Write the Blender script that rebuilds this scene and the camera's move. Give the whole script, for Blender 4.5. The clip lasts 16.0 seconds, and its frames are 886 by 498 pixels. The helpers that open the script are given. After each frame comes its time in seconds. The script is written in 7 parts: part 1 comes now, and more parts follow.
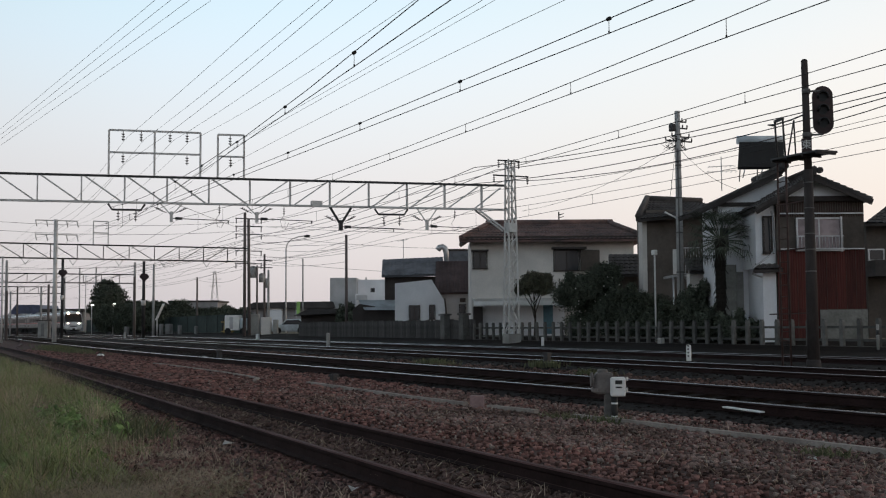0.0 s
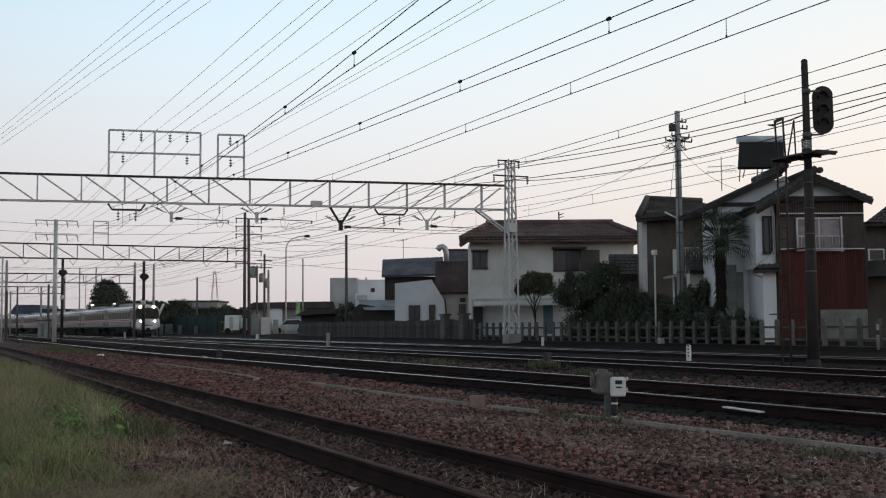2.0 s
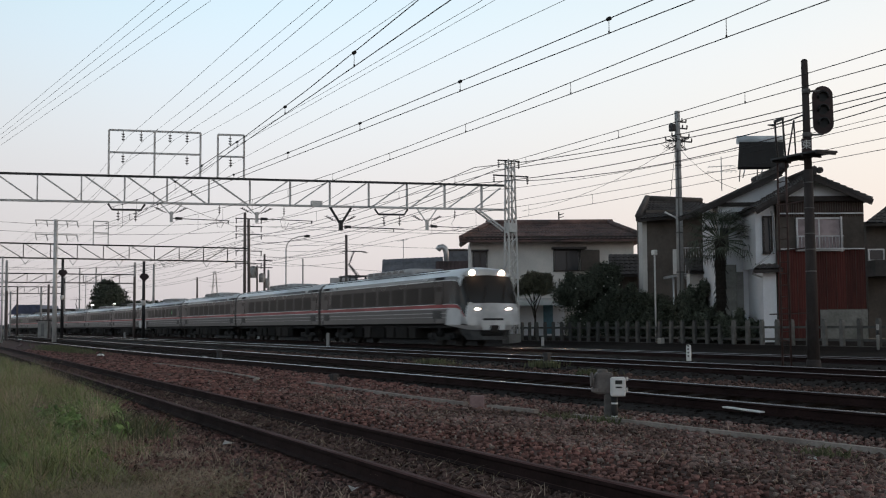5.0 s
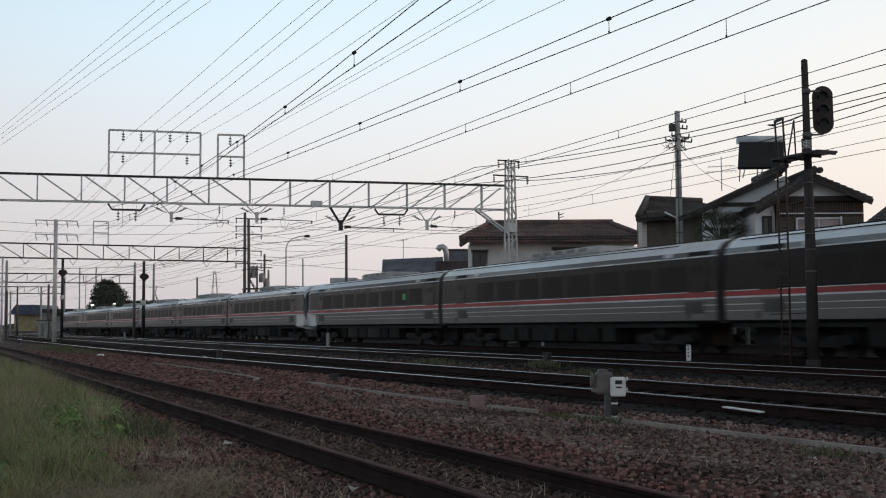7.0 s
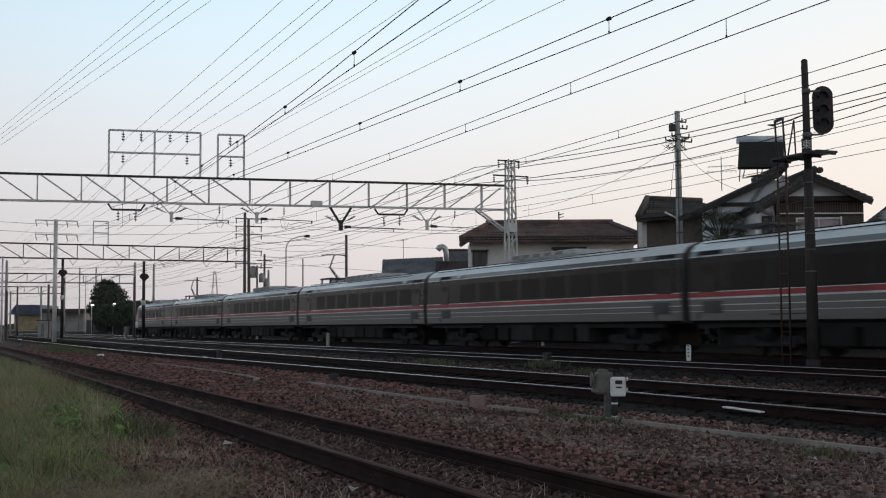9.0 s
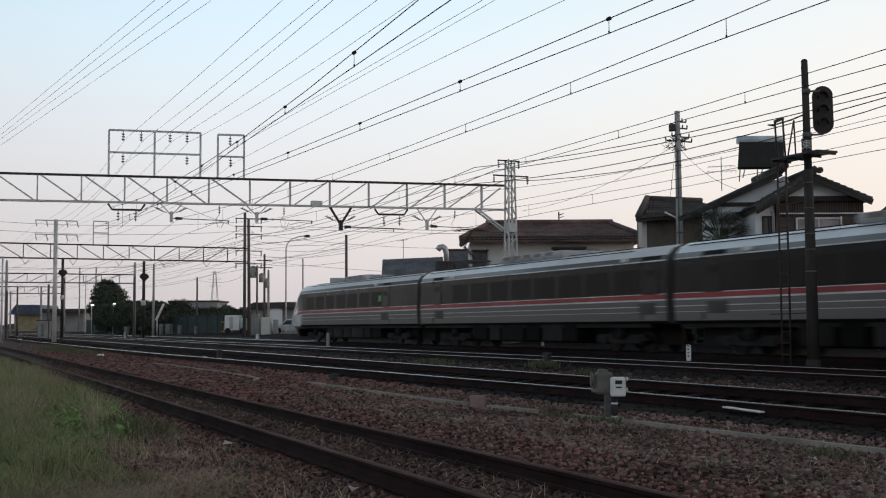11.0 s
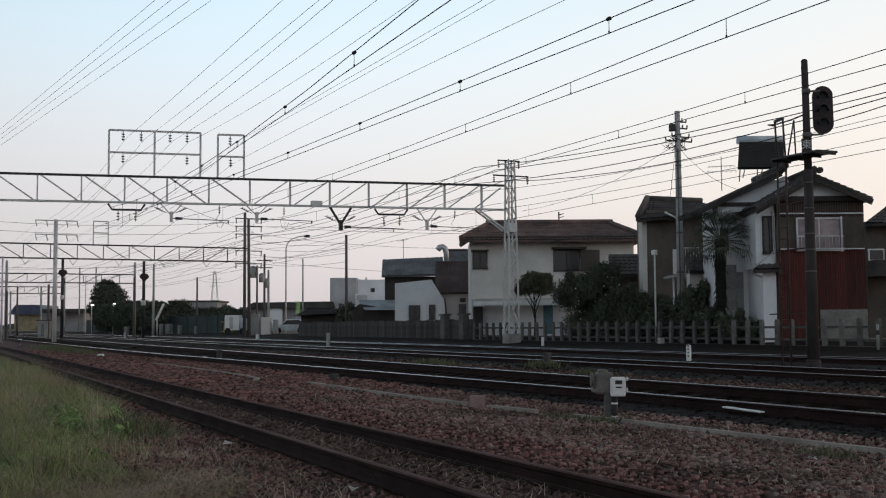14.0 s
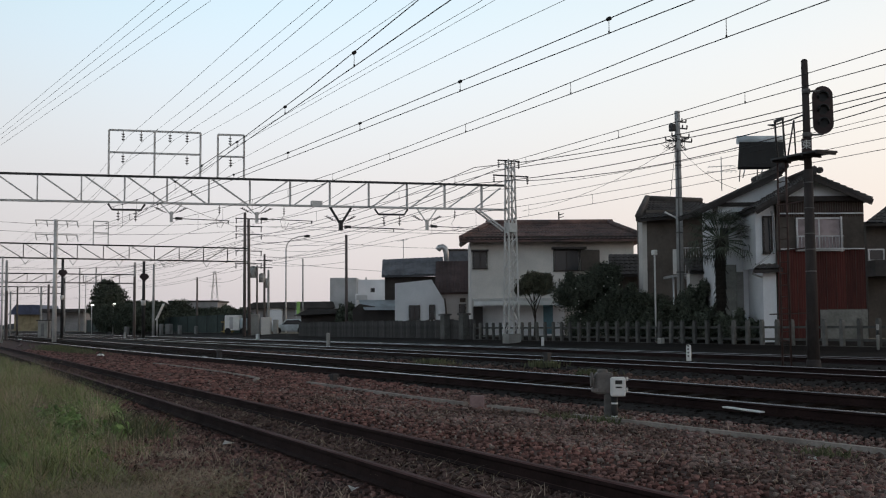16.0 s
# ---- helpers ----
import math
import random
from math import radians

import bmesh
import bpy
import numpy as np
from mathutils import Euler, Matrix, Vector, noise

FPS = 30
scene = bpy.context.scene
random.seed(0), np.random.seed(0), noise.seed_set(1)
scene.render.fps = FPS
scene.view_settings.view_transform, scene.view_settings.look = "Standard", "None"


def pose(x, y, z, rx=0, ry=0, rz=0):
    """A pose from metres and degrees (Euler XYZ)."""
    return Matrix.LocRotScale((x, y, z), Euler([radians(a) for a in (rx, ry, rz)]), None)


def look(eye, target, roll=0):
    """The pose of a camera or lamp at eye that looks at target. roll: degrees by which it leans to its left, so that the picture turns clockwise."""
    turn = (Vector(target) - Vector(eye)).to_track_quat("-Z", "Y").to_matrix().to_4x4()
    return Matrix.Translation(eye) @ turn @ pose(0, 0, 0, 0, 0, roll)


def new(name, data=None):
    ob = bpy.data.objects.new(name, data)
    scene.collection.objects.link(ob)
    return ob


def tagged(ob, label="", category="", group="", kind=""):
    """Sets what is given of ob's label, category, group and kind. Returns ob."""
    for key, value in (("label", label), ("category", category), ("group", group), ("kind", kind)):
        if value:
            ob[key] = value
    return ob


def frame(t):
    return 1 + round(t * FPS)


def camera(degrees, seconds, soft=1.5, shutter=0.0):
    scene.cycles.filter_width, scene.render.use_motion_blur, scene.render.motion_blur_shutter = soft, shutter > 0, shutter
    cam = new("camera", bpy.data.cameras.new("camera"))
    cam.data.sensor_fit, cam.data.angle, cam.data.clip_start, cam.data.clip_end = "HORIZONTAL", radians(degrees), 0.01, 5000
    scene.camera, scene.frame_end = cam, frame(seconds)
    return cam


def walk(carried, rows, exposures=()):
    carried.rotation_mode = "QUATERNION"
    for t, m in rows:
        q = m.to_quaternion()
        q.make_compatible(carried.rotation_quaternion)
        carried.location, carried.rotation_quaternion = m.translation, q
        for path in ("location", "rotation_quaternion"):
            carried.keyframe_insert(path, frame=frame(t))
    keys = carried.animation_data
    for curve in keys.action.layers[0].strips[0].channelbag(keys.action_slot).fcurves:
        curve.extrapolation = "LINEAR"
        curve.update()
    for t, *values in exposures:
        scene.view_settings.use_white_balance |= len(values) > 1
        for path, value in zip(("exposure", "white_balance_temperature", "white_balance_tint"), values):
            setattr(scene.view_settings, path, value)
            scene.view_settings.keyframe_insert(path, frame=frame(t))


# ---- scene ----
# camera: low on a stand beside the siding, held still
cam = camera(42.81, 16.0, soft=1.14, shutter=0.3)
EYE = (0.0, 0.0, 0.97)
VIEW = look(EYE, (-90.678, 41.614, 7.742), -0.389)
walk(cam, [(0.0, VIEW), (16.0, VIEW)])
scene.view_settings.exposure = 0.0

# dusk sky: bright toward the afterglow behind the houses, dim overhead and behind
world = bpy.data.worlds.new("dusk")
scene.world = world
world.use_nodes = True
wn, wl = world.node_tree.nodes, world.node_tree.links
wn.clear()
w_out = wn.new("ShaderNodeOutputWorld")
w_bg = wn.new("ShaderNodeBackground")
w_sky = wn.new("ShaderNodeTexSky")
w_sky.sky_type, w_sky.sun_disc = "NISHITA", False
w_sky.sun_elevation, w_sky.sun_rotation = radians(2.0), radians(10)
w_co = wn.new("ShaderNodeTexCoord")
w_sep = wn.new("ShaderNodeSeparateXYZ")
wl.new(w_co.outputs["Generated"], w_sep.inputs[0])


def w_ramp(source, stops):
    r = wn.new("ShaderNodeValToRGB")
    r.color_ramp.interpolation = "B_SPLINE"
    e = r.color_ramp.elements
    while len(e) < len(stops):
        e.new(0.5)
    for k, (p, c) in zip(e, stops):
        k.position, k.color = p, (*c, 1)
    wl.new(source, r.inputs[0])
    return r.outputs[0]


def w_mix(kind, a, b, fac=1.0):
    m = wn.new("ShaderNodeMix")
    m.data_type, m.blend_type = "RGBA", kind
    m.inputs[0].default_value = fac
    wl.new(a, m.inputs[6])
    wl.new(b, m.inputs[7])
    return m.outputs[2]


# height of the sight line (sine of elevation) and its turn toward the sunset
low = w_ramp(w_sep.outputs[2], [(0.0, (0.60, 0.56, 0.585)), (0.06, (0.715, 0.675, 0.70)), (0.16, (0.85, 0.845, 0.86)), (0.28, (0.73, 0.95, 1.10)),
                                (0.42, (0.46, 0.66, 0.84)), (0.7, (0.14, 0.135, 0.14)), (1.0, (0.10, 0.092, 0.092))])
glow = w_ramp(w_sep.outputs[2], [(0.0, (0.92, 0.70, 0.60)), (0.06, (1.03, 0.82, 0.71)), (0.16, (1.06, 0.91, 0.79)), (0.30, (0.95, 0.94, 0.905)),
                                 (0.42, (0.46, 0.58, 0.68)), (0.7, (0.14, 0.135, 0.14)), (1.0, (0.10, 0.092, 0.092))])
w_az = wn.new("ShaderNodeVectorMath")
w_az.operation = "DOT_PRODUCT"
w_az.inputs[1].default_value = (0.25, 0.97, 0.0)
wl.new(w_co.outputs["Generated"], w_az.inputs[0])
w_turn = wn.new("ShaderNodeMapRange")
w_turn.interpolation_type = "SMOOTHSTEP"
w_turn.inputs[1].default_value, w_turn.inputs[2].default_value = -0.1, 0.95
wl.new(w_az.outputs["Value"], w_turn.inputs[0])
tint = wn.new("ShaderNodeMix")
tint.data_type = "RGBA"
wl.new(w_turn.outputs[0], tint.inputs[0])
wl.new(low, tint.inputs[6])
wl.new(glow, tint.inputs[7])
# the far side of the sky is darker than the sunset side
w_back = wn.new("ShaderNodeMapRange")
w_back.interpolation_type = "SMOOTHSTEP"
w_back.inputs[1].default_value, w_back.inputs[2].default_value = -0.5, 0.1
w_back.inputs[3].default_value, w_back.inputs[4].default_value = 0.80, 1.0
wl.new(w_az.outputs["Value"], w_back.inputs[0])
shade = wn.new("ShaderNodeVectorMath")
shade.operation = "SCALE"
wl.new(tint.outputs[2], shade.inputs[0])
wl.new(w_back.outputs[0], shade.inputs["Scale"])
mixed = w_mix("ADD", shade.outputs[0], w_sky.outputs[0], 0.02)
wl.new(mixed, w_bg.inputs[0])
w_bg.inputs[1].default_value = 1.0
wl.new(w_bg.outputs[0], w_out.inputs[0])

# the last of the sun, wide and weak, from behind the houses
sun = new("sun", bpy.data.lights.new("sun", "SUN"))
sun.data.energy, sun.data.angle, sun.data.color = 0.25, radians(12), (1.0, 0.78, 0.62)
sun.matrix_world = look((10, 60, 8), (0, 0, 0))

# ---- materials ----
def material(name, base, rough=0.6, metal=0.0, vary=0.25, grain=8.0, coarse=0.6, bump=0.15, bump_scale=40.0, second=None, patch=0.5, spec=0.4, island=0.0, each=0.0, stretch=(1, 1, 1)):
    """Two scales of colour variation, roughness wear and fine relief, in metres."""
    m = bpy.data.materials.new(name)
    m.use_nodes = True
    n, l = m.node_tree.nodes, m.node_tree.links
    b = n["Principled BSDF"]
    b.inputs["Metallic"].default_value, b.inputs["Specular IOR Level"].default_value = metal, spec
    co = n.new("ShaderNodeTexCoord")
    mp = n.new("ShaderNodeMapping")
    mp.inputs["Scale"].default_value = stretch
    l.new(co.outputs["Object"], mp.inputs[0])

    def noise_tex(scale, detail):
        t = n.new("ShaderNodeTexNoise")
        t.inputs["Scale"].default_value, t.inputs["Detail"].default_value, t.inputs["Roughness"].default_value = scale, detail, 0.6
        l.new(mp.outputs[0], t.inputs[0])
        return t.outputs[0]

    fine, broad = noise_tex(grain, 6), noise_tex(coarse, 4)
    second = second or tuple(c * 0.55 for c in base)
    ra = n.new("ShaderNodeMapRange")
    ra.inputs[1].default_value, ra.inputs[2].default_value = patch - 0.12, patch + 0.18
    l.new(broad, ra.inputs[0])
    mix = n.new("ShaderNodeMix")
    mix.data_type = "RGBA"
    mix.inputs[6].default_value, mix.inputs[7].default_value = (*base, 1), (*second, 1)
    l.new(ra.outputs[0], mix.inputs[0])
    hsv = n.new("ShaderNodeHueSaturation")
    l.new(mix.outputs[2], hsv.inputs["Color"])
    val = n.new("ShaderNodeMapRange")
    val.inputs[1].default_value, val.inputs[2].default_value = 0.25, 0.75
    val.inputs[3].default_value, val.inputs[4].default_value = 1 - vary, 1 + vary
    l.new(fine, val.inputs[0])
    last = val.outputs[0]
    for amount, node, socket in ((island, "ShaderNodeNewGeometry", "Random Per Island"), (each, "ShaderNodeObjectInfo", "Random")):
        if amount:
            o = n.new(node)
            r2 = n.new("ShaderNodeMapRange")
            r2.inputs[3].default_value, r2.inputs[4].default_value = 1 - amount, 1 + amount
            l.new(o.outputs[socket], r2.inputs[0])
            mu = n.new("ShaderNodeMath")
            mu.operation = "MULTIPLY"
            l.new(last, mu.inputs[0])
            l.new(r2.outputs[0], mu.inputs[1])
            last = mu.outputs[0]
    l.new(last, hsv.inputs["Value"])
    l.new(hsv.outputs[0], b.inputs["Base Color"])
    rr = n.new("ShaderNodeMapRange")
    rr.inputs[3].default_value, rr.inputs[4].default_value = max(0.03, rough - 0.12), min(1, rough + 0.12)
    l.new(broad, rr.inputs[0])
    l.new(rr.outputs[0], b.inputs["Roughness"])
    if bump:
        bp = n.new("ShaderNodeBump")
        bp.inputs["Strength"].default_value, bp.inputs["Distance"].default_value = bump, 0.02
        l.new(noise_tex(bump_scale, 4), bp.inputs["Height"])
        l.new(bp.outputs[0], b.inputs["Normal"])
    return m


def glass(name, tint, rough=0.05, spec=0.35):
    """Dark window glass with a reflecting face."""
    m = bpy.data.materials.new(name)
    m.use_nodes = True
    b = m.node_tree.nodes["Principled BSDF"]
    b.inputs["Base Color"].default_value = (*tint, 1)
    b.inputs["Roughness"].default_value = rough
    b.inputs["Specular IOR Level"].default_value = spec
    return m


def lit(name, colour, strength):
    m = bpy.data.materials.new(name)
    m.use_nodes = True
    b = m.node_tree.nodes["Principled BSDF"]
    b.inputs["Base Color"].default_value = (*colour, 1)
    b.inputs["Emission Color"].default_value = (*colour, 1)
    b.inputs["Emission Strength"].default_value = strength
    return m


M_BALLAST = material("ballast", (0.10, 0.054, 0.047), 0.95, vary=0.5, grain=14, coarse=0.35, bump=0.9, bump_scale=11, second=(0.072, 0.05, 0.044), spec=0.12)
M_DARKBED = material("trackbed_stone", (0.0145, 0.0095, 0.008), 0.95, vary=0.4, grain=30, coarse=0.5, bump=0.3, island=0.5, spec=0.12)
M_BEDGROUND = material("dark_trackbed", (0.0135, 0.009, 0.0075), 0.95, vary=0.5, grain=14, coarse=0.4, bump=0.9, bump_scale=11, spec=0.12)
M_SOIL = material("soil", (0.30, 0.235, 0.19), 0.95, vary=0.4, grain=6, coarse=0.15, bump=0.6, bump_scale=9, second=(0.07, 0.08, 0.04), spec=0.12)
M_RAILSIDE = material("rusty_rail", (0.028, 0.0145, 0.0135), 0.85, vary=0.3, grain=25, coarse=1.5, spec=0.12)
M_RAILTOP = material("polished_rail_head", (0.47, 0.425, 0.41), 0.22, metal=1.0, vary=0.15, grain=12, bump=0.03, stretch=(0.05, 1, 1))
M_RUSTTOP = material("rusted_rail_head", (0.105, 0.052, 0.049), 0.8, metal=0.0, vary=0.3, grain=12, spec=0.15)
M_SLEEPER = material("weathered_sleeper", (0.024, 0.016, 0.013), 0.9, vary=0.4, grain=10, coarse=2, each=0.35, stretch=(6, 0.6, 1), spec=0.12)
M_GALV = material("galvanised_steel", (0.66, 0.645, 0.63), 0.55, metal=0.1, vary=0.15, grain=14, coarse=1.2, second=(0.52, 0.50, 0.48))
M_DARKSTEEL = material("dark_steel", (0.06, 0.058, 0.06), 0.6, metal=0.4, vary=0.25, grain=10, coarse=1)
M_WIRE = material("wire", (0.035, 0.034, 0.036), 0.6, metal=0.3, vary=0.1, bump=0)
M_CONCRETE = material("concrete", (0.34, 0.33, 0.31), 0.9, vary=0.2, grain=18, coarse=0.8, second=(0.22, 0.21, 0.2))
M_POLE = material("concrete_pole", (0.42, 0.41, 0.40), 0.85, vary=0.15, grain=12, coarse=0.7)
M_OLDWOOD = material("dark_timber", (0.15, 0.125, 0.118), 0.85, vary=0.3, grain=6, coarse=1, stretch=(1, 1, 0.15))
M_INSUL = material("insulator", (0.12, 0.10, 0.10), 0.25, vary=0.1, bump=0, spec=0.7)
M_WHITEPAINT = material("white_paint", (0.82, 0.81, 0.79), 0.55, vary=0.08, grain=8, coarse=1.2, second=(0.68, 0.67, 0.65), bump=0.05)
M_BARK = material("bark", (0.055, 0.043, 0.035), 0.9, vary=0.3, grain=12, stretch=(1, 1, 0.3))
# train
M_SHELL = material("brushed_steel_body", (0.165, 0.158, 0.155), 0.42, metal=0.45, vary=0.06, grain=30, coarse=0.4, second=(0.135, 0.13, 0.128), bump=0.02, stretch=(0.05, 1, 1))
# near white and bluish: the sky's reflection on the roof is in this colour
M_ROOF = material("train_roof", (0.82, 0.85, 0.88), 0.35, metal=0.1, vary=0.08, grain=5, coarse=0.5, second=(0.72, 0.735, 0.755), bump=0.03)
M_BAND = material("window_band_paint", (0.019, 0.0165, 0.0155), 0.3, vary=0.15, grain=2, coarse=0.4, bump=0, spec=0.12)
M_GRILLE = material("vent_grille", (0.075, 0.072, 0.07), 0.6, vary=0.2)
M_ROOFUNIT = material("grimy_roof_unit", (0.50, 0.505, 0.51), 0.6, vary=0.25, grain=5, coarse=1.0)
M_TRAINGLASS = glass("train_glass", (0.034, 0.029, 0.026), 0.42, 0.05)
M_ORANGE = material("red_orange_stripe", (0.36, 0.03, 0.036), 0.4, vary=0.06, bump=0)
M_CABWHITE = material("cab_white", (0.74, 0.74, 0.74), 0.35, vary=0.05, bump=0.01)
M_UNDER = material("underframe", (0.014, 0.013, 0.013), 0.85, vary=0.4, grain=4, coarse=1)
M_UNDERBOX = material("underfloor_box", (0.036, 0.033, 0.031), 0.85, vary=0.3, grain=4, coarse=1, each=0.8, spec=0.12)
M_WHEEL = material("wheel_steel", (0.035, 0.03, 0.028), 0.7, metal=0.3)
M_RUBBER = material("gangway_rubber", (0.02, 0.02, 0.02), 0.8, bump=0.1)
M_EXIT = lit("green_sign", (0.06, 0.30, 0.10), 0.12)
M_HEAD = lit("headlight", (1.0, 0.70, 0.48), 190.0)
M_SKIRT = material("grey_skirt_paint", (0.075, 0.076, 0.078), 0.6, vary=0.2, grain=5, coarse=1.0)
M_WIPED = glass("windscreen", (0.030, 0.024, 0.020), 0.06, 0.35)

# ---- mesh tools ----
def mesh_of(name, bm, material_, smooth=False):
    me = bpy.data.meshes.new(name)
    bm.to_mesh(me)
    bm.free()
    for mt in (material_ if isinstance(material_, (list, tuple)) else [material_]):
        me.materials.append(mt)
    if smooth:
        for p in me.polygons:
            p.use_smooth = True
    return me


def part(name, bm, material_, parent=None, label="", smooth=False):
    ob = new(name, mesh_of(name, bm, material_, smooth))
    if parent:
        ob.parent = parent
    if label:
        ob["label"] = label
    return ob


def thing(name, m, label, category, group="", kind=""):
    ob = new(name)
    ob.empty_display_size = 0.3
    ob.matrix_world = m
    return tagged(ob, label, category, group, kind)


def share(name, source, m, parent, label=""):
    """Another part on the same mesh."""
    ob = new(name, source.data)
    ob.parent = parent
    ob.matrix_basis = m
    if label:
        ob["label"] = label
    return ob


def B():
    return bmesh.new()


def box(bm, x0, x1, y0, y1, z0, z1, bevel=0.0, mi=0):
    v = [bm.verts.new(p) for p in ((x0, y0, z0), (x1, y0, z0), (x1, y1, z0), (x0, y1, z0), (x0, y0, z1), (x1, y0, z1), (x1, y1, z1), (x0, y1, z1))]
    fs = [bm.faces.new([v[i] for i in q]) for q in ((3, 2, 1, 0), (4, 5, 6, 7), (0, 1, 5, 4), (1, 2, 6, 5), (2, 3, 7, 6), (3, 0, 4, 7))]
    for q in fs:
        q.material_index = mi
    if bevel:
        es = list({e for q in fs for e in q.edges})
        bmesh.ops.bevel(bm, geom=es, offset=bevel, segments=2, affect="EDGES", profile=0.5)
    return bm


def rod(bm, a, b, r, n=8, r2=None, caps=True):
    """A round bar from a to b, tapering to r2."""
    a, b = Vector(a), Vector(b)
    d = (b - a).normalized()
    u = d.orthogonal().normalized()
    w = d.cross(u)
    r2 = r if r2 is None else r2
    rings = []
    for p, q in ((a, r), (b, r2)):
        rings.append([bm.verts.new(p + (u * math.cos(6.28318 * i / n) + w * math.sin(6.28318 * i / n)) * q) for i in range(n)])
    for i in range(n):
        f = bm.faces.new((rings[0][i], rings[0][(i + 1) % n], rings[1][(i + 1) % n], rings[1][i]))
        f.smooth = n > 5
    if caps:
        bm.faces.new(rings[0][::-1])
        bm.faces.new(rings[1])
    return bm


def bar(bm, a, b, w, h=None):
    """A square bar from a to b, w wide and h high, kept upright."""
    a, b = Vector(a), Vector(b)
    h = h or w
    d = (b - a).normalized()
    side = d.cross(Vector((0, 0, 1)))
    side = Vector((1, 0, 0)) if side.length < 0.05 else side.normalized()
    top = side.cross(d).normalized()
    q = []
    for p in (a, b):
        q.append([bm.verts.new(p + side * sx * w / 2 + top * sz * h / 2) for sx, sz in ((-1, -1), (1, -1), (1, 1), (-1, 1))])
    for i in range(4):
        bm.faces.new((q[0][i], q[0][(i + 1) % 4], q[1][(i + 1) % 4], q[1][i]))
    bm.faces.new(q[0][::-1])
    bm.faces.new(q[1])
    return bm


def tube(bm, pts, r, n=6):
    """A round bar along many points."""
    pts = [Vector(p) for p in pts]
    rings = []
    for i, p in enumerate(pts):
        d = (pts[min(i + 1, len(pts) - 1)] - pts[max(i - 1, 0)]).normalized()
        u = d.cross(Vector((0.013, 0.02, 1))).normalized()
        w = u.cross(d)
        rings.append([bm.verts.new(p + (u * math.cos(6.28318 * k / n) + w * math.sin(6.28318 * k / n)) * r) for k in range(n)])
    for a, b in zip(rings, rings[1:]):
        for k in range(n):
            bm.faces.new((a[k], a[(k + 1) % n], b[(k + 1) % n], b[k])).smooth = True
    bm.faces.new(rings[0][::-1])
    bm.faces.new(rings[-1])
    return bm


def sheet(bm, rows, mi=0):
    """Faces between rows of points."""
    rows = [[bm.verts.new(p) for p in r] for r in rows]
    for a, b in zip(rows, rows[1:]):
        for i in range(len(a) - 1):
            bm.faces.new((a[i], a[i + 1], b[i + 1], b[i])).material_index = mi
    return bm


def prism(bm, outline, axis, lo, hi, mi=0):
    """An outline of (u, v) drawn out along an axis: x takes (y, z), y takes (x, z), z takes (x, y)."""
    def at(u, v, w):
        return (w, u, v) if axis == "x" else (u, w, v) if axis == "y" else (u, v, w)
    a = [bm.verts.new(at(u, v, lo)) for u, v in outline]
    b = [bm.verts.new(at(u, v, hi)) for u, v in outline]
    fs = [bm.faces.new(a[::-1]), bm.faces.new(b)]
    for i in range(len(a)):
        j = (i + 1) % len(a)
        fs.append(bm.faces.new((a[i], a[j], b[j], b[i])))
    for q in fs:
        q.material_index = mi
    bmesh.ops.recalc_face_normals(bm, faces=fs)
    return bm


def bend(x):
    """How far the line curves toward the camera's side, west of its straight."""
    return -3.3e-4 * (x + 118.0) ** 2 if x < -118 else 0.0

# ---- ground and tracks ----
PROFILE = [(-900, -0.4), (-60, -0.4), (-6, -0.36), (0, -0.36), (1.6, -0.34), (2.5, -0.30), (3.2, -0.30), (3.36, -0.285), (4.34, -0.285), (4.46, -0.17), (5.2, -0.17), (6.5, -0.24), (8.4, -0.31), (9.2, -0.31), (9.9, -0.27), (12.6, -0.17), (13.4, -0.25),
           (15.4, -0.27), (16.2, -0.19), (18.6, -0.16), (19.4, -0.22), (21.6, -0.22), (22.4, -0.15), (25.0, -0.15), (26.2, -0.12), (29.2, -0.02), (30.2, 0.1), (33, 0.28), (60, 0.3), (1500, 0.3)]


def ground_z(y):
    for (a, za), (b, zb) in zip(PROFILE, PROFILE[1:]):
        if a <= y <= b:
            return za + (zb - za) * (y - a) / (b - a)
    return 0.3


GX = [-2600, -1500, -900, -600, -420] + list(range(-300, -60, 12)) + list(range(-60, 12, 4)) + [30, 80, 160, 260, 420, 900]
bm = B()
rows = []
for gx in GX:
    rows.append([(gx, gy + bend(max(gx, -420)) * (1 if -5 < gy < 60 else 0.0), gz) for gy, gz in PROFILE])
sheet(bm, rows)
ground = part("ground", bm, [M_BALLAST])
ground.data.materials.append(M_SOIL)
ground.data.materials.append(M_BEDGROUND)
for p in ground.data.polygons:
    c = p.center
    cy = c.y - bend(max(c.x, -420))
    p.material_index = 1 if cy > 40 or cy < 2.2 else 2 if 9.2 < cy < 13 or cy > 15.4 else 0
tagged(ground, "reddish brown ballast and soil of a railway yard", "ground", kind="structure")

RAIL = [(-0.062, 0), (-0.062, 0.012), (-0.014, 0.03), (-0.010, 0.10), (-0.032, 0.115), (-0.033, 0.142), (-0.024, 0.153), (0.024, 0.153), (0.033, 0.142), (0.032, 0.115), (0.010, 0.10), (0.014, 0.03), (0.062, 0.012), (0.062, 0)]


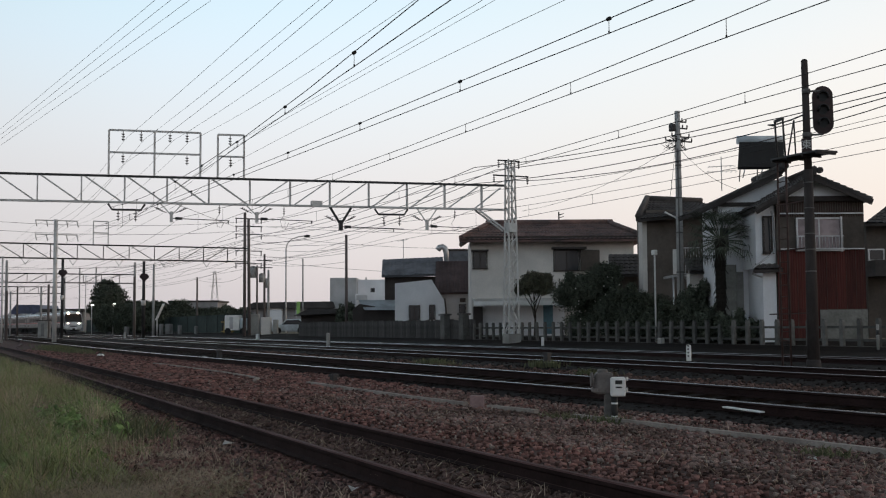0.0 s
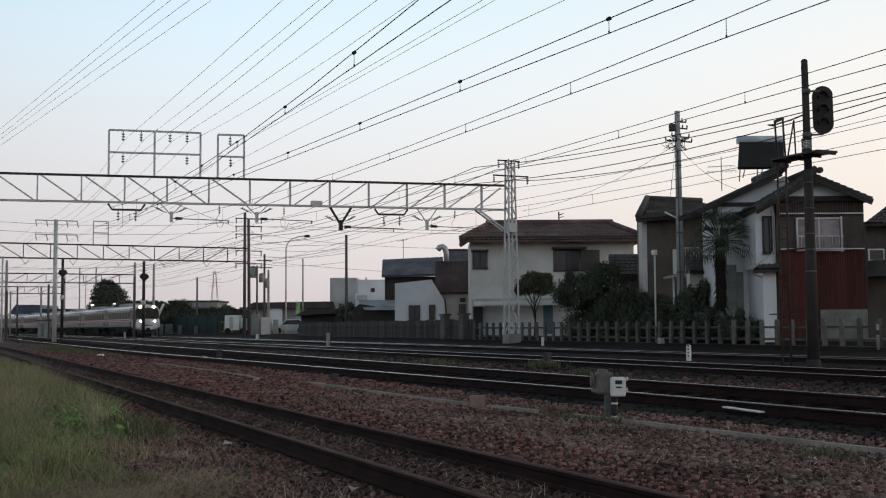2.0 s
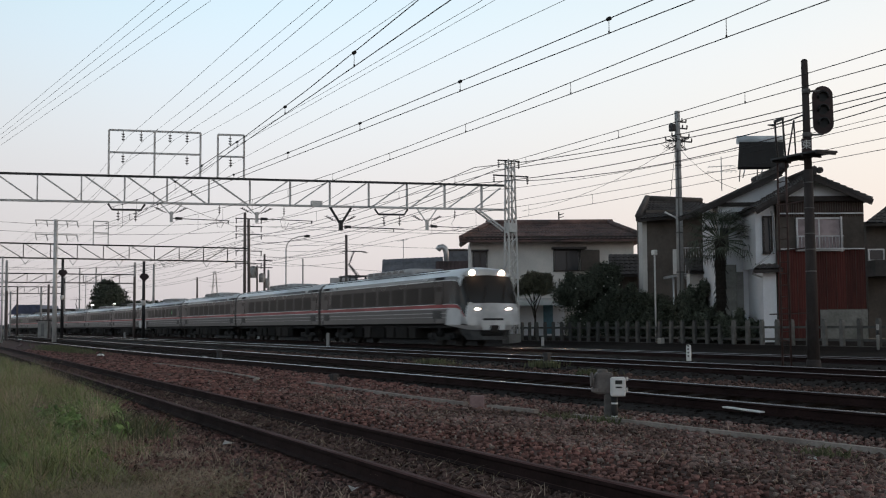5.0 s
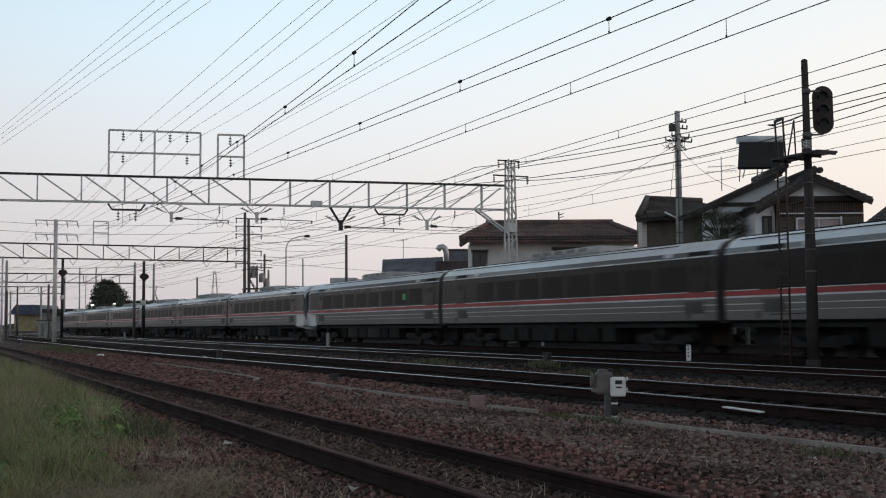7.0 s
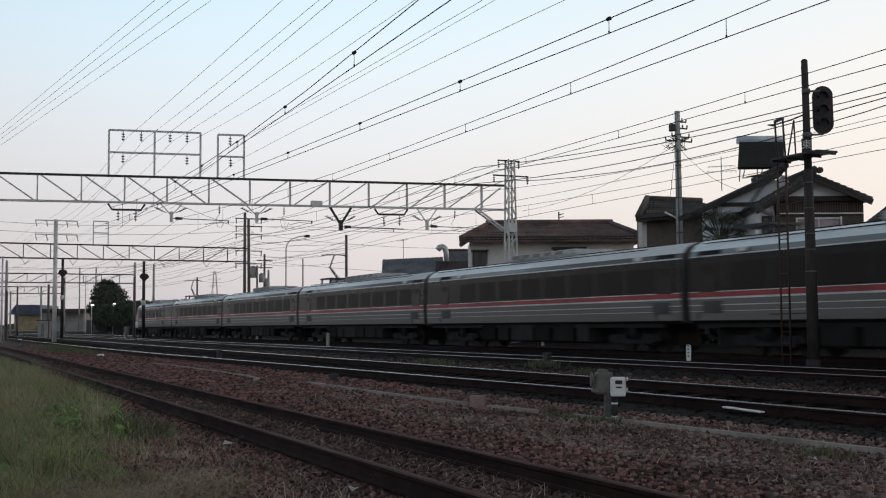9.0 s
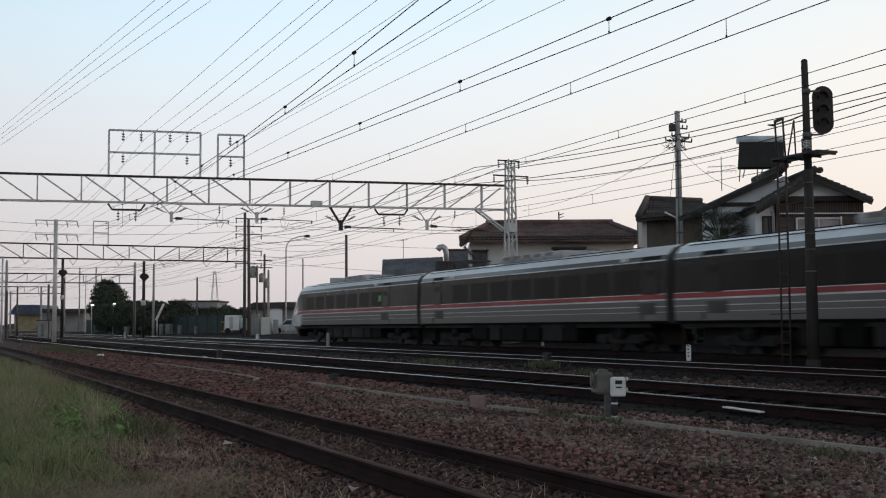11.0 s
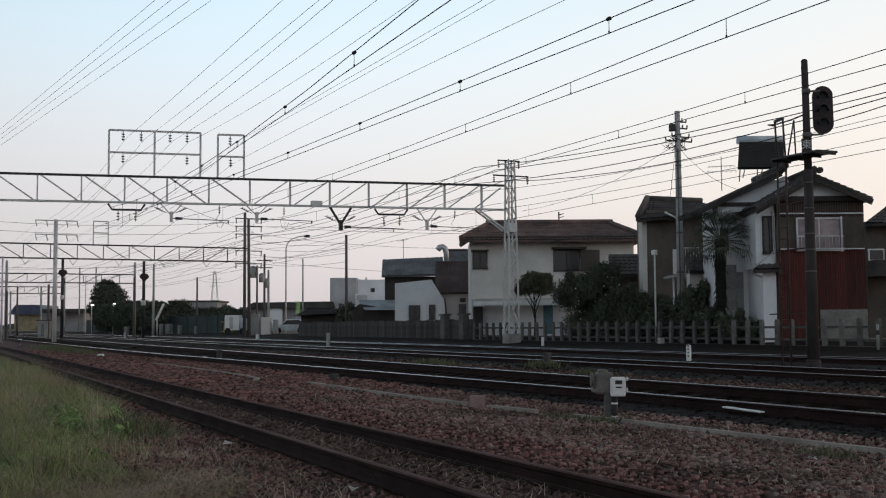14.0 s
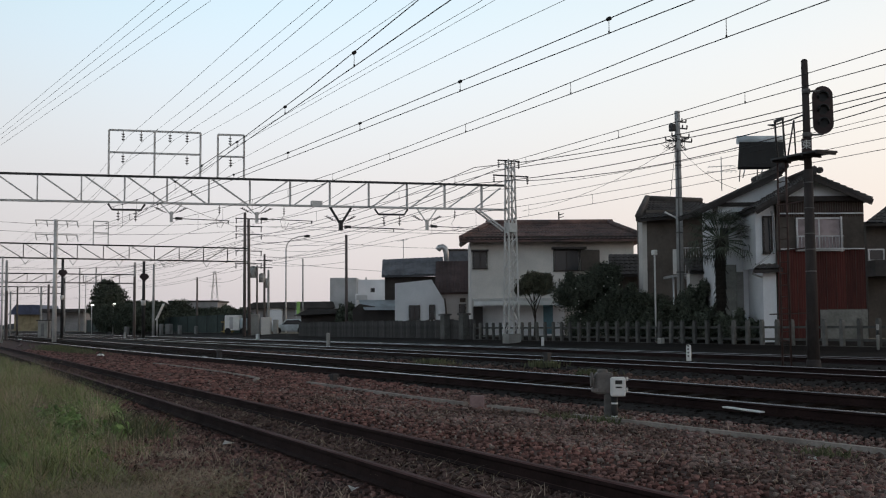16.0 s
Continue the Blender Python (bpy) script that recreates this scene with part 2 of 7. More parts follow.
def rail(path, top, parent, polished):
    """A flat-bottomed rail along (x, y) points; top is the height of its head."""
    bm = B()
    rows = [[(x, y + u, top - 0.153 + v) for u, v in RAIL] for x, y in path]
    verts = [[bm.verts.new(p) for p in r] for r in rows]
    for a, b in zip(verts, verts[1:]):
        for i in range(len(RAIL) - 1):
            f = bm.faces.new((a[i], b[i], b[i + 1], a[i + 1]))
            f.material_index = 1 if i in (5, 6, 7) else 0
    bm.faces.new(verts[-1])
    bm.faces.new(verts[0][::-1])
    bmesh.ops.recalc_face_normals(bm, faces=bm.faces)
    return part("rail", bm, [M_RAILSIDE, M_RAILTOP if polished else M_RUSTTOP], parent)


XS = list(range(-420, -116, 8)) + [-110, -90, -70, -50, -30, -15, 0, 40, 320]


def track(name, label, far_y, near_y, far_z, near_z, polished, veer=None, sunk=0.0):
    """Two rails on sleepers. veer(x) shifts the near rail where it leads off."""
    t = thing(name, Matrix.Identity(4), label, "railway track", kind="structure")
    v = veer or (lambda x: 0.0)
    rail([(x, far_y + bend(x)) for x in XS], far_z, t, polished).matrix_basis = pose(0, 0, 0)
    rail([(x, near_y + bend(x) + v(x)) for x in XS], near_z, t, polished)
    cy, cz = (far_y + near_y) / 2, (far_z + near_z) / 2 - 0.155 - sunk
    roll = math.degrees(math.atan2(far_z - near_z, far_y - near_y))
    first = None
    rest = B()
    x = -400.0
    while x < 30:
        x += 0.62
        if -70 < x < 2:
            jig = random.uniform(-0.04, 0.04)
            m = pose(x + jig, cy + random.uniform(-0.05, 0.05), cz - 0.06, roll, 0, random.uniform(-1.5, 1.5))
            if first is None:
                sb = B()
                box(sb, -0.11, 0.11, -1.05, 1.05, -0.06, 0.075, 0.012)
                first = part("sleeper", sb, M_SLEEPER, t)
                first.matrix_basis = m
            else:
                share("sleeper", first, m, t)
        elif x < -70:
            y = cy + bend(x)
            box(rest, x - 0.11, x + 0.11, y - 1.05, y + 1.05, cz - 0.1, cz + 0.015)
    tagged(part("sleepers_far", rest, M_SLEEPER, t), kind="stuff")
    return t


track("track_siding", "rusty unused siding track half buried in brown ballast", 4.40, 3.30, -0.12, -0.12, False, None, 0.038)
track("track_loop", "railway track with bright worn rail heads on dark ballast", 11.5, 10.4, 0.0, -0.1, True, lambda x: -1.9 * min(1, max(0, (-x - 12) / 45)) ** 1.0, 0.02)
track("track_middle", "straight railway track with bright rail heads on dark ballast", 17.85, 16.78, 0.0, -0.06, True, None, 0.02)
track("track_main", "main line railway track that the express train runs on", 24.2, 23.13, 0.0, 0.0, True, None, 0.02)
cross = thing("track_crossover", Matrix.Identity(4), "crossover rails linking the siding with the loop track", "railway track", kind="structure")
for d in (0.0, 1.07):
    rail([(-60 + d, 4.4), (-74 + d, 5.2), (-90 + d, 6.6), (-108 + d, 7.9), (-130, 8.6 + d)], -0.125, cross, False)

# ---- the express train ----
SIDE = [(1.25, 0.98), (1.43, 1.08), (1.46, 1.745), (1.465, 1.80), (1.465, 1.96), (1.46, 1.98), (1.45, 2.0), (1.425, 2.86), (1.41, 3.07), (1.405, 3.11), (1.34, 3.27), (1.16, 3.47), (0.8, 3.63), (0.0, 3.71)]
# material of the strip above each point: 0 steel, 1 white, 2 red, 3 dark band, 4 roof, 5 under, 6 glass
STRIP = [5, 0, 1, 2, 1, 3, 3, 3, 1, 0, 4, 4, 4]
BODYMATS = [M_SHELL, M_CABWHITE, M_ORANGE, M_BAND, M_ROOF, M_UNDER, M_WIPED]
HALF = 10.16


def section(x, width=1.0, top=3.71, low=0.98, square=0.0):
    """One cross-section of the body, from the near sill over the roof to the far sill."""
    pts = []
    for y, z in SIDE:
        zz = low + (z - 0.98) * (top - low) / 2.73
        if z > 3.2 and y > 0:
            y += (1.40 - y) * square
        pts.append((x, -y * width, zz))
    return pts + [(x, -p[1], p[2]) for p in pts[-2::-1]]


def car_body(bm, nose):
    """The shell as a loft; nose is the length of the raked cab at the +x end, or 0."""
    rows = [section(-HALF)]
    kinds = []
    if nose:
        if nose > 2:
            steps = [(2.9, 1.0, 3.71, "body"), (2.35, 0.995, 3.67, "cab"), (2.05, 0.99, 3.58, "cab"), (1.8, 0.98, 3.42, "brow"), (1.3, 0.965, 2.90, "screen"), (0.75, 0.945, 2.40, "screen"), (0.35, 0.92, 2.02, "screen"), (0.08, 0.89, 1.72, "chin"), (0.0, 0.86, 1.50, "chin")]
            steps = [(u - 1.15, w, top, k) for u, w, top, k in steps]
        else:
            steps = [(nose * 1.15, 1.0, 3.71, "body"), (nose * 0.7, 0.995, 3.67, "cab"), (nose * 0.5, 0.99, 3.58, "cab"), (nose * 0.40, 0.975, 3.30, "brow"), (nose * 0.20, 0.96, 2.6, "screen"), (nose * 0.06, 0.94, 2.0, "screen"), (0.0, 0.91, 1.50, "chin")]
        for u, w, top, k in steps:
            rows.append(section(HALF + 0.14 - u, w, top, 0.98, {"body": 0.0, "cab": 0.3, "brow": 0.6}.get(k, 0.8)))
            kinds.append(k)
    else:
        rows.append(section(HALF))
        kinds.append("body")
    vs = [[bm.verts.new(p) for p in r] for r in rows]
    count = len(SIDE)
    for a, b, k in zip(vs, vs[1:], kinds):
        for i in range(len(a) - 1):
            s = i if i < count - 1 else 2 * count - 3 - i
            mi = STRIP[s]
            if k in ("cab", "brow") and s == 1:
                mi = 1
            if k == "screen":
                mi = 6 if s >= 5 else STRIP[s] if s != 1 else 1
            if k == "chin":
                mi = 1
            if k == "brow" and s >= 9:
                mi = 1
            f = bm.faces.new((a[i], a[i + 1], b[i + 1], b[i]))
            f.material_index = mi
            f.smooth = k != "body" or s >= 9
    for r, flip in ((vs[0], False), (vs[-1], True)):
        f = bm.faces.new(r if not flip else r[::-1])
        f.material_index = 1 if (nose and flip) else 0
    bm.faces.new([bm.verts.new((x, y, 1.0)) for x, y in ((-HALF + 0.02, -1.2), (HALF - 0.6, -1.2), (HALF - 0.6, 1.2), (-HALF + 0.02, 1.2))]).material_index = 5
    bmesh.ops.recalc_face_normals(bm, faces=bm.faces)


MESHES = {}


def shared(key, make, material_, smooth=False):
    """A mesh made once and used by all cars."""
    key = "%s:%d" % (key if ":" in key else key + ":", NEAR[0])
    if key not in MESHES:
        bm = B()
        make(bm)
        MESHES[key] = mesh_of(key.split(":")[0], bm, material_, smooth)
    return MESHES[key]


def add(key, make, material_, parent, m=None, label="", smooth=False):
    ob = new(key.split(":")[0], shared(key, make, material_, smooth))
    ob.parent = parent
    if m is not None:
        ob.matrix_basis = m
    if label:
        ob["label"] = label
    return ob


NEAR = [-1]


def side_plate(x0, x1, z0, z1, out):
    """A plate that lies on the near and the leaning upper side of the body."""
    def make(bm):
        def y(z):
            for (ya, za), (yb, zb) in zip(SIDE, SIDE[1:]):
                if za <= z <= zb:
                    return ya + (yb - ya) * (z - za) / (zb - za) + out
            return 1.46
        g = NEAR[0]
        v = [bm.verts.new((p, g * q, r)) for p, q, r in ((x0, y(z0), z0), (x1, y(z0), z0), (x1, y(z1), z1), (x0, y(z1), z1), (x0, 1.38, z0), (x1, 1.38, z0), (x1, 1.33, z1), (x0, 1.33, z1))]
        for q in ((0, 1, 2, 3), (1, 5, 6, 2), (4, 0, 3, 7), (3, 2, 6, 7), (0, 4, 5, 1)):
            bm.faces.new([v[i] for i in q])
        bmesh.ops.recalc_face_normals(bm, faces=bm.faces)
    return make


def bogie_frame(bm):
    for s in (-1, 1):
        prism(bm, [(-1.6, 0.42), (-1.45, 0.62), (-0.6, 0.62), (-0.4, 0.45), (0.4, 0.45), (0.6, 0.62), (1.45, 0.62), (1.6, 0.42), (1.2, 0.36), (0.5, 0.30), (-0.5, 0.30), (-1.2, 0.36)], "y", s * 1.02 - 0.08, s * 1.02 + 0.08)
        for x in (-1.05, 1.05):
            box(bm, x - 0.16, x + 0.16, s * 1.02 - 0.12, s * 1.02 + 0.12, 0.28, 0.56, 0.02)
        rod(bm, (0, s * 1.0, 0.45), (0, s * 1.0, 0.95), 0.22, 12)
    box(bm, -0.3, 0.3, -1.0, 1.0, 0.4, 0.62)


def beak(bm, tip, back):
    """The lower front of a cab: sides that narrow forward, with an underside that falls to a point."""
    rows = []
    for u, w, zt, zb in ((back, 1.44, 1.02, 0.97), (back * 0.55, 1.40, 1.06, 0.90), (back * 0.2, 1.22, 1.12, 0.80), (0.02, 0.95, 1.2, 0.76), (-0.05, 0.6, 1.2, 0.76)):
        rows.append([(tip - u, -w, zt), (tip - u, -w * 0.96, zb), (tip - u, w * 0.96, zb), (tip - u, w, zt)])
    sheet(bm, rows)
    bm.faces.new([bm.verts.new(p) for p in rows[-1]])
    bmesh.ops.recalc_face_normals(bm, faces=bm.faces)


def flank(bm, g, tip, front, back):
    """A white panel on one side below the stripe, its rear edge slanting back toward the sill."""
    rows = []
    for f in (0.0, 0.35, 0.7, 1.0):
        z = 1.72 - 0.70 * f
        rows.append([(tip - back - 0.25 * f, g * (1.466 - 0.03 * f), z), (tip - back - 0.25 * f, g * (1.474 - 0.03 * f), z), (tip - back * 0.6 - front * 0.4, g * (1.476 - 0.03 * f), z), (tip - front, g * (1.45 - 0.03 * f), z - 0.02)])
    sheet(bm, rows)
    bmesh.ops.recalc_face_normals(bm, faces=bm.faces)


def skirt(bm, tip):
    """A snow-plough skirt that tapers toward the rails."""
    rows = []
    for z, w, back in ((0.95, 1.2, 1.25), (0.6, 1.1, 1.05), (0.32, 0.95, 0.85)):
        rows.append([(tip - back, -w, z), (tip - 0.35, -w * 0.9, z), (tip - 0.1, -w * 0.5, z), (tip - 0.1, w * 0.5, z), (tip - 0.35, w * 0.9, z), (tip - back, w, z)])
    sheet(bm, rows)
    bmesh.ops.recalc_face_normals(bm, faces=bm.faces)


def pantograph(m, parent):
    p = add("pantograph", lambda bm: (box(bm, -0.9, 0.9, -0.6, 0.6, 3.95, 4.03), [rod(bm, (x, y, 3.66), (x, y, 3.98), 0.06, 8) for x in (-0.8, 0.8) for y in (-0.5, 0.5)]), M_DARKSTEEL, parent, m)
    add("arm", lambda bm: (rod(bm, (0.7, 0, 4.0), (-0.75, 0, 4.75), 0.055, 8), rod(bm, (-0.75, 0, 4.75), (0.15, 0, 5.52), 0.045, 8), rod(bm, (0.55, 0.2, 4.0), (-0.62, 0.05, 4.72), 0.02, 6)), M_DARKSTEEL, p)
    add("collector_head", lambda bm: ([tube(bm, [(x, y, 5.52 - 0.22 * max(0, abs(y) - 0.5) ** 1.5 * 2) for y in (-0.85, -0.7, -0.5, 0, 0.5, 0.7, 0.85)], 0.025, 6) for x in (0.0, 0.3)], bar(bm, (0.0, 0, 5.5), (0.3, 0, 5.5), 0.04)), M_DARKSTEEL, p)


def rail_car(nose, lamps, panto, units, label, turned_sign=None):
    c = thing("train_car", Matrix.Identity(4), label, "train car", "cars of the express train")
    body = add("body:%s" % nose, lambda bm: car_body(bm, nose), BODYMATS, c)
    clear = 2.2 if nose > 2 else nose + 1.0 if nose else 1.4
    # windows
    x = -HALF + (4.75 if nose > 2 else 2.0 if nose else 3.7)
    while x + 1.62 < HALF - clear:
        add("window:mid", side_plate(-0.78, 0.78, 2.05, 2.82, 0.006), M_TRAINGLASS, c, pose(x + 0.8, 0, 0))
        x += 1.93
    # doors near the ends
    for dx in ([-HALF + 0.95, HALF - 2.7] if 0 < nose < 2 else [-HALF + 4.15] if nose else [-HALF + 2.0, HALF - 0.9]):
        d = add("door", side_plate(-0.45, 0.45, 1.12, 2.98, 0.008), M_SHELL, c, pose(dx, 0, 0), "sliding door")
        add("door_window", side_plate(-0.28, 0.28, 2.1, 2.8, 0.013), M_TRAINGLASS, d)
        add("door_band", side_plate(-0.45, 0.45, 1.96, 2.98, 0.0105), M_BAND, d)
        # raised dark plate; its colour stands for the shade of a recess
        add("door_header", side_plate(-0.55, 0.55, 3.13, 3.26, 0.012), M_UNDER, c, pose(dx, 0, 0), "dark plate painted as the shaded recess above the door")
        add("door_jamb", side_plate(-0.55, -0.455, 1.12, 3.12, 0.0165), M_RUBBER, c, pose(dx, 0, 0))
        add("door_stripe", side_plate(-0.45, 0.45, 1.80, 1.96, 0.014), M_ORANGE, d)
        add("grille", side_plate(-0.5, 0.5, 1.30, 1.68, 0.016), M_GRILLE, c, pose(dx + (0.2 if dx < 0 else -0.2), 0, 0), "dark ventilation grille")
        add("side_lamp", lambda bm: box(bm, -0.2, 0.2, min(NEAR[0] * 1.44, NEAR[0] * 1.3), max(NEAR[0] * 1.44, NEAR[0] * 1.3), 3.13, 3.28, 0.03), M_CABWHITE, c, pose(dx + (1.6 if dx < 0 else -1.6), 0, 0))
    # thin trim lines along the lower side
    end = HALF - (1.75 if nose > 2 else nose * 1.15 if nose else 0.02)
    for z, h in ((1.36, 0.016), (1.54, 0.028)):
        add("trim_line:%s%s" % (z, nose), side_plate(-HALF + 0.02, end, z, z + h, 0.005), M_GALV, c)
    # roof
    for s in (-1, 1):
        add("gutter:%s" % s, lambda bm: [bar(bm, (-HALF + 0.3, s * yy, zz), (HALF - 2.4, s * yy, zz), 0.03, 0.03) for yy, zz in ((1.05, 3.53), (0.66, 3.665))], M_UNDER, c)
    for x0, x1 in units:
        r = add("roof_unit:%s%s" % (x0, x1), lambda bm: box(bm, x0, x1, -0.95, 0.95, 3.6, 3.92, 0.12), M_ROOFUNIT, c, None, "roof air conditioner housing")
        for k in range(int((x1 - x0 - 0.6) / 0.9)):
            g0, g1 = sorted((NEAR[0] * 0.965, NEAR[0] * 0.9))
            add("roof_vent", lambda bm: box(bm, 0, 0.6, g0, g1, 3.74, 3.88), M_SHELL, r, pose(x0 + 0.4 + k * 0.9, 0, 0))
    # under the floor
    for bx in (-6.9, 6.9):
        b = add("bogie", bogie_frame, M_UNDER, c, pose(bx, 0, 0))
        for wx in (-1.05, 1.05):
            for s in (-1, 1):
                add("wheel:%d" % s, lambda bm: (rod(bm, (0, s * 0.50, 0), (0, s * 0.62, 0), 0.43, 20), rod(bm, (0, s * 0.48, 0), (0, s * 0.52, 0), 0.46, 20)), M_WHEEL, b, pose(wx, 0, 0.43))
    x = -4.6
    for w in (1.3, 0.9, 1.8, 1.1, 1.5, 0.8):
        add("equipment_box:%s" % w, lambda bm: box(bm, 0, w, -1.28, 1.2, 0.34, 0.99, 0.03), M_UNDERBOX, c, pose(x, 0, 0))
        x += w + 0.28
    add("floor_frame", lambda bm: box(bm, -HALF + 0.1, HALF - 1.2, -1.25, 1.25, 0.86, 1.0), M_UNDER, c)
    add("centre_sill", lambda bm: box(bm, -HALF + 0.1, HALF - 1.6, -0.42, 0.42, 0.26, 0.9), M_UNDER, c)
    # coupling ends
    add("gangway", lambda bm: box(bm, -HALF - 0.24, -HALF + 0.02, -0.85, 0.85, 1.0, 3.2, 0.04), M_RUBBER, c)
    if nose:
        tip = HALF + (1.3 if nose > 2 else 0.14)
        # the white chin drops to a shallow beak in front, above a narrow grey skirt
        add("chin:%s" % nose, lambda bm: beak(bm, tip, 2.6 if nose > 2 else 2.0), M_CABWHITE, c, None, "white painted chin", True)
        for g in (-1, 1):
            add("flank:%s%d" % (nose, g), lambda bm: flank(bm, g, tip, 0.75 if nose > 2 else 0.45, 2.3 if nose > 2 else 1.85), M_CABWHITE, c, None, "white slanting cab flank")
        add("skirt:%s" % nose, lambda bm: skirt(bm, tip), M_SKIRT, c, None, "grey front skirt")
        # solid black box: the coupler opening's shade is put into its colour
        add("coupler_recess:%s" % nose, lambda bm: box(bm, tip - 0.7, tip + 0.015, -0.6, 0.6, 0.5, 1.36, 0.1), M_RUBBER, c)
        add("coupler:%s" % nose, lambda bm: (rod(bm, (tip - 0.7, 0, 0.82), (tip + 0.12, 0, 0.82), 0.14, 10), box(bm, tip + 0.05, tip + 0.2, -0.2, 0.2, 0.66, 0.98, 0.04)), M_WHEEL, c)
        for y, z, u in ((-0.76, 3.40, 0.68), (0.76, 3.40, 0.68), (-0.80, 1.66, 0.10), (0.80, 1.66, 0.10)):
            if nose > 2 and z > 3:
                continue
            lamp = add("lamp_housing:%s%s" % (nose, z), lambda bm: rod(bm, (-0.25, 0, 0), (0.05, 0, 0), 0.15, 14), M_RUBBER if z < 3 else M_CABWHITE, c, pose(tip - u * min(1.0, nose / 1.5), y, z))
            add("headlight:%s" % lamps, lambda bm: rod(bm, (0.04, 0, 0), (0.065, 0, 0), 0.105, 14), M_HEAD if lamps else M_TRAINGLASS, lamp)
        if nose < 1:
            add("cab_gangway", lambda bm: box(bm, tip - 0.5, tip + 0.07, -0.62, 0.62, 0.98, 3.05, 0.04), M_RUBBER, c, None, "dark gangway between the coupled cabs")
        elif nose < 2:
            for y in (-1.18, 1.18):
                add("screen_pillar:%s" % nose, lambda bm: bar(bm, (-0.62, 0, 3.28), (-0.06, 0, 1.96), 0.05), M_RUBBER, c, pose(tip, y, 0))
            for y in (-0.5, 0.5):
                add("wiper", lambda bm: (bar(bm, (0.02, 0, 1.98), (-0.2, 0.22, 2.55), 0.025), bar(bm, (-0.12, 0.1, 2.2), (-0.3, 0.34, 2.8), 0.03)), M_RUBBER, c, pose(tip, y, 0))
            add("marker_lamp", lambda bm: box(bm, -0.14, 0.06, -0.1, 0.1, 1.9, 2.02, 0.03), M_CABWHITE, c, pose(tip - 0.08, NEAR[0] * 1.12, 0))
    else:
        add("gangway", lambda bm: None, M_RUBBER, c, pose(0, 0, 0, 0, 0, 180))
    if turned_sign is not None:
        add("exit_sign", side_plate(-0.15, 0.15, 2.3, 2.6, 0.016), M_EXIT, c, pose(turned_sign, 0, 0), "green lit sign behind the window")
    if panto is not None:
        pantograph(pose(panto, 0, 0), c)
    return c


PITCH = 20.75


def along(x):
    """The pose of a car whose middle is at x on the main line."""
    slope = (bend(x + 4) - bend(x - 4)) / 8
    return Matrix.Translation((x, 23.665 + bend(x), 0.0)) @ pose(0, 0, 0, 0, 0, math.degrees(math.atan(slope)))


LABEL = "silver express train car with dark window band and red stripe"
CARS = []
LONG = [(-2.6, 3.4)]
for number in range(10):
    NEAR[0] = 1 if number in (3, 9) else -1
    if number == 0:
        car = rail_car(1.5, True, -8.3, [(-3.5, 3.0)], "silver leading train car with white cab and lit headlights")
    elif number in (3, 4):
        car = rail_car(0.8, False, -8.1 if number == 4 else None, [(-2.6, 1.6)], "silver train car with white cab coupled to its neighbour", -5.9 if number == 3 else None)
    elif number == 9:
        car = rail_car(2.3, False, None, [(-1.5, 2.0)], "silver rear train car with raked panorama cab", -5.1)
    else:
        car = rail_car(0, False, {6: -7.4, 8: -7.4}.get(number), [(-2.7, 2.7)], LABEL)
    CARS.append((car, 83.0 - PITCH * (number + 0.5), number in (3, 9)))


def joint(t):
    """Where the two coupled units meet on the line at t seconds."""
    return -69.5 + 30.0 * (t - 7) + 0.12 * (t - 7) ** 2

# ---- overhead line ----
def insulator(bm, p, length=0.45, r=0.09):
    """A string of discs hanging from p."""
    x, y, z = p
    rod(bm, (x, y, z), (x, y, z - length), 0.02, 6)
    for k in range(3):
        zz = z - length * (0.3 + 0.25 * k)
        rod(bm, (x, y, zz), (x, y, zz - 0.05), r, 10, r * 0.5)


def lattice_mast(name, x, y, z0, z1, w0, w1, label):
    t = thing(name, pose(x, y, z0), label, "gantry mast")
    h = z1 - z0
    for sx in (-1, 1):
        for sy in (-1, 1):
            bm = B()
            bar(bm, (sx * w0 / 2, sy * w0 / 2, 0.5), (sx * w1 / 2, sy * w1 / 2, h), 0.075)
            part("leg", bm, M_GALV, t)
    n = int(h / 0.62)
    for k in range(n):
        a, b = 0.55 + (h - 0.75) * k / n, 0.55 + (h - 0.75) * (k + 1) / n
        wa, wb = (w0 + (w1 - w0) * a / h) / 2, (w0 + (w1 - w0) * b / h) / 2
        bm = B()
        s = 1 if k % 2 else -1
        for side in (-1, 1):
            bar(bm, (s * wa, side * wa, a), (-s * wb, side * wb, b), 0.05, 0.03)
            bar(bm, (side * wa, s * wa, a), (side * wb, -s * wb, b), 0.05, 0.03)
        part("lacing", bm, M_GALV, t)
    bm = B()
    box(bm, -w0 * 0.62, w0 * 0.62, -w0 * 0.62, w0 * 0.62, -0.3, 0.52, 0.03)
    part("footing", bm, M_CONCRETE, t, "pale concrete footing")
    return t


def gx1(y):
    return -55.4 - (29.4 - y) * 0.183


mast = lattice_mast("gantry_mast", -55.08, 29.4, -0.02, 10.15, 0.62, 0.36, "grey galvanised lattice mast carrying the overhead line gantry")
for z, a, b in ((10.1, 0.75, 0.6), (9.26, 1.05, 1.15)):
    bm = B()
    bar(bm, (0, -a, z), (0, b, z), 0.09, 0.07)
    arm = part("cross_arm", bm, M_DARKSTEEL, mast)
    for yy in (-a + 0.05, b - 0.05):
        bm = B()
        insulator(bm, (0, yy, z), 0.42, 0.08)
        part("insulator", bm, M_INSUL, arm)
bm = B()
box(bm, -0.32, 0.32, -0.26, 0.26, 6.1, 6.62, 0.02)
part("clamp_plate", bm, M_GALV, mast)


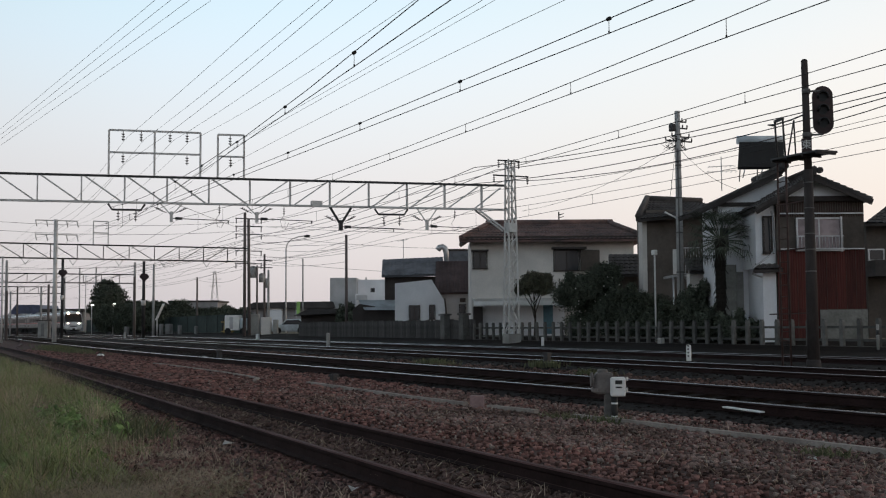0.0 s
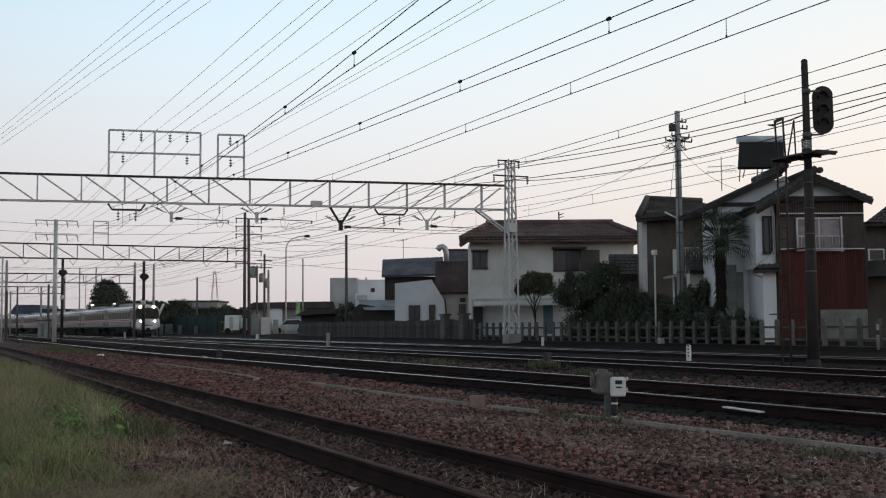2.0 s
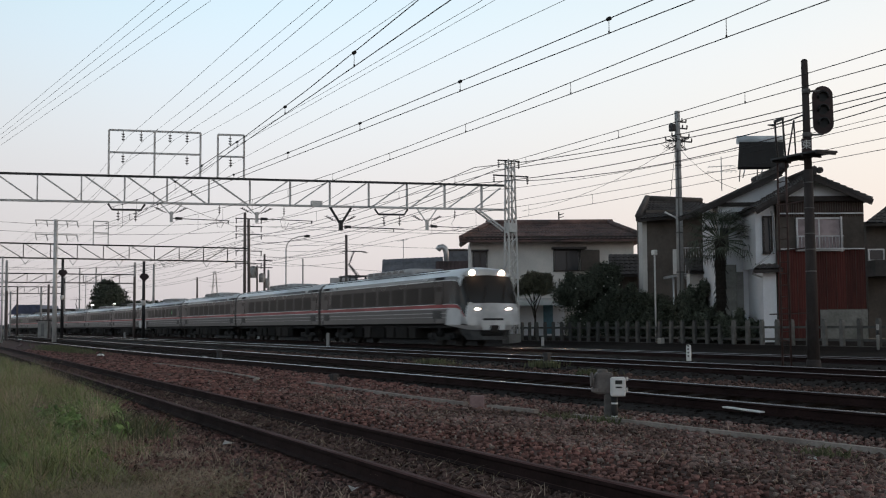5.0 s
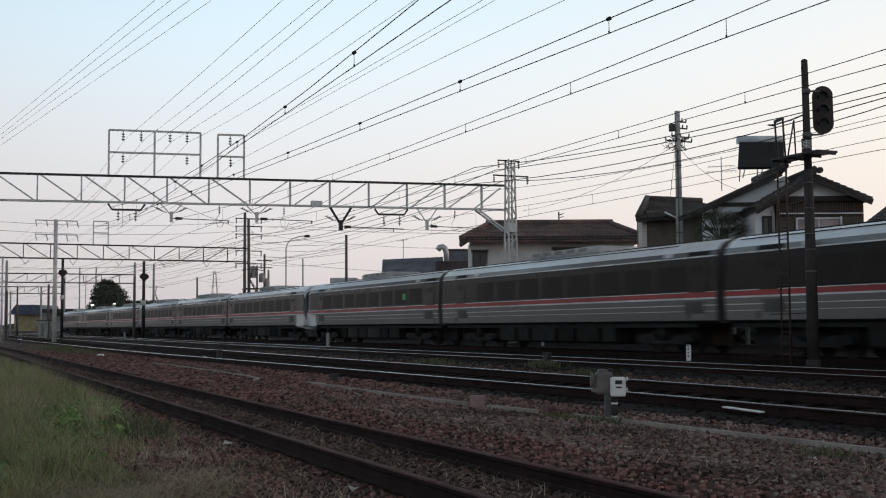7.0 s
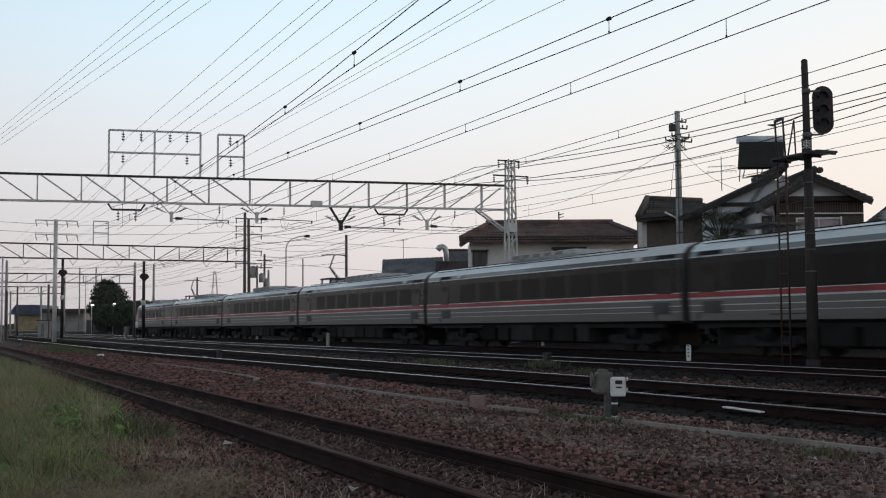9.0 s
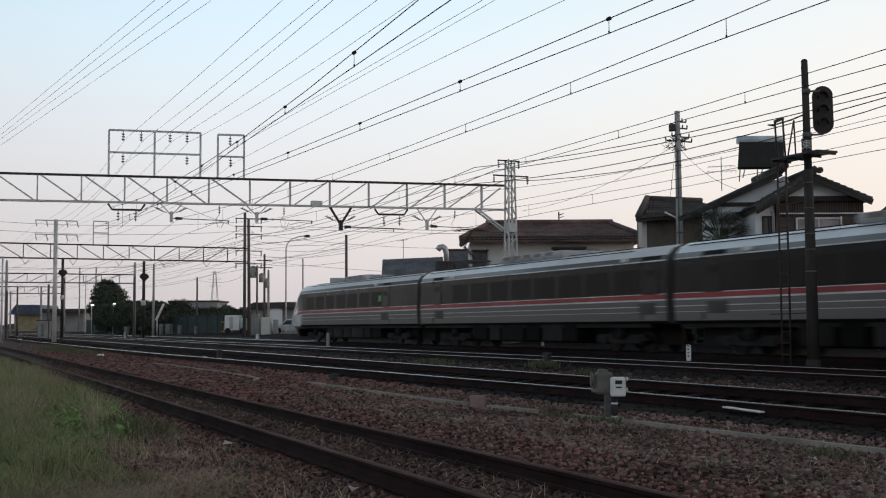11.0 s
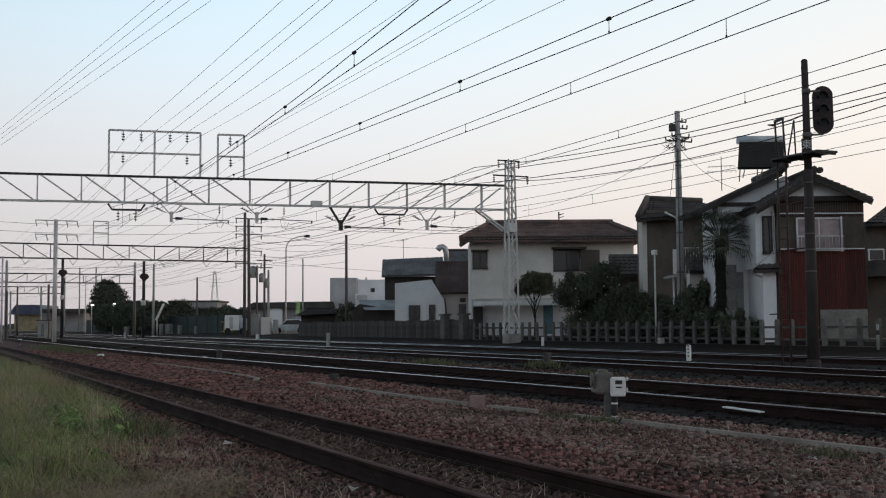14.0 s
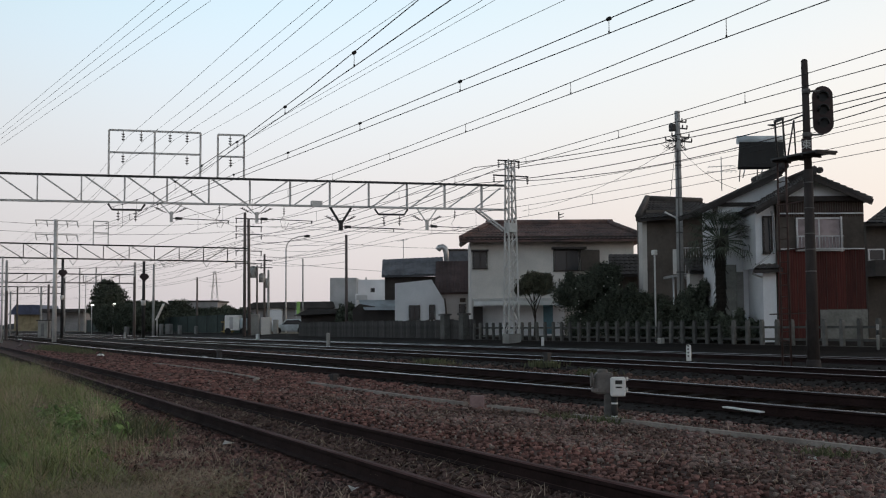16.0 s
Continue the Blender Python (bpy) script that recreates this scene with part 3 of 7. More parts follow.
def gantry(name, at, y0, y1, top, low, step, centre, width, chord, label, first_y=None):
    """A truss beam across the tracks; at(y) is its place along the line."""
    t = thing(name, pose(at(y1), y1, low), label, "gantry beam")
    ox, oy, oz = at(y1), y1, low

    def loc(y, z, dx=0.0):
        return (at(y) - ox + dx, y - oy, z - oz)
    for z in (top, low):
        bm = B()
        for dx in (-width / 2, width / 2):
            bar(bm, loc(y0, z, dx), loc(y1, z, dx), chord, chord * 1.1)
        part("chord", bm, M_DARKSTEEL if z == top else M_GALV, t)
    y = first_y or y1 - step * 0.85
    while y > y0:
        bm = B()
        for dx in (-width / 2, width / 2):
            bar(bm, loc(y, low, dx), loc(y, top, dx), chord * 0.65)
        part("upright", bm, M_GALV, t)
        bm = B()
        for dx in (-width / 2, width / 2):
            if y > centre:
                bar(bm, loc(y - step + 0.15, low, dx), loc(y - 0.06, top, dx), chord * 0.6)
            else:
                bar(bm, loc(y - 0.1, low, dx), loc(y - step + 0.1, top, dx), chord * 0.6)
        part("diagonal", bm, M_GALV, t)
        y -= step
    return t, loc


beam, loc = gantry("gantry_beam", gx1, -1.2, 29.3, 8.73, 7.38, 2.08, 15.6, 0.13, 0.09, "long steel truss gantry beam spanning all the tracks", 27.92)
bm = B()
for dx in (-0.2, 0.2):
    bar(bm, loc(27.6, 7.38, dx), loc(29.2, 6.2, dx), 0.09)
part("knee_brace", bm, M_GALV, beam)
bm = B()
for yy in (27.7,):
    bar(bm, loc(27.5, 7.4), loc(29.0, 8.6), 0.08)
part("end_diagonal", bm, M_GALV, beam)
# frames for the feeders on top of the beam
for ys, bars in (((8.41, 10.64, 12.92), (9.95, 11.1)), ((13.8, 15.13), (9.9, 11.05))):
    bm = B()
    for y in ys:
        bar(bm, loc(y, 8.75), loc(y, bars[-1]), 0.09)
    for z in bars:
        bar(bm, loc(ys[0], z), loc(ys[-1], z), 0.1, 0.09)
    fr = part("feeder_frame", bm, M_GALV, beam, "upright steel frame for feeder wires")
    hang = [(9.1, 11.08), (9.98, 11.08), (11.4, 11.08), (12.25, 11.08), (9.1, 9.93), (12.25, 9.93)] if len(ys) == 3 else [(14.42, 11.03), (14.45, 9.88)]
    for y, z in hang:
        bm = B()
        insulator(bm, loc(y, z), 0.55, 0.1)
        part("insulator", bm, M_INSUL, fr)
# hangers and registration arms under the beam
for y, z, dark in ((11.5, 6.5, False), (15.8, 6.55, False), (20.18, 6.2, True), (24.86, 6.3, False)):
    bm = B()
    r = 0.07 if dark else 0.055
    bar(bm, loc(y - 0.55, 7.36), loc(y, z + 0.25), r)
    bar(bm, loc(y + 0.55, 7.36), loc(y, z + 0.25), r)
    bar(bm, loc(y, z + 0.45), loc(y, z - 0.1), r * 2.6)
    h = part("hanger", bm, M_DARKSTEEL if dark else M_GALV, beam)
    bm = B()
    rod(bm, loc(y, z + 0.1), loc(y + (3.4 if dark else 2.9), z + 0.02), 0.024, 6)
    rod(bm, loc(y + 0.2, z + 0.1), loc(y + 0.55, z + 0.09), 0.075, 8)
    part("registration_arm", bm, M_DARKSTEEL, h)
    if dark:
        for d in (-0.34, 0.34):
            bm = B()
            bar(bm, loc(y + d * 0.75 + (-0.36 if d < 0 else 0.36), 7.36), loc(y + d * 0.3, z + 0.3), 0.06)
            part("brace", bm, M_DARKSTEEL, h)
    for d in (-0.75, 0.7):
        bm = B()
        for k in range(4):
            p = Vector(loc(y + d * (0.6 + 0.12 * k), z + 0.48 + 0.05 * k))
            rod(bm, p, p + Vector((0, math.copysign(0.04, d), 0.01)), 0.07, 8, 0.04)
        rod(bm, loc(y + d * 0.3, z + 0.38), loc(y + d * 1.15, z + 0.66), 0.02, 6)
        part("strain_insulator", bm, M_INSUL, h)
    bm = B()
    rod(bm, loc(y + 2.85, z + 0.03), loc(y + 2.85, z - 0.14), 0.03, 6)
    tube(bm, [loc(y + 2.8, z - 0.1), loc(y + 2.2, z - 0.06), loc(y + 1.7, z - 0.2)], 0.014, 6)
    part("steady_arm", bm, M_DARKSTEEL, h)
for y in (9.3, 22.9):
    bm = B()
    tube(bm, [loc(y - 0.9, 7.3), loc(y - 0.7, 7.0), loc(y + 0.7, 7.0), loc(y + 0.9, 7.3)], 0.06, 6)
    h = part("hanger", bm, M_DARKSTEEL, beam)
    for d in (-0.4, 0.45):
        bm = B()
        insulator(bm, loc(y + d, 7.0), 0.6, 0.09)
        part("insulator", bm, M_INSUL, h)
for y, z in ((13.9, 7.36), (17.2, 7.36), (26.4, 7.36)):
    bm = B()
    insulator(bm, loc(y, z), 0.5, 0.07)
    part("insulator", bm, M_INSUL, beam)
    bm = B()
    tube(bm, [loc(y, z - 0.5), loc(y - 0.18, z - 0.8), loc(y - 0.1, z - 1.15), loc(y + 0.1, z - 1.2), loc(y + 0.25, z - 0.9)], 0.012, 5)
    part("jumper_loop", bm, M_WIRE, beam)
bm = B()
box(bm, *[v + d for v, d in ((loc(18.9, 7.6)[0], -0.12), (loc(18.9, 7.6)[0], 0.12))], loc(18.9, 0)[1] - 0.3, loc(18.9, 0)[1] + 0.3, 7.42 - 7.38, 7.66 - 7.38, 0.02)
part("junction_box", bm, M_GALV, beam)


def gx2(y):
    return -105.5 - (y - 10.5) * 0.0


beam2, loc2 = gantry("gantry_beam", gx2, -3, 27.9, 8.45, 7.17, 2.27, 20.0, 0.0, 0.11, "steel truss gantry beam across the tracks further off")
for ys, bars in (((13.72, 15.02), (9.55, 10.6)),):
    bm = B()
    for y in ys:
        bar(bm, loc2(y, 8.45), loc2(y, bars[-1]), 0.09)
    for z in bars:
        bar(bm, loc2(ys[0], z), loc2(ys[-1], z), 0.1)
    part("feeder_frame", bm, M_GALV, beam2)
for y in (3.5, 8, 12, 16, 20, 24):
    bm = B()
    bar(bm, loc2(y - 0.4, 7.2), loc2(y, 6.6), 0.05)
    bar(bm, loc2(y + 0.4, 7.2), loc2(y, 6.6), 0.05)
    part("hanger", bm, M_GALV, beam2)


def pole(name, x, y, z0, z1, r0, r1, mat_, label, category="pole", group=""):
    t = thing(name, pose(x, y, z0), label, category, group)
    bm = B()
    rod(bm, (0, 0, 0), (0, 0, z1 - z0), r0, 12, r1)
    part("shaft", bm, mat_, t)
    return t


p = pole("gantry_pole", -105.5, 10.5, -0.3, 10.65, 0.2, 0.17, M_GALV, "pale tubular gantry pole with two cross arms")
for z in (10.85, 9.6):
    bm = B()
    bar(bm, (0.0, -1.75, z), (0.0, 1.85, z), 0.09)
    for y in (-1.72, -0.8, 0.9, 1.8):
        rod(bm, (0, y, z), (0, y + 0.12, z - 0.55), 0.05, 6)
    part("cross_arm", bm, M_GALV, p)
p = pole("gantry_pole", -112.6, 29.5, 0.0, 12.6, 0.17, 0.14, M_OLDWOOD, "dark twin line poles with many cross arms")
for dy, h in ((0.5, 12.0),):
    bm = B()
    rod(bm, (0.0, dy, 0), (0, dy - 0.12, h), 0.17, 10, 0.14)
    part("second_shaft", bm, M_OLDWOOD, p)
for z in (12.0, 11.2, 10.4, 8.7, 7.4):
    bm = B()
    bar(bm, (0, -1.0, z), (0, 1.8, z), 0.09)
    for y in (-0.9, 1.7):
        rod(bm, (0, y, z), (0, y, z - 0.5), 0.06, 6)
    part("cross_arm", bm, M_DARKSTEEL, p)
# gantries that recede along the curve
for k, (gx, top, lo, yr) in enumerate(((-160.0, 8.3, 7.1, 27.0), (-214.0, 8.4, 7.2, 26.0), (-268.0, 8.4, 7.2, 24.0), (-325.0, 8.4, 7.2, 20.0))):
    off = bend(gx)
    b3, l3 = gantry("gantry_beam", lambda y: gx, -6 + off, yr + off, top, lo, 2.4, 10.0, 0.0, 0.13, "steel gantry beam over the tracks in the distance")
    for y in (-5.0, 10.4, yr):
        pole("gantry_pole", gx, y + off, -0.3, 10.0, 0.2, 0.16, M_POLE, "pale gantry pole beside the tracks far off", "pole", "distant gantry poles")
    for y in (2, 7, 12, 17, 22):
        bm = B()
        bar(bm, l3(y + off - 0.4, lo), l3(y + off, lo - 0.7), 0.05)
        bar(bm, l3(y + off + 0.4, lo), l3(y + off, lo - 0.7), 0.05)
        part("hanger", bm, M_GALV, b3)


def wire(pts, r, label, name="wire", balls=()):
    bm = B()
    tube(bm, pts, r, 5)
    return tagged(part(name, bm, M_WIRE), label, "wire", "overhead wires")


# contact wires with their messengers; first dropper and spacing of each
DROPPERS = {6.2: (-52.7, 4.85), 10.63: (-54.6, 4.95), 11.72: (-53.35, 4.86), 15.6: (-52.1, 4.77), 23.25: (-52.0, 5.05)}
SPANS = [-415, -370, -325, -268, -214, -160, -109, -57.5, 2.0, 60]
for y, zc, heavy, skew, gap, rise, mid in ((6.2, 5.6, True, -0.0365, 0.13, 0.0014, -28), (10.63, 5.6, True, 0.054, 0.15, 0.00026, -33), (11.72, 5.6, False, 0, 0.18, 0.0008, -27), (15.6, 5.6, False, 0, 0.18, 0.0006, -27), (23.25, 5.6, False, 0, 0.28, 0.0008, -27)):
    t = thing("contact_line", pose(0, y, 0), "contact wire hung from a sagging messenger wire", "overhead line", "overhead contact lines")
    far = -57.5 if skew else -415
    bm = B()
    xs = [x for x in range(-415, 61, 15) if x >= far - 1]
    tube(bm, [(x, bend(x) + skew * x, zc) for x in xs], 0.009, 5)
    part("contact_wire", bm, M_WIRE, t)
    bm = B()
    pts = []
    for a, b in zip(SPANS, SPANS[1:]):
        if a < far - 1:
            continue
        for k in range(10):
            x = a + (b - a) * k / 10
            pts.append((x, bend(x) + skew * x, zc + (gap + rise * (x - mid) ** 2 if -57.6 < x < 6 else 0.2 + 0.75 * ((x - (a + b) / 2 - 1) / ((b - a) / 2)) ** 2)))
    tube(bm, pts, 0.009, 5)
    part("messenger_wire", bm, M_WIRE, t)
    x, pitch = DROPPERS[y]
    while x < 0:
        s = zc + gap + rise * (x - mid) ** 2
        bm = B()
        q = skew * x
        rod(bm, (x, q, zc), (x, q, s), 0.006, 5)
        rod(bm, (x, q, zc - 0.01), (x, q, zc + 0.04), 0.014, 6)
        if heavy:
            rod(bm, (x - 0.04, q, s), (x + 0.04, q, s), 0.033, 8)
        part("dropper", bm, M_WIRE, t)
        x += pitch
# feeders on the frames and the mast arms
for y, zm, m1, c in ((9.1, 10.27, 0.0, 0.00029), (9.98, 10.2, 0.0, 0.00033), (9.10, 9.079, 0.01656, 0.00077), (11.40, 10.144, 0.00767, 0.000639), (12.25, 10.057, 0.01647, 0.001032), (14.41, 10.31, 0.0, 0.00018), (14.75, 10.32, 0.0, 0.00018), (14.48, 9.195, -0.02234, -0.000431),
                     (28.65, 8.841, 0.01322, 0.001691), (30.0, 8.902, 0.00687, 0.001339), (28.35, 8.295, 0.03629, 0.001989), (30.5, 8.727, 0.08085, 0.003262), (29.0, 7.869, 0.02065, 0.001514), (29.3, 7.752, 0.0161, 0.000623)):
    r = 0.02 if zm < 9 and y > 28 and y != 29.0 and y != 29.3 else 0.011 if y > 28 else 0.0075
    pts = [(x, y, zm + m1 * (x + 27) + c * (x + 27) ** 2) for x in range(-58, 6, 4)]
    z0 = pts[0][2]
    pts = [(x, y + bend(x), z0 - 0.9 * (1 - ((x + 84) / 26) ** 2) if x > -110 else z0) for x in (-215, -160, -110, -104, -97, -90, -84, -78, -71, -64)] + pts
    wire(pts, r, "thin feeder wire strung above the tracks" if r < 0.02 else "thick feeder cable strung between line masts")
for p0, p1 in (((-65.49, 1.29, 9.6), (-24.20, 6.00, 9.6)), ((-68.30, 1.21, 9.6), (-23.57, 6.45, 9.6)), ((-70.23, 1.05, 9.6), (-23.04, 7.00, 9.6)), ((-73.38, 0.90, 9.6), (-22.28, 7.64, 9.6))):
    wire([p0, p1], 0.006, "thin wire crossing high over the yard")

# ---- signals, poles and fence along the line ----
M_SIGNAL = material("signal_housing", (0.062, 0.042, 0.042), 0.6, vary=0.2, spec=0.2)
M_POST = material("dull_brown_post", (0.062, 0.052, 0.05), 0.8, vary=0.3, grain=8, coarse=0.8, spec=0.15, stretch=(1, 1, 0.3))
M_POSTBAND = material("dull_steel_band", (0.15, 0.14, 0.135), 0.7, vary=0.2)
M_RUSTLADDER = material("rusty_ladder", (0.075, 0.045, 0.04), 0.85, vary=0.35)
M_SIGNWHITE = material("sign_white", (0.7, 0.7, 0.68), 0.6, vary=0.05, bump=0)
M_BLACK = material("black_paint", (0.02, 0.02, 0.02), 0.6, vary=0.1, bump=0)

sig = thing("signal_post", pose(-22.0, 20.3, -0.24), "tall dark railway signal post with ladder and lamp head", "railway signal")
bm = B()
rod(bm, (0, 0, 0), (0, 0, 5.1), 0.155, 16, 0.112)
rod(bm, (0, 0, 5.1), (-0.03, 0, 7.9), 0.098, 16, 0.082)
rod(bm, (-0.03, 0, 7.9), (-0.03, 0, 7.94), 0.082, 16, 0.05)
rod(bm, (0, 0, 0), (0, 0, 0.3), 0.19, 16, 0.17)
part("post", bm, M_POST, sig)
for z in (2.5, 3.05, 3.45, 4.1, 4.75):
    bm = B()
    rod(bm, (0, 0, z), (0, 0, z + 0.03), 0.158 - 0.0082 * z, 16)
    part("band", bm, M_POSTBAND, sig)
# head: a tall rounded backing with hooded lenses, seen from its rear side
bm = B()
outline = []
for k in range(24):
    a = 6.28318 * k / 24
    outline.append((0.255 * math.cos(a), (0.36 if math.sin(a) > 0 else -0.36) + 0.255 * math.sin(a)))
prism(bm, outline, "x", -0.03, 0.03)
head = part("lamp_head", bm, M_SIGNAL, sig, "dark oval signal backing plate")
head.matrix_basis = pose(0.17, 0.38, 6.62, 0, 0, -32)
bm = B()
box(bm, -0.22, -0.03, -0.15, 0.15, -0.5, 0.5, 0.03)
part("lamp_case", bm, M_SIGNAL, head)
for k in range(3):
    bm = B()
    z = 0.34 - 0.34 * k
    for d in (0.05, 0.09, 0.13):
        tube(bm, [(d, 0.125 * math.cos(a), z + 0.125 * math.sin(a)) for a in (-0.2, 0.2, 0.6, 1.1, 1.57, 2.05, 2.55, 2.95, 3.35)], 0.022, 6)
    rod(bm, (0.02, 0, z), (0.04, 0, z), 0.12, 16)
    part("hood", bm, M_BLACK, head)
for z, r in ((7.1, 0.105), (5.98, 0.115)):
    bm = B()
    bar(bm, (0, 0, z), (0.17, 0.38, z + 0.02), 0.045)
    rod(bm, (0, 0, z - 0.06), (0, 0, z + 0.06), r, 12)
    part("bracket", bm, M_POSTBAND, sig)
bm = B()
box(bm, -1.0, 0.72, -0.35, 0.3, 5.44, 5.49)
for x in (-0.95, -0.4, 0.15, 0.66):
    bar(bm, (x, -0.34, 5.42), (x, 0.29, 5.42), 0.05)
part("platform", bm, M_DARKSTEEL, sig, "small steel service platform")
bm = B()
tube(bm, [(-1.22, 0.0, 6.42), (-1.1, -0.3, 6.4), (-0.7, -0.4, 6.34), (-0.3, -0.25, 6.4), (0.0, -0.09, 6.5)], 0.02, 6)
part("safety_hoop", bm, M_DARKSTEEL, sig)
bm = B()
for s_ in (-1, 1):
    rod(bm, (-0.97 + s_ * 0.16, 0.0, 0.1), (-0.97 + s_ * 0.16, 0.0, 5.5), 0.026, 6)
lad = part("ladder", bm, M_RUSTLADDER, sig, "rusty red service ladder")
for k in range(18):
    bm = B()
    rod(bm, (-1.13, 0, 0.4 + k * 0.3), (-0.81, 0, 0.4 + k * 0.3), 0.013, 6)
    part("rung", bm, M_RUSTLADDER, lad)
bm = B()
for dx in (-1.16, -0.86):
    tube(bm, [(dx + 0.05, 0.0, 5.45), (dx, 0.0, 6.1), (dx - 0.02, 0.0, 6.52)], 0.026, 6)
bar(bm, (-1.2, 0.0, 6.52), (-0.86, 0.0, 6.56), 0.06, 0.07)
part("ladder_head", bm, M_DARKSTEEL, sig, "looped grab rail over the ladder")
for z in (1.45, 3.1, 4.3):
    bm = B()
    bar(bm, (-1.55 if z < 2 else -1.2, 0, z), (0, 0, z + 0.02), 0.05, 0.03)
    part("stay", bm, M_RUSTLADDER, sig)
for dx in (-0.62, -0.32):
    bm = B()
    rod(bm, (dx, -0.1, 5.48), (-0.36, -0.1, 6.42), 0.02, 6)
    part("handrail", bm, M_DARKSTEEL, sig)
# plate with the character for east
plate = B()
box(plate, -0.125, 0.125, -0.16, -0.135, 5.52, 5.88, 0.01)
pl = part("name_plate", plate, M_SIGNAL, sig, "dark plate with one white character")
ch = bpy.data.curves.new("writing", "FONT")
ch.body, ch.size, ch.align_x, ch.align_y, ch.extrude = "\u6771", 0.26, "CENTER", "CENTER", 0.004
wo = new("writing", ch)
wo.data.materials.append(M_SIGNWHITE)
wo.parent = pl
wo.matrix_basis = pose(0, -0.165, 5.70, 90, 0, 0)
pl.matrix_basis = pose(0, 0, 0, 0, 0, 40)

# concrete utility pole with its fittings
up = pole("utility_pole", -42.27, 31.3, 0.1, 10.75, 0.19, 0.12, M_POLE, "tall grey concrete utility pole with insulators and cables", "utility pole")
for z, a, b in ((9.55, -0.35, 0.6), (9.95, 0.0, 0.5), (10.25, 0.0, 0.45), (9.35, -0.7, 0.75)):
    bm = B()
    bar(bm, (0.05, a, z - 0.1), (0.05, b, z - 0.1), 0.06)
    arm = part("cross_arm", bm, M_DARKSTEEL, up)
    for y in (a, (a + b) / 2, b):
        bm = B()
        rod(bm, (0.05, y, z - 0.07), (0.05, y, z + 0.07), 0.034, 8)
        part("pin_insulator", bm, M_INSUL, arm)
bm = B()
box(bm, -0.2, 0.1, -0.36, -0.16, 9.7, 10.05, 0.04)
part("switch_box", bm, M_DARKSTEEL, up)
for z in (3.2, 5.0, 6.6, 8.1):
    bm = B()
    rod(bm, (0, 0, z), (0, 0, z + 0.06), 0.2 - 0.006 * z, 12)
    part("band", bm, M_POSTBAND, up)
bm = B()
tube(bm, [(0.16, -0.14, 0.1), (0.13, -0.12, 4.0), (0.12, -0.1, 8.9)], 0.03, 6)
part("cable_riser", bm, M_POSTBAND, up)
for k in range(14):
    bm = B()
    a = random.uniform(0, 6.28)
    tube(bm, [(0.1, -0.5 + 0.06 * k, 9.3), (0.3 * math.cos(a), -1.0 + 0.1 * k, 9.05 - 0.05 * (k % 5)), (0.0, -0.5 + 0.08 * k, 8.85 + 0.04 * (k % 4)), (0.1, 0.55 - 0.08 * k, 9.4)], 0.014, 5)
    part("jumper_cable", bm, M_WIRE, up)
# lamp camera post, and plain poles: place, base, top, thickness
lp = pole("lamp_post", -43.83, 31.0, 0.1, 4.24, 0.045, 0.04, M_GALV, "thin metal post with a small white lamp box", "lamp post")
bm = B()
box(bm, -0.16, 0.12, -0.09, 0.09, 4.1, 4.34, 0.03)
part("lamp_box", bm, M_WHITEPAINT, lp)
for x, y, z1, r, mt, lab in (
        (-86.34, 31.0, 8.37, 0.17, M_OLDWOOD, "dark timber utility pole by the fence"),
        (-142.13, 45.0, 9.87, 0.15, M_POLE, "slim concrete utility pole behind the sheds"),
        (-121.30, 34.0, 8.99, 0.18, M_OLDWOOD, "dark utility pole with transformers"),
        (-126.76, 36.0, 7.53, 0.2, M_POLE, "concrete pole behind the equipment cabinets"),
        (-120.67, 33.0, 7.69, 0.16, M_OLDWOOD, "dark pole with a signal lamp housing"),
        (-164.22, 36.0, 8.25, 0.2, M_OLDWOOD, "dark timber pole in the distance"),
        (-148.93, 27.0, 9.20, 0.22, M_POLE, "concrete line pole beside the track"),
        (-121.27, 20.0, 6.33, 0.2, M_OLDWOOD, "dark pole with a box beside the track"),
        (-225.82, 30.0, 12.61, 0.22, M_POLE, "concrete pole before a round tree"),
        (-216.85, 27.0, 10.86, 0.13, M_GALV, "pale thin pole in the yard"),
        (-234.43, 28.0, 13.01, 0.2, M_POLE, "grey pole far along the tracks"),
        (-148.03, 14.0, 6.41, 0.22, M_OLDWOOD, "dark pole far along the tracks"),
        (-157.75, 14.0, 6.45, 0.2, M_POLE, "grey pole far along the tracks"),
        (-188.27, 13.2, 7.49, 0.22, M_OLDWOOD, "dark pole far along the tracks"),
        (-129.48, 8.0, 5.02, 0.22, M_OLDWOOD, "dark pole far along the tracks"),
        (-200.47, 13.0, 7.15, 0.2, M_POLE, "grey pole far along the tracks"),
        (-103.23, 6.0, 7.13, 0.12, M_GALV, "pale line pole beside the yard"),
        (-158.38, 60.0, 8.28, 0.16, M_POLE, "concrete pole among the houses")):
    q = pole("utility_pole", x, y, ground_z(y - bend(x)) - 0.1 if y < 31 else 0.0, z1, r * 0.78, r * 0.6, mt, lab, "utility pole")
    if "transformers" in lab:
        for k in range(2):
            bm = B()
            bar(bm, (0, -0.9, z1 - 0.7 - 0.8 * k), (0, 0.9, z1 - 0.7 - 0.8 * k), 0.1)
            part("cross_arm", bm, M_DARKSTEEL, q)
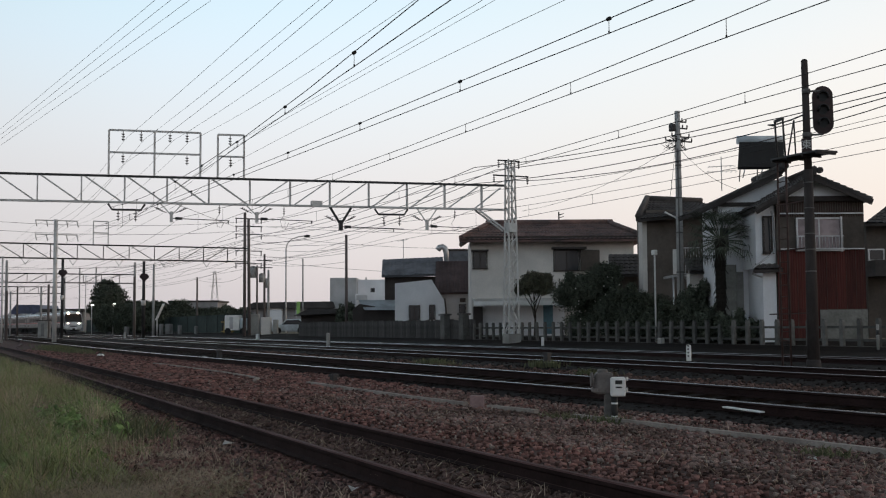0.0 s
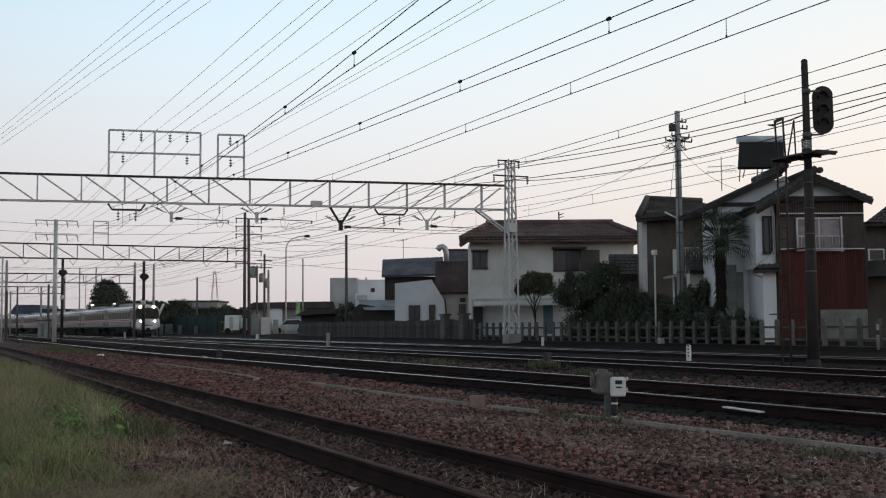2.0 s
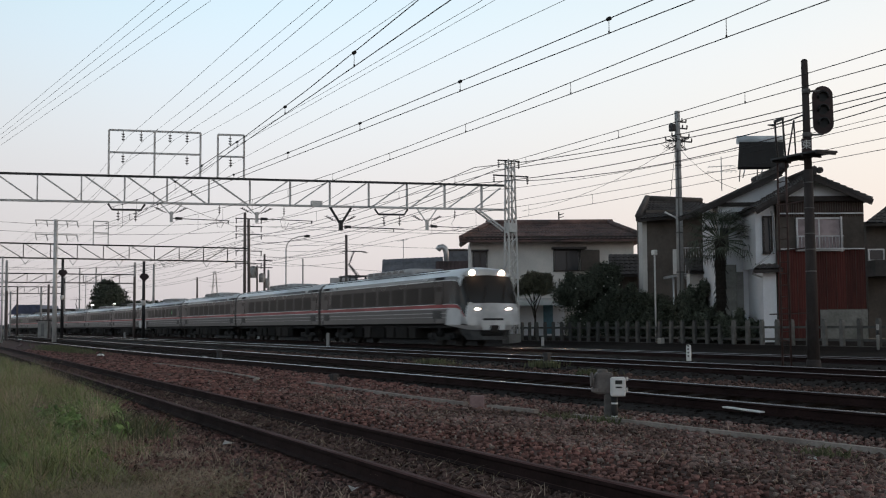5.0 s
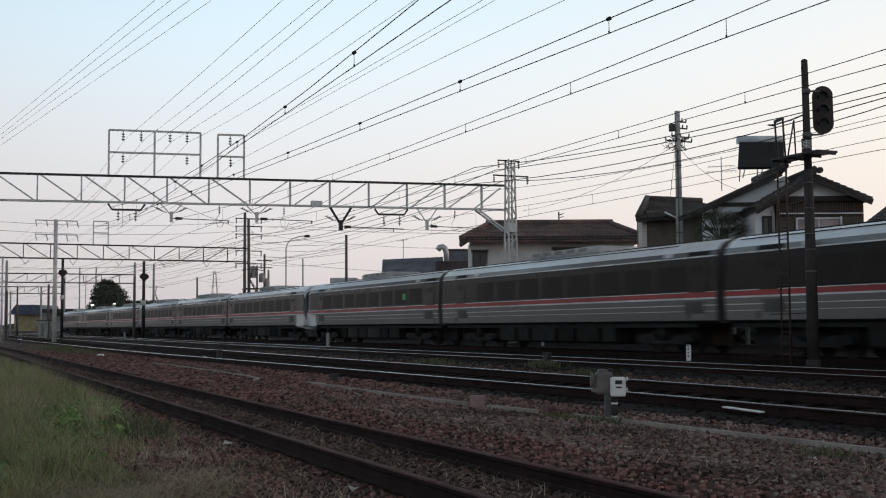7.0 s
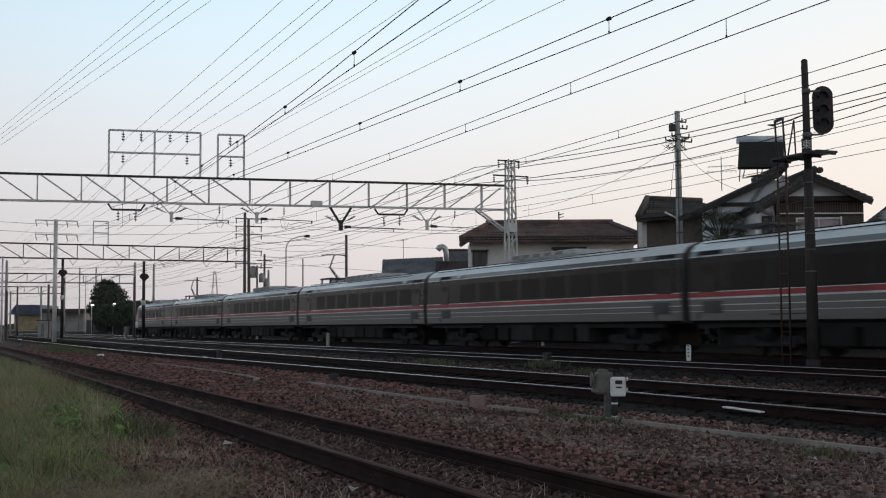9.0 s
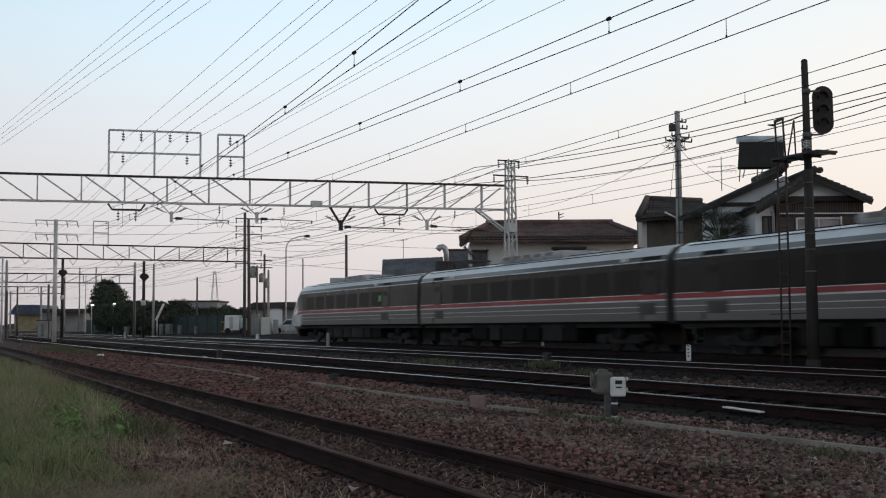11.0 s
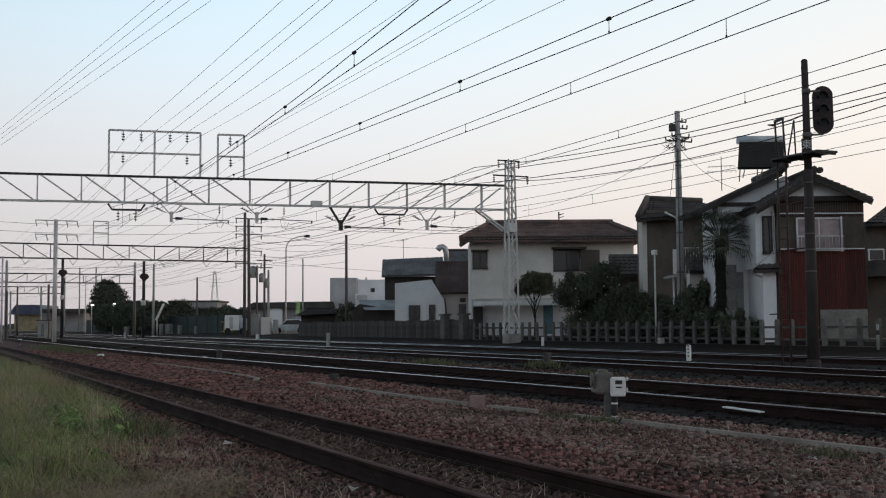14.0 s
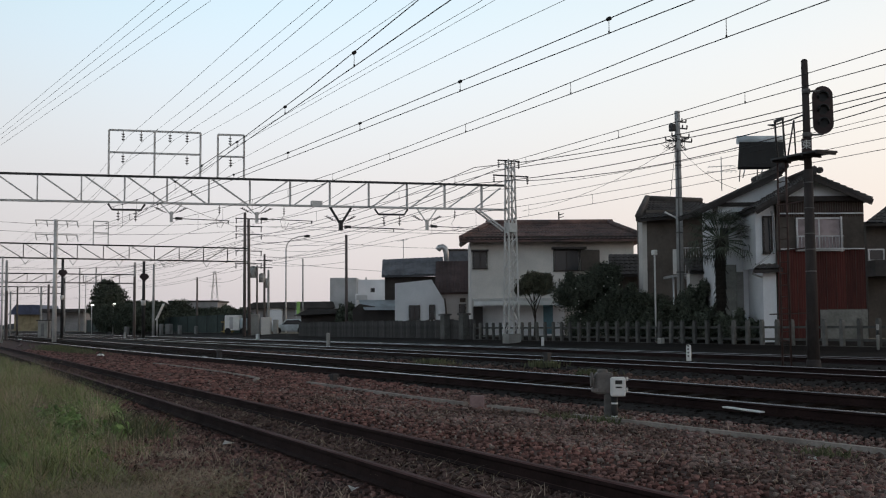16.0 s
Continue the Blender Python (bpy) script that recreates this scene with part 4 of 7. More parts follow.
# transformers and boxes on the twin poles by the cabinets
for x, y, z, r, h in ((-121.31, 33.7, 5.87, 0.32, 0.9), (-126.53, 35.7, 5.43, 0.35, 1.0), (-121.15, 32.7, 6.35, 0.4, 1.2)):
    bm = B()
    rod(bm, (0, 0, 0), (0, 0, h), r, 14)
    rod(bm, (0, 0, h), (0, 0, h + 0.12), r * 0.7, 12, r * 0.4)
    bar(bm, (0, 0, h * 0.5), (0, 0.4, h * 0.5), 0.1)
    ob = part("pole_transformer", bm, M_POLE)
    ob.matrix_basis = pose(x, y, z)
    tagged(ob, "grey cylindrical transformer hung on a dark utility pole", "transformer")
# two signals seen from behind
for px, py, z1, zd in ((-129.78, 13.7, 8.63, 7.00), (-115.15, 19.9, 7.61, 6.02)):
    q = pole("signal_post", px, py, -0.25, z1, 0.18, 0.14, M_DARKSTEEL, "dark signal post with a five-sided lamp plate", "railway signal", "distant signals")
    bm = B()
    w = 0.5 if px < -120 else 0.47
    prism(bm, [(-w * 0.62, w * 0.7), (w * 0.62, w * 0.7), (w, 0), (0.0, -w), (-w, 0)], "x", -0.12, 0.12)
    part("lamp_plate", bm, M_SIGNAL, q).matrix_basis = pose(0.25, 0, zd + 0.25, 0, 0, -25)
    bm = B()
    rod(bm, (0, 0, (zd - 2.2) * 0.9), (0, 0, (zd - 2.2) * 0.9 + 0.5), 0.22, 12)
    part("collar", bm, M_GALV, q)
# street lamp with a curved neck
sl = pole("street_lamp", -126.45, 38.0, 0.2, 10.04, 0.11, 0.08, M_GALV, "grey street lamp with a curved neck", "street lamp")
zt = 9.84
bm = B()
tube(bm, [(0, 0, zt - 0.1), (0.1, 0.12, zt + 0.55), (0.55, 0.5, zt + 1.05), (1.3, 1.1, zt + 1.3), (2.0, 1.7, zt + 1.35)], 0.06, 8)
part("neck", bm, M_GALV, sl)
bm = B()
box(bm, 1.8, 2.7, 1.55, 2.05, zt + 1.2, zt + 1.42, 0.06)
part("lamp_head", bm, M_DARKSTEEL, sl)

# concrete picket fence along the line
M_FENCE = material("weathered_concrete_picket", (0.13, 0.126, 0.118), 0.9, vary=0.35, grain=12, coarse=1.5, each=0.3)
M_FENCEDARK = material("dark_fence_board", (0.066, 0.062, 0.06), 0.9, vary=0.4, grain=8, coarse=1.2, each=0.35)
fence = thing("fence", pose(0, 30.5, 0), "weathered concrete picket fence along the railway line", "fence")
first = None
x = -62.0
while x < -12:
    m = pose(x, 0, 0.0, random.uniform(-1.5, 1.5), random.uniform(-1, 1), 0)
    if first is None:
        bm = B()
        prism(bm, [(-0.085, 0), (0.085, 0), (0.085, 1.04), (0.04, 1.13), (-0.04, 1.13), (-0.085, 1.04)], "y", -0.06, 0.06)
        first = part("post", bm, M_FENCE, fence)
        first.matrix_basis = m
    else:
        share("post", first, m, fence)
    x += 0.87
for z in (0.35, 0.82):
    bm = B()
    box(bm, -62, -12, 0.062, 0.11, z - 0.045, z + 0.045)
    part("rail", bm, M_FENCE, fence)
bm = B()
box(bm, -62, -12, 0.0, 0.16, -0.3, 0.13, 0.02)
part("kerb", bm, M_FENCE, fence)
dark = thing("fence", pose(0, 30.7, 0), "dark boarded fence beside the railway line", "fence")
x, first = -98.0, None
while x < -62.2:
    m = pose(x, 0, random.uniform(-0.05, 0.05), 0, random.uniform(-0.6, 0.6), 0)
    if first is None:
        bm = B()
        box(bm, -0.13, 0.13, -0.02, 0.02, 0, 1.35)
        first = part("board", bm, M_FENCEDARK, dark)
        first.matrix_basis = m
    else:
        share("board", first, m, dark)
    x += 0.29
for px in (-66.2, -63.4):
    bm = B()
    box(bm, -0.32, 0.32, -0.32, 0.1, 0, 1.62, 0.03)
    box(bm, -0.4, 0.4, -0.4, 0.18, 1.62, 1.74, 0.02)
    tagged(part("gate_pillar", bm, M_FENCE), "stout concrete gate pillar in the boarded fence", "pillar", "gate pillars").matrix_basis = pose(px, 30.6, 0.0)

# telephone and power cables between the poles, and drops to the houses
for za, zb, zc in ((9.4, 7.7, 9.9), (9.0, 7.3, 9.2), (8.4, 6.9, 8.4), (8.1, 6.2, 7.6)):
    pts = []
    for p, q, sag in (((-86.4, 31.0, zb), (-112.6, 29.7, zc), 0.4), ((-112.6, 29.7, zc), (-160.0, 27.0, zc - 1.0), 0.7)):
        for k in range(9):
            f = k / 8
            pts.append(tuple(a + (b - a) * f for a, b in zip(p, q))[:2] + (p[2] + (q[2] - p[2]) * f - sag * 4 * f * (1 - f),))
    pts = [a for i, a in enumerate(pts) if i == 0 or a != pts[i - 1]]
    wire(pts, 0.014, "black cable strung between the utility poles")
for p, q in (((-42.5, 31.3, 9.3), (-38.52, 32.35, 6.64)), ((-42.5, 31.3, 9.0), (-49.14, 35.59, 6.99)), ((-42.5, 31.3, 9.2), (-55.0, 30.1, 7.3))):
    wire([tuple(a + (b - a) * k / 6 - (0.5 * 4 * (k / 6) * (1 - k / 6) if i == 2 else 0) for i, (a, b) in enumerate(zip(p, q))) for k in range(7)], 0.009, "thin service cable running from the pole to a house")
# cables slung between the line mast, the twin poles and the roofs behind
for pts in ([(-112.41, 29.6, 11.24), (-81.53, 29.6, 8.49), (-54.99, 29.4, 6.08)], [(-111.51, 29.6, 10.48), (-98.0, 34.0, 8.6), (-83.6, 38.5, 7.25)], [(-105.28, 29.6, 10.54), (-80.13, 30.0, 8.13), (-55.1, 29.4, 6.0)],
            [(-120.0, 33.5, 8.22), (-101.61, 33.5, 6.61), (-79.12, 40.0, 4.69)], [(-163.1, 36.0, 7.71), (-136.1, 33.0, 6.42), (-115.19, 30.0, 6.36)], [(-111.65, 30.0, 7.64), (-103.53, 33.0, 7.78), (-86.4, 31.0, 7.6)],
            [(-112.5, 29.6, 11.9), (-85.0, 26.0, 9.7), (-58.0, 21.0, 8.6)], [(-112.5, 29.6, 11.0), (-90.0, 24.0, 8.7), (-60.0, 12.0, 7.5)]):
    p, q, r = (Vector(v) for v in pts)
    fine = [p * (1 - f) * (1 - 2 * f) + q * 4 * f * (1 - f) + r * f * (2 * f - 1) for f in (k / 12 for k in range(13))]
    wire(fine, 0.013, "black cable slung between poles beyond the line mast")
# cross-span wires over the far tracks
for x, y0, z0, y1, z1 in ((-111.5, 29.5, 11.6, -4.0, 11.0), (-110.5, 29.5, 10.6, -4.0, 10.2), (-158.0, 27.0, 9.6, -8.0, 9.2), (-135.0, 30.0, 9.0, 2.0, 8.0)):
    wire([(x + 0.15 * (y0 - y0 - (y1 - y0) * k / 8), y0 + (y1 - y0) * k / 8, z0 + (z1 - z0) * k / 8 - 0.8 * 4 * (k / 8) * (1 - k / 8)) for k in range(9)], 0.016, "span wire slung across the tracks between poles")

# ---- houses behind the line; their streets run at an angle to the tracks ----
STREET = pose(0, 0, 0, 0, 0, 65.35)
M_TILE = material("dark_roof_tile", (0.17, 0.105, 0.094), 0.8, vary=0.25, grain=6, coarse=0.8, second=(0.06, 0.05, 0.05), island=0.2)
M_TILEGREY = material("grey_roof_tile", (0.07, 0.062, 0.06), 0.8, vary=0.25, grain=6, coarse=0.8, island=0.2)
M_PLASTER = material("grey_plaster", (0.70, 0.655, 0.61), 0.9, vary=0.08, grain=10, coarse=0.35, second=(0.52, 0.495, 0.47))
M_WHITEWALL = material("white_wall", (0.76, 0.76, 0.78), 0.8, vary=0.06, grain=8, coarse=0.5, second=(0.64, 0.64, 0.66))
M_DULLWHITE = material("weathered_white_wall", (0.48, 0.48, 0.49), 0.85, vary=0.1, grain=8, coarse=0.5, second=(0.36, 0.355, 0.355))
M_BROWNWALL = material("brown_wall", (0.10, 0.082, 0.07), 0.85, vary=0.15, grain=8, coarse=0.6)
M_REDIRON = material("rusty_red_sheet", (0.078, 0.018, 0.014), 0.85, vary=0.3, grain=5, coarse=0.7, second=(0.05, 0.016, 0.013), each=0.2, stretch=(1, 1, 0.15))
M_RUSTBROWN = material("dark_rust_sheet", (0.05, 0.024, 0.02), 0.75, vary=0.3, grain=5, coarse=0.7, each=0.2, stretch=(1, 1, 0.15))
M_DARKWOOD = material("dark_trim", (0.045, 0.035, 0.032), 0.7, vary=0.25, grain=10)
M_WINDOW = glass("house_window", (0.03, 0.032, 0.036), 0.08)
M_CURTAIN = material("pale_curtain_glass", (0.33, 0.26, 0.27), 0.35, vary=0.08, grain=2, coarse=1.5, bump=0)
M_BLUEMETAL = material("blue_grey_sheet_roof", (0.60, 0.66, 0.70), 0.5, vary=0.1, grain=3, coarse=0.6)
M_TEAL = material("teal_shutter", (0.12, 0.22, 0.27), 0.6, vary=0.1)
M_SLATE = material("blue_grey_sheet", (0.15, 0.155, 0.175), 0.65, vary=0.2, grain=5, coarse=0.8)
M_PURPLEROOF = material("purple_brown_sheet_roof", (0.085, 0.06, 0.06), 0.7, vary=0.25, grain=5, coarse=0.6)
M_MOSSY = material("stained_concrete", (0.20, 0.195, 0.18), 0.9, vary=0.25, grain=10, coarse=1.2, second=(0.12, 0.12, 0.105))
M_FARWALL = material("far_grey_wall", (0.30, 0.29, 0.295), 0.9, vary=0.15, grain=2, coarse=0.2)
M_CABINET = material("grimy_cabinet", (0.21, 0.205, 0.2), 0.8, vary=0.2, grain=6, coarse=1.0)
M_BROWNHOUSE = material("brown_plaster", (0.15, 0.125, 0.108), 0.9, vary=0.12, grain=8, coarse=0.6)
M_ALU = material("aluminium", (0.55, 0.55, 0.56), 0.4, metal=0.6, vary=0.08, bump=0)


class House:
    """A thing in the street frame: u along the front, v away from the line, z up."""

    def __init__(self, name, u, v, label, category="house", z=0.25):
        self.o = Vector((u, v, z))
        self.t = thing(name, STREET @ Matrix.Translation(self.o), label, category)

    def add(self, name, bm, mat_, parent=None, label="", smooth=False):
        off = self.o
        bmesh.ops.translate(bm, verts=bm.verts, vec=-off)
        return part(name, bm, mat_, parent or self.t, label, smooth)

    def wall(self, u0, u1, v0, v1, z0, z1, mat_, name="wall"):
        bm = B()
        box(bm, u0, u1, v0, v1, z0, z1)
        return self.add(name, bm, mat_)

    def window(self, u0, u1, v, z0, z1, glass_=None, bars=1, frame_=None, sill=True):
        """A sash window set in the face at v."""
        fm = frame_ or M_DARKWOOD
        bm = B()
        f = 0.06
        box(bm, u0 - f, u1 + f, v - 0.07, v + 0.02, z1, z1 + f)
        box(bm, u0 - f, u1 + f, v - 0.07, v + 0.02, z0 - f, z0)
        for u in (u0 - f, u1):
            box(bm, u, u + f, v - 0.07, v + 0.02, z0, z1)
        w = self.add("window", bm, fm)
        n = bars + 1
        for k in range(n):
            bm = B()
            a, b = u0 + (u1 - u0) * k / n, u0 + (u1 - u0) * (k + 1) / n
            box(bm, a + 0.02, b - 0.02, v - 0.03 + 0.015 * (k % 2), v - 0.012 + 0.015 * (k % 2), z0, z1)
            pane = self.add("pane", bm, glass_ or M_WINDOW, w)
        for k in range(1, n):
            u = u0 + (u1 - u0) * k / n
            bm = B()
            box(bm, u - 0.025, u + 0.025, v - 0.05, v, z0, z1)
            self.add("mullion", bm, fm, w)
        if sill:
            bm = B()
            box(bm, u0 - 0.1, u1 + 0.1, v - 0.14, v, z0 - f - 0.05, z0 - f - 0.004)
            self.add("sill", bm, fm, w)

    def tiles(self, p, q, r, s, mat_, pitch=0.3, courses=9, name="roof"):
        """A tiled slope: eave from p to q, ridge from s to r, with rounded rows of tiles."""
        p, q, r, s = (Vector(a) for a in (p, q, r, s))
        n = max(2, int((q - p).length / pitch))
        up = (q - p).cross(s - p).normalized()
        if up.z < 0:
            up = -up
        bm = B()
        rows = []
        for j in range(courses):
            for e in (0, 1):
                b = (j + e) / courses
                lift = 0.045 * (1 - e)
                row = []
                for i in range(n * 4 + 1):
                    a = i / (n * 4)
                    base = p.lerp(q, a).lerp(s.lerp(r, a), b)
                    row.append(base + up * (0.05 * abs(math.sin(math.pi * i / 4)) + lift))
                rows.append(row)
        sheet(bm, rows)
        th = up * 0.12
        low = [bm.verts.new(a - th) for a in (p, q, r, s)]
        bm.faces.new(low)
        for a, b in ((p, q), (q, r), (r, s), (s, p)):
            bm.faces.new([bm.verts.new(c) for c in (a - th, b - th, b + up * 0.02, a + up * 0.02)])
        bmesh.ops.recalc_face_normals(bm, faces=bm.faces)
        return self.add(name, bm, mat_)

    def ridge(self, a, b, mat_, r=0.13):
        bm = B()
        bar(bm, Vector(a) + Vector((0, 0, 0.06)), Vector(b) + Vector((0, 0, 0.06)), r * 1.5, r * 1.8)
        rod(bm, Vector(a) + Vector((0, 0, 0.2)), Vector(b) + Vector((0, 0, 0.2)), r, 8)
        self.add("ridge", bm, mat_)

    def pipe(self, pts, r=0.04, mat_=None, name="drainpipe"):
        bm = B()
        tube(bm, pts, r, 8)
        self.add(name, bm, mat_ or M_ALU)


# the brown sheet-iron house with a white gable
D = 46.5
uL, uR = 13.78, 17.41
zE, zA = 6.15, 7.05
h = House("house", (uL + uR) / 2, D, "two-storey house clad in rusty red sheet with white gable")
h.wall(uL, uR, D + 0.05, D + 2.2, 0.2, zE, M_BROWNWALL)
n = 9
for k in range(n):
    a, b = uL + (uR - uL) * k / n, uL + (uR - uL) * (k + 1) / n
    z0 = 0.25 if a < 15.44 else 1.55
    bm = B()
    cols = 8
    pts = [(a + 0.01 + (b - a - 0.02) * i / cols, D + 0.02 + (0.018 if i % 2 else 0.0)) for i in range(cols + 1)]
    sheet(bm, [[(u, v, z0) for u, v in pts], [(u, v, 4.00) for u, v in pts]])
    h.add("cladding_sheet", bm, M_REDIRON)
    bm = B()
    sheet(bm, [[(u, v + 0.02, 5.36) for u, v in pts], [(u, v + 0.02, zE) for u, v in pts]])
    h.add("cladding_sheet", bm, M_RUSTBROWN)
bm = B()
box(bm, 15.48, uR, D - 0.06, D + 0.04, 0.2, 1.52)
h.add("footing", bm, M_MOSSY, None, "stained grey concrete footing wall")
# white gable and the roof above it
uA = 15.37
bm = B()
prism(bm, [(13.52, zE + 0.05), (17.40, zE + 0.05), (uA, zA + 0.12)], "y", D - 0.1, D + 0.04)
h.add("gable", bm, M_WHITEWALL, None, "white plastered gable")
bm = B()
box(bm, 13.52, 17.45, D - 0.16, D - 0.02, zE - 0.16, zE + 0.05)
h.add("beam", bm, M_DARKWOOD)
eR, eL, ap = (17.53, 6.04), (12.76, 5.68), (15.14, 7.05)
for e in (eR, eL):
    h.tiles((e[0], D - 0.7, e[1]), (e[0], D + 4, e[1]), (ap[0], D + 4, ap[1]), (ap[0], D - 0.7, ap[1]), M_TILEGREY)
    bm = B()
    bar(bm, (e[0], D - 0.66, e[1] - 0.16), (ap[0], D - 0.66, ap[1] - 0.16), 0.05, 0.24)
    h.add("bargeboard", bm, M_DARKWOOD)
h.ridge((ap[0], D - 0.8, ap[1]), (ap[0], D + 4, ap[1]), M_TILEGREY)
bm = B()
rod(bm, (uA, D - 0.85, ap[1] + 0.14), (uA, D - 0.7, ap[1] + 0.14), 0.13, 12)
h.add("ridge_end_tile", bm, M_TILEGREY)
h.window(14.63, 16.40, D - 0.02, 4.04, 5.26, M_CURTAIN, 1, M_ALU)
bm = B()
box(bm, 16.47, uR - 0.15, D - 0.05, D + 0.02, 4.01, 5.23)
h.add("wall_panel", bm, M_BROWNWALL)
for z in (5.49, 4.02):
    bm = B()
    box(bm, uL + 0.1, uR - 0.05, D - 0.12, D - 0.06, z - 0.025, z + 0.025)
    h.add("trim", bm, M_ALU)
bm = B()
box(bm, 16.38, 16.45, D - 0.14, D - 0.05, 3.90, 5.35)
h.add("trim", bm, M_ALU)
bm = B()
for z in (4.53, 4.02):
    bar(bm, (14.51, D - 0.35, z), (16.42, D - 0.35, z), 0.045)
rl = h.add("balcony_rail", bm, M_ALU, None, "white balcony railing")
k = 14.55
while k < 16.39:
    bm = B()
    rod(bm, (k, D - 0.35, 4.02), (k, D - 0.35, 4.53), 0.016, 6)
    h.add("baluster", bm, M_ALU, rl)
    k += 0.14
# solar water heater with its tank, on the roof behind
sol = House("solar_water_heater", 14.29, 50.0, "black solar water heater with steel tank on a roof", "solar heater", 7.70)
bm = B()
a0, a1, b0, b1 = 13.07, 15.13, 13.37, 15.34
z0, z1 = 7.88, 9.12
v = [bm.verts.new(p) for p in ((a0, 49.6, z0), (a1, 49.6, z0), (b1, 50.4, z1), (b0, 50.4, z1), (a0, 49.7, z0 - 0.1), (a1, 49.7, z0 - 0.1), (b1, 50.5, z1 - 0.1), (b0, 50.5, z1 - 0.1))]
for q in ((0, 1, 2, 3), (7, 6, 5, 4), (0, 4, 5, 1), (1, 5, 6, 2), (2, 6, 7, 3), (3, 7, 4, 0)):
    bm.faces.new([v[i] for i in q])
sol.add("collector", bm, M_BLACK)
bm = B()
rod(bm, (b0 - 0.05, 50.6, z1 + 0.12), (b1 + 0.05, 50.6, z1 + 0.12), 0.19, 14)
sol.add("tank", bm, M_BLUEMETAL, None, "pale steel water tank")
for u in (a0 + 0.25, (a0 + a1) / 2, a1 - 0.3):
    bm = B()
    rod(bm, (u, 50.4, z0 - 0.55), (u + 0.15, 50.4, z1 - 0.1), 0.025, 6)
    rod(bm, (u, 49.8, z0 - 0.45), (u + 0.1, 49.7, z0), 0.025, 6)
    sol.add("strut", bm, M_ALU)

# the white house behind it, with a long tiled slope
D = 48.8
h = House("house", 13.08, D, "two-storey white plastered house with long tiled roof slope")
wl0, wl1 = 11.94, 14.36
h.wall(wl0, wl1, D, D + 3, 0.2, 6.13, M_WHITEWALL)
h.wall(wl0 - 0.02, 12.96, D - 0.04, D - 0.004, 0.2, 3.2, M_CONCRETE, "lower_wall")
bm = B()
prism(bm, [(wl0 - 0.1, 6.04), (wl1 + 1.6, 6.03), (14.86, 7.36)], "y", D - 0.05, D + 0.1)
h.add("gable", bm, M_WHITEWALL)
e, ap = (10.45, 5.62), (14.62, 7.52)
h.tiles((e[0], D - 0.45, e[1]), (e[0], D + 1.2, e[1]), (ap[0], D + 1.2, ap[1]), (ap[0], D - 0.45, ap[1]), M_TILEGREY)
e2 = (17.58, 6.35)
h.tiles((e2[0], D + 1.8, e2[1]), (e2[0], D + 8, e2[1]), (ap[0], D + 8, ap[1]), (ap[0], D + 1.8, ap[1]), M_TILEGREY)
bm = B()
bar(bm, (e[0], D - 0.42, e[1] - 0.13), (ap[0], D - 0.42, ap[1] - 0.13), 0.06, 0.18)
h.add("bargeboard", bm, M_DARKWOOD)
h.ridge((ap[0], D - 0.9, ap[1]), (ap[0], D + 4, ap[1]), M_TILEGREY)
bm = B()
rod(bm, (ap[0], D - 0.95, ap[1] + 0.16), (ap[0], D - 0.8, ap[1] + 0.16), 0.16, 12)
h.add("ridge_end_tile", bm, M_TILEGREY)
bm = B()
box(bm, wl0 - 0.2, wl1, D - 0.14, D - 0.01, 6.04, 6.21)
h.add("beam", bm, M_DARKWOOD)
h.wall(12.97, 13.84, 46.72, 48.79, 3.27, 5.86, M_WHITEWALL, "side_wall")
h.window(13.30, 13.59, 46.71, 3.95, 5.36, None, 0)
h.pipe([(13.50, 46.3, 5.58), (13.61, 46.3, 5.32), (13.62, 46.4, 3.93), (13.35, 46.3, 3.70), (12.60, 45.9, 3.24), (12.59, 45.95, 2.98), (13.10, 46.4, 2.86)])
# lower wing with its small tiled roof
h.wall(13.19, 13.74, 46.6, 48.79, 0.2, 3.27, M_WHITEWALL, "wing_wall")
h.tiles((12.63, 46.0, 3.14), (13.85, 46.0, 3.17), (13.86, 47.6, 3.69), (13.25, 47.6, 3.69), M_TILEGREY, 0.3, 4, "porch_roof")
h.wall(13.36, 13.73, 48.65, 48.79, 0.2, 1.55, M_DARKWOOD, "door")
h.wall(11.81, 12.49, 48.1, 48.78, 0.2, 3.48, M_MOSSY, "lean_to")
bm = B()
box(bm, 12.24, 12.62, 47.8, 48.09, 0.2, 1.55, 0.02)
h.add("meter_box", bm, M_CONCRETE)
h.wall(11.42, 12.7, 52.3, 53.0, 0.2, 3.3, M_PLASTER, "porch_wall")
h.tiles((11.30, 51.6, 3.36), (12.72, 51.6, 3.36), (12.72, 53.0, 4.04), (11.30, 53.0, 4.04), M_TILEGREY, 0.3, 4, "porch_roof")
h.pipe([(12.02, 48.2, 5.75), (11.75, 48.2, 5.60), (11.74, 48.2, 5.25)], 0.04, M_WHITEPAINT)
h.wall(12.0, 12.35, 48.72, 48.79, 4.1, 5.1, M_WINDOW, "window")
# television aerial
ae = House("television_aerial", 13.42, 54.0, "thin television aerial on a roof", "aerial", 7.35)
bm = B()
rod(bm, (ae.o.x, 54, ae.o.z), (ae.o.x, 54, 8.99), 0.022, 6)
ae.add("mast", bm, M_ALU)
for z, w in ((8.50, 0.62), (8.25, 0.7)):
    bm = B()
    rod(bm, (ae.o.x - w, 54, z), (ae.o.x + w, 54, z + 0.08), 0.014, 6)
    for k in range(7):
        x = ae.o.x - w + 2 * w * k / 6
        rod(bm, (x, 53.7, z + 0.02), (x + 0.05, 54.3, z + 0.02), 0.01, 5)
    ae.add("antenna", bm, M_ALU)

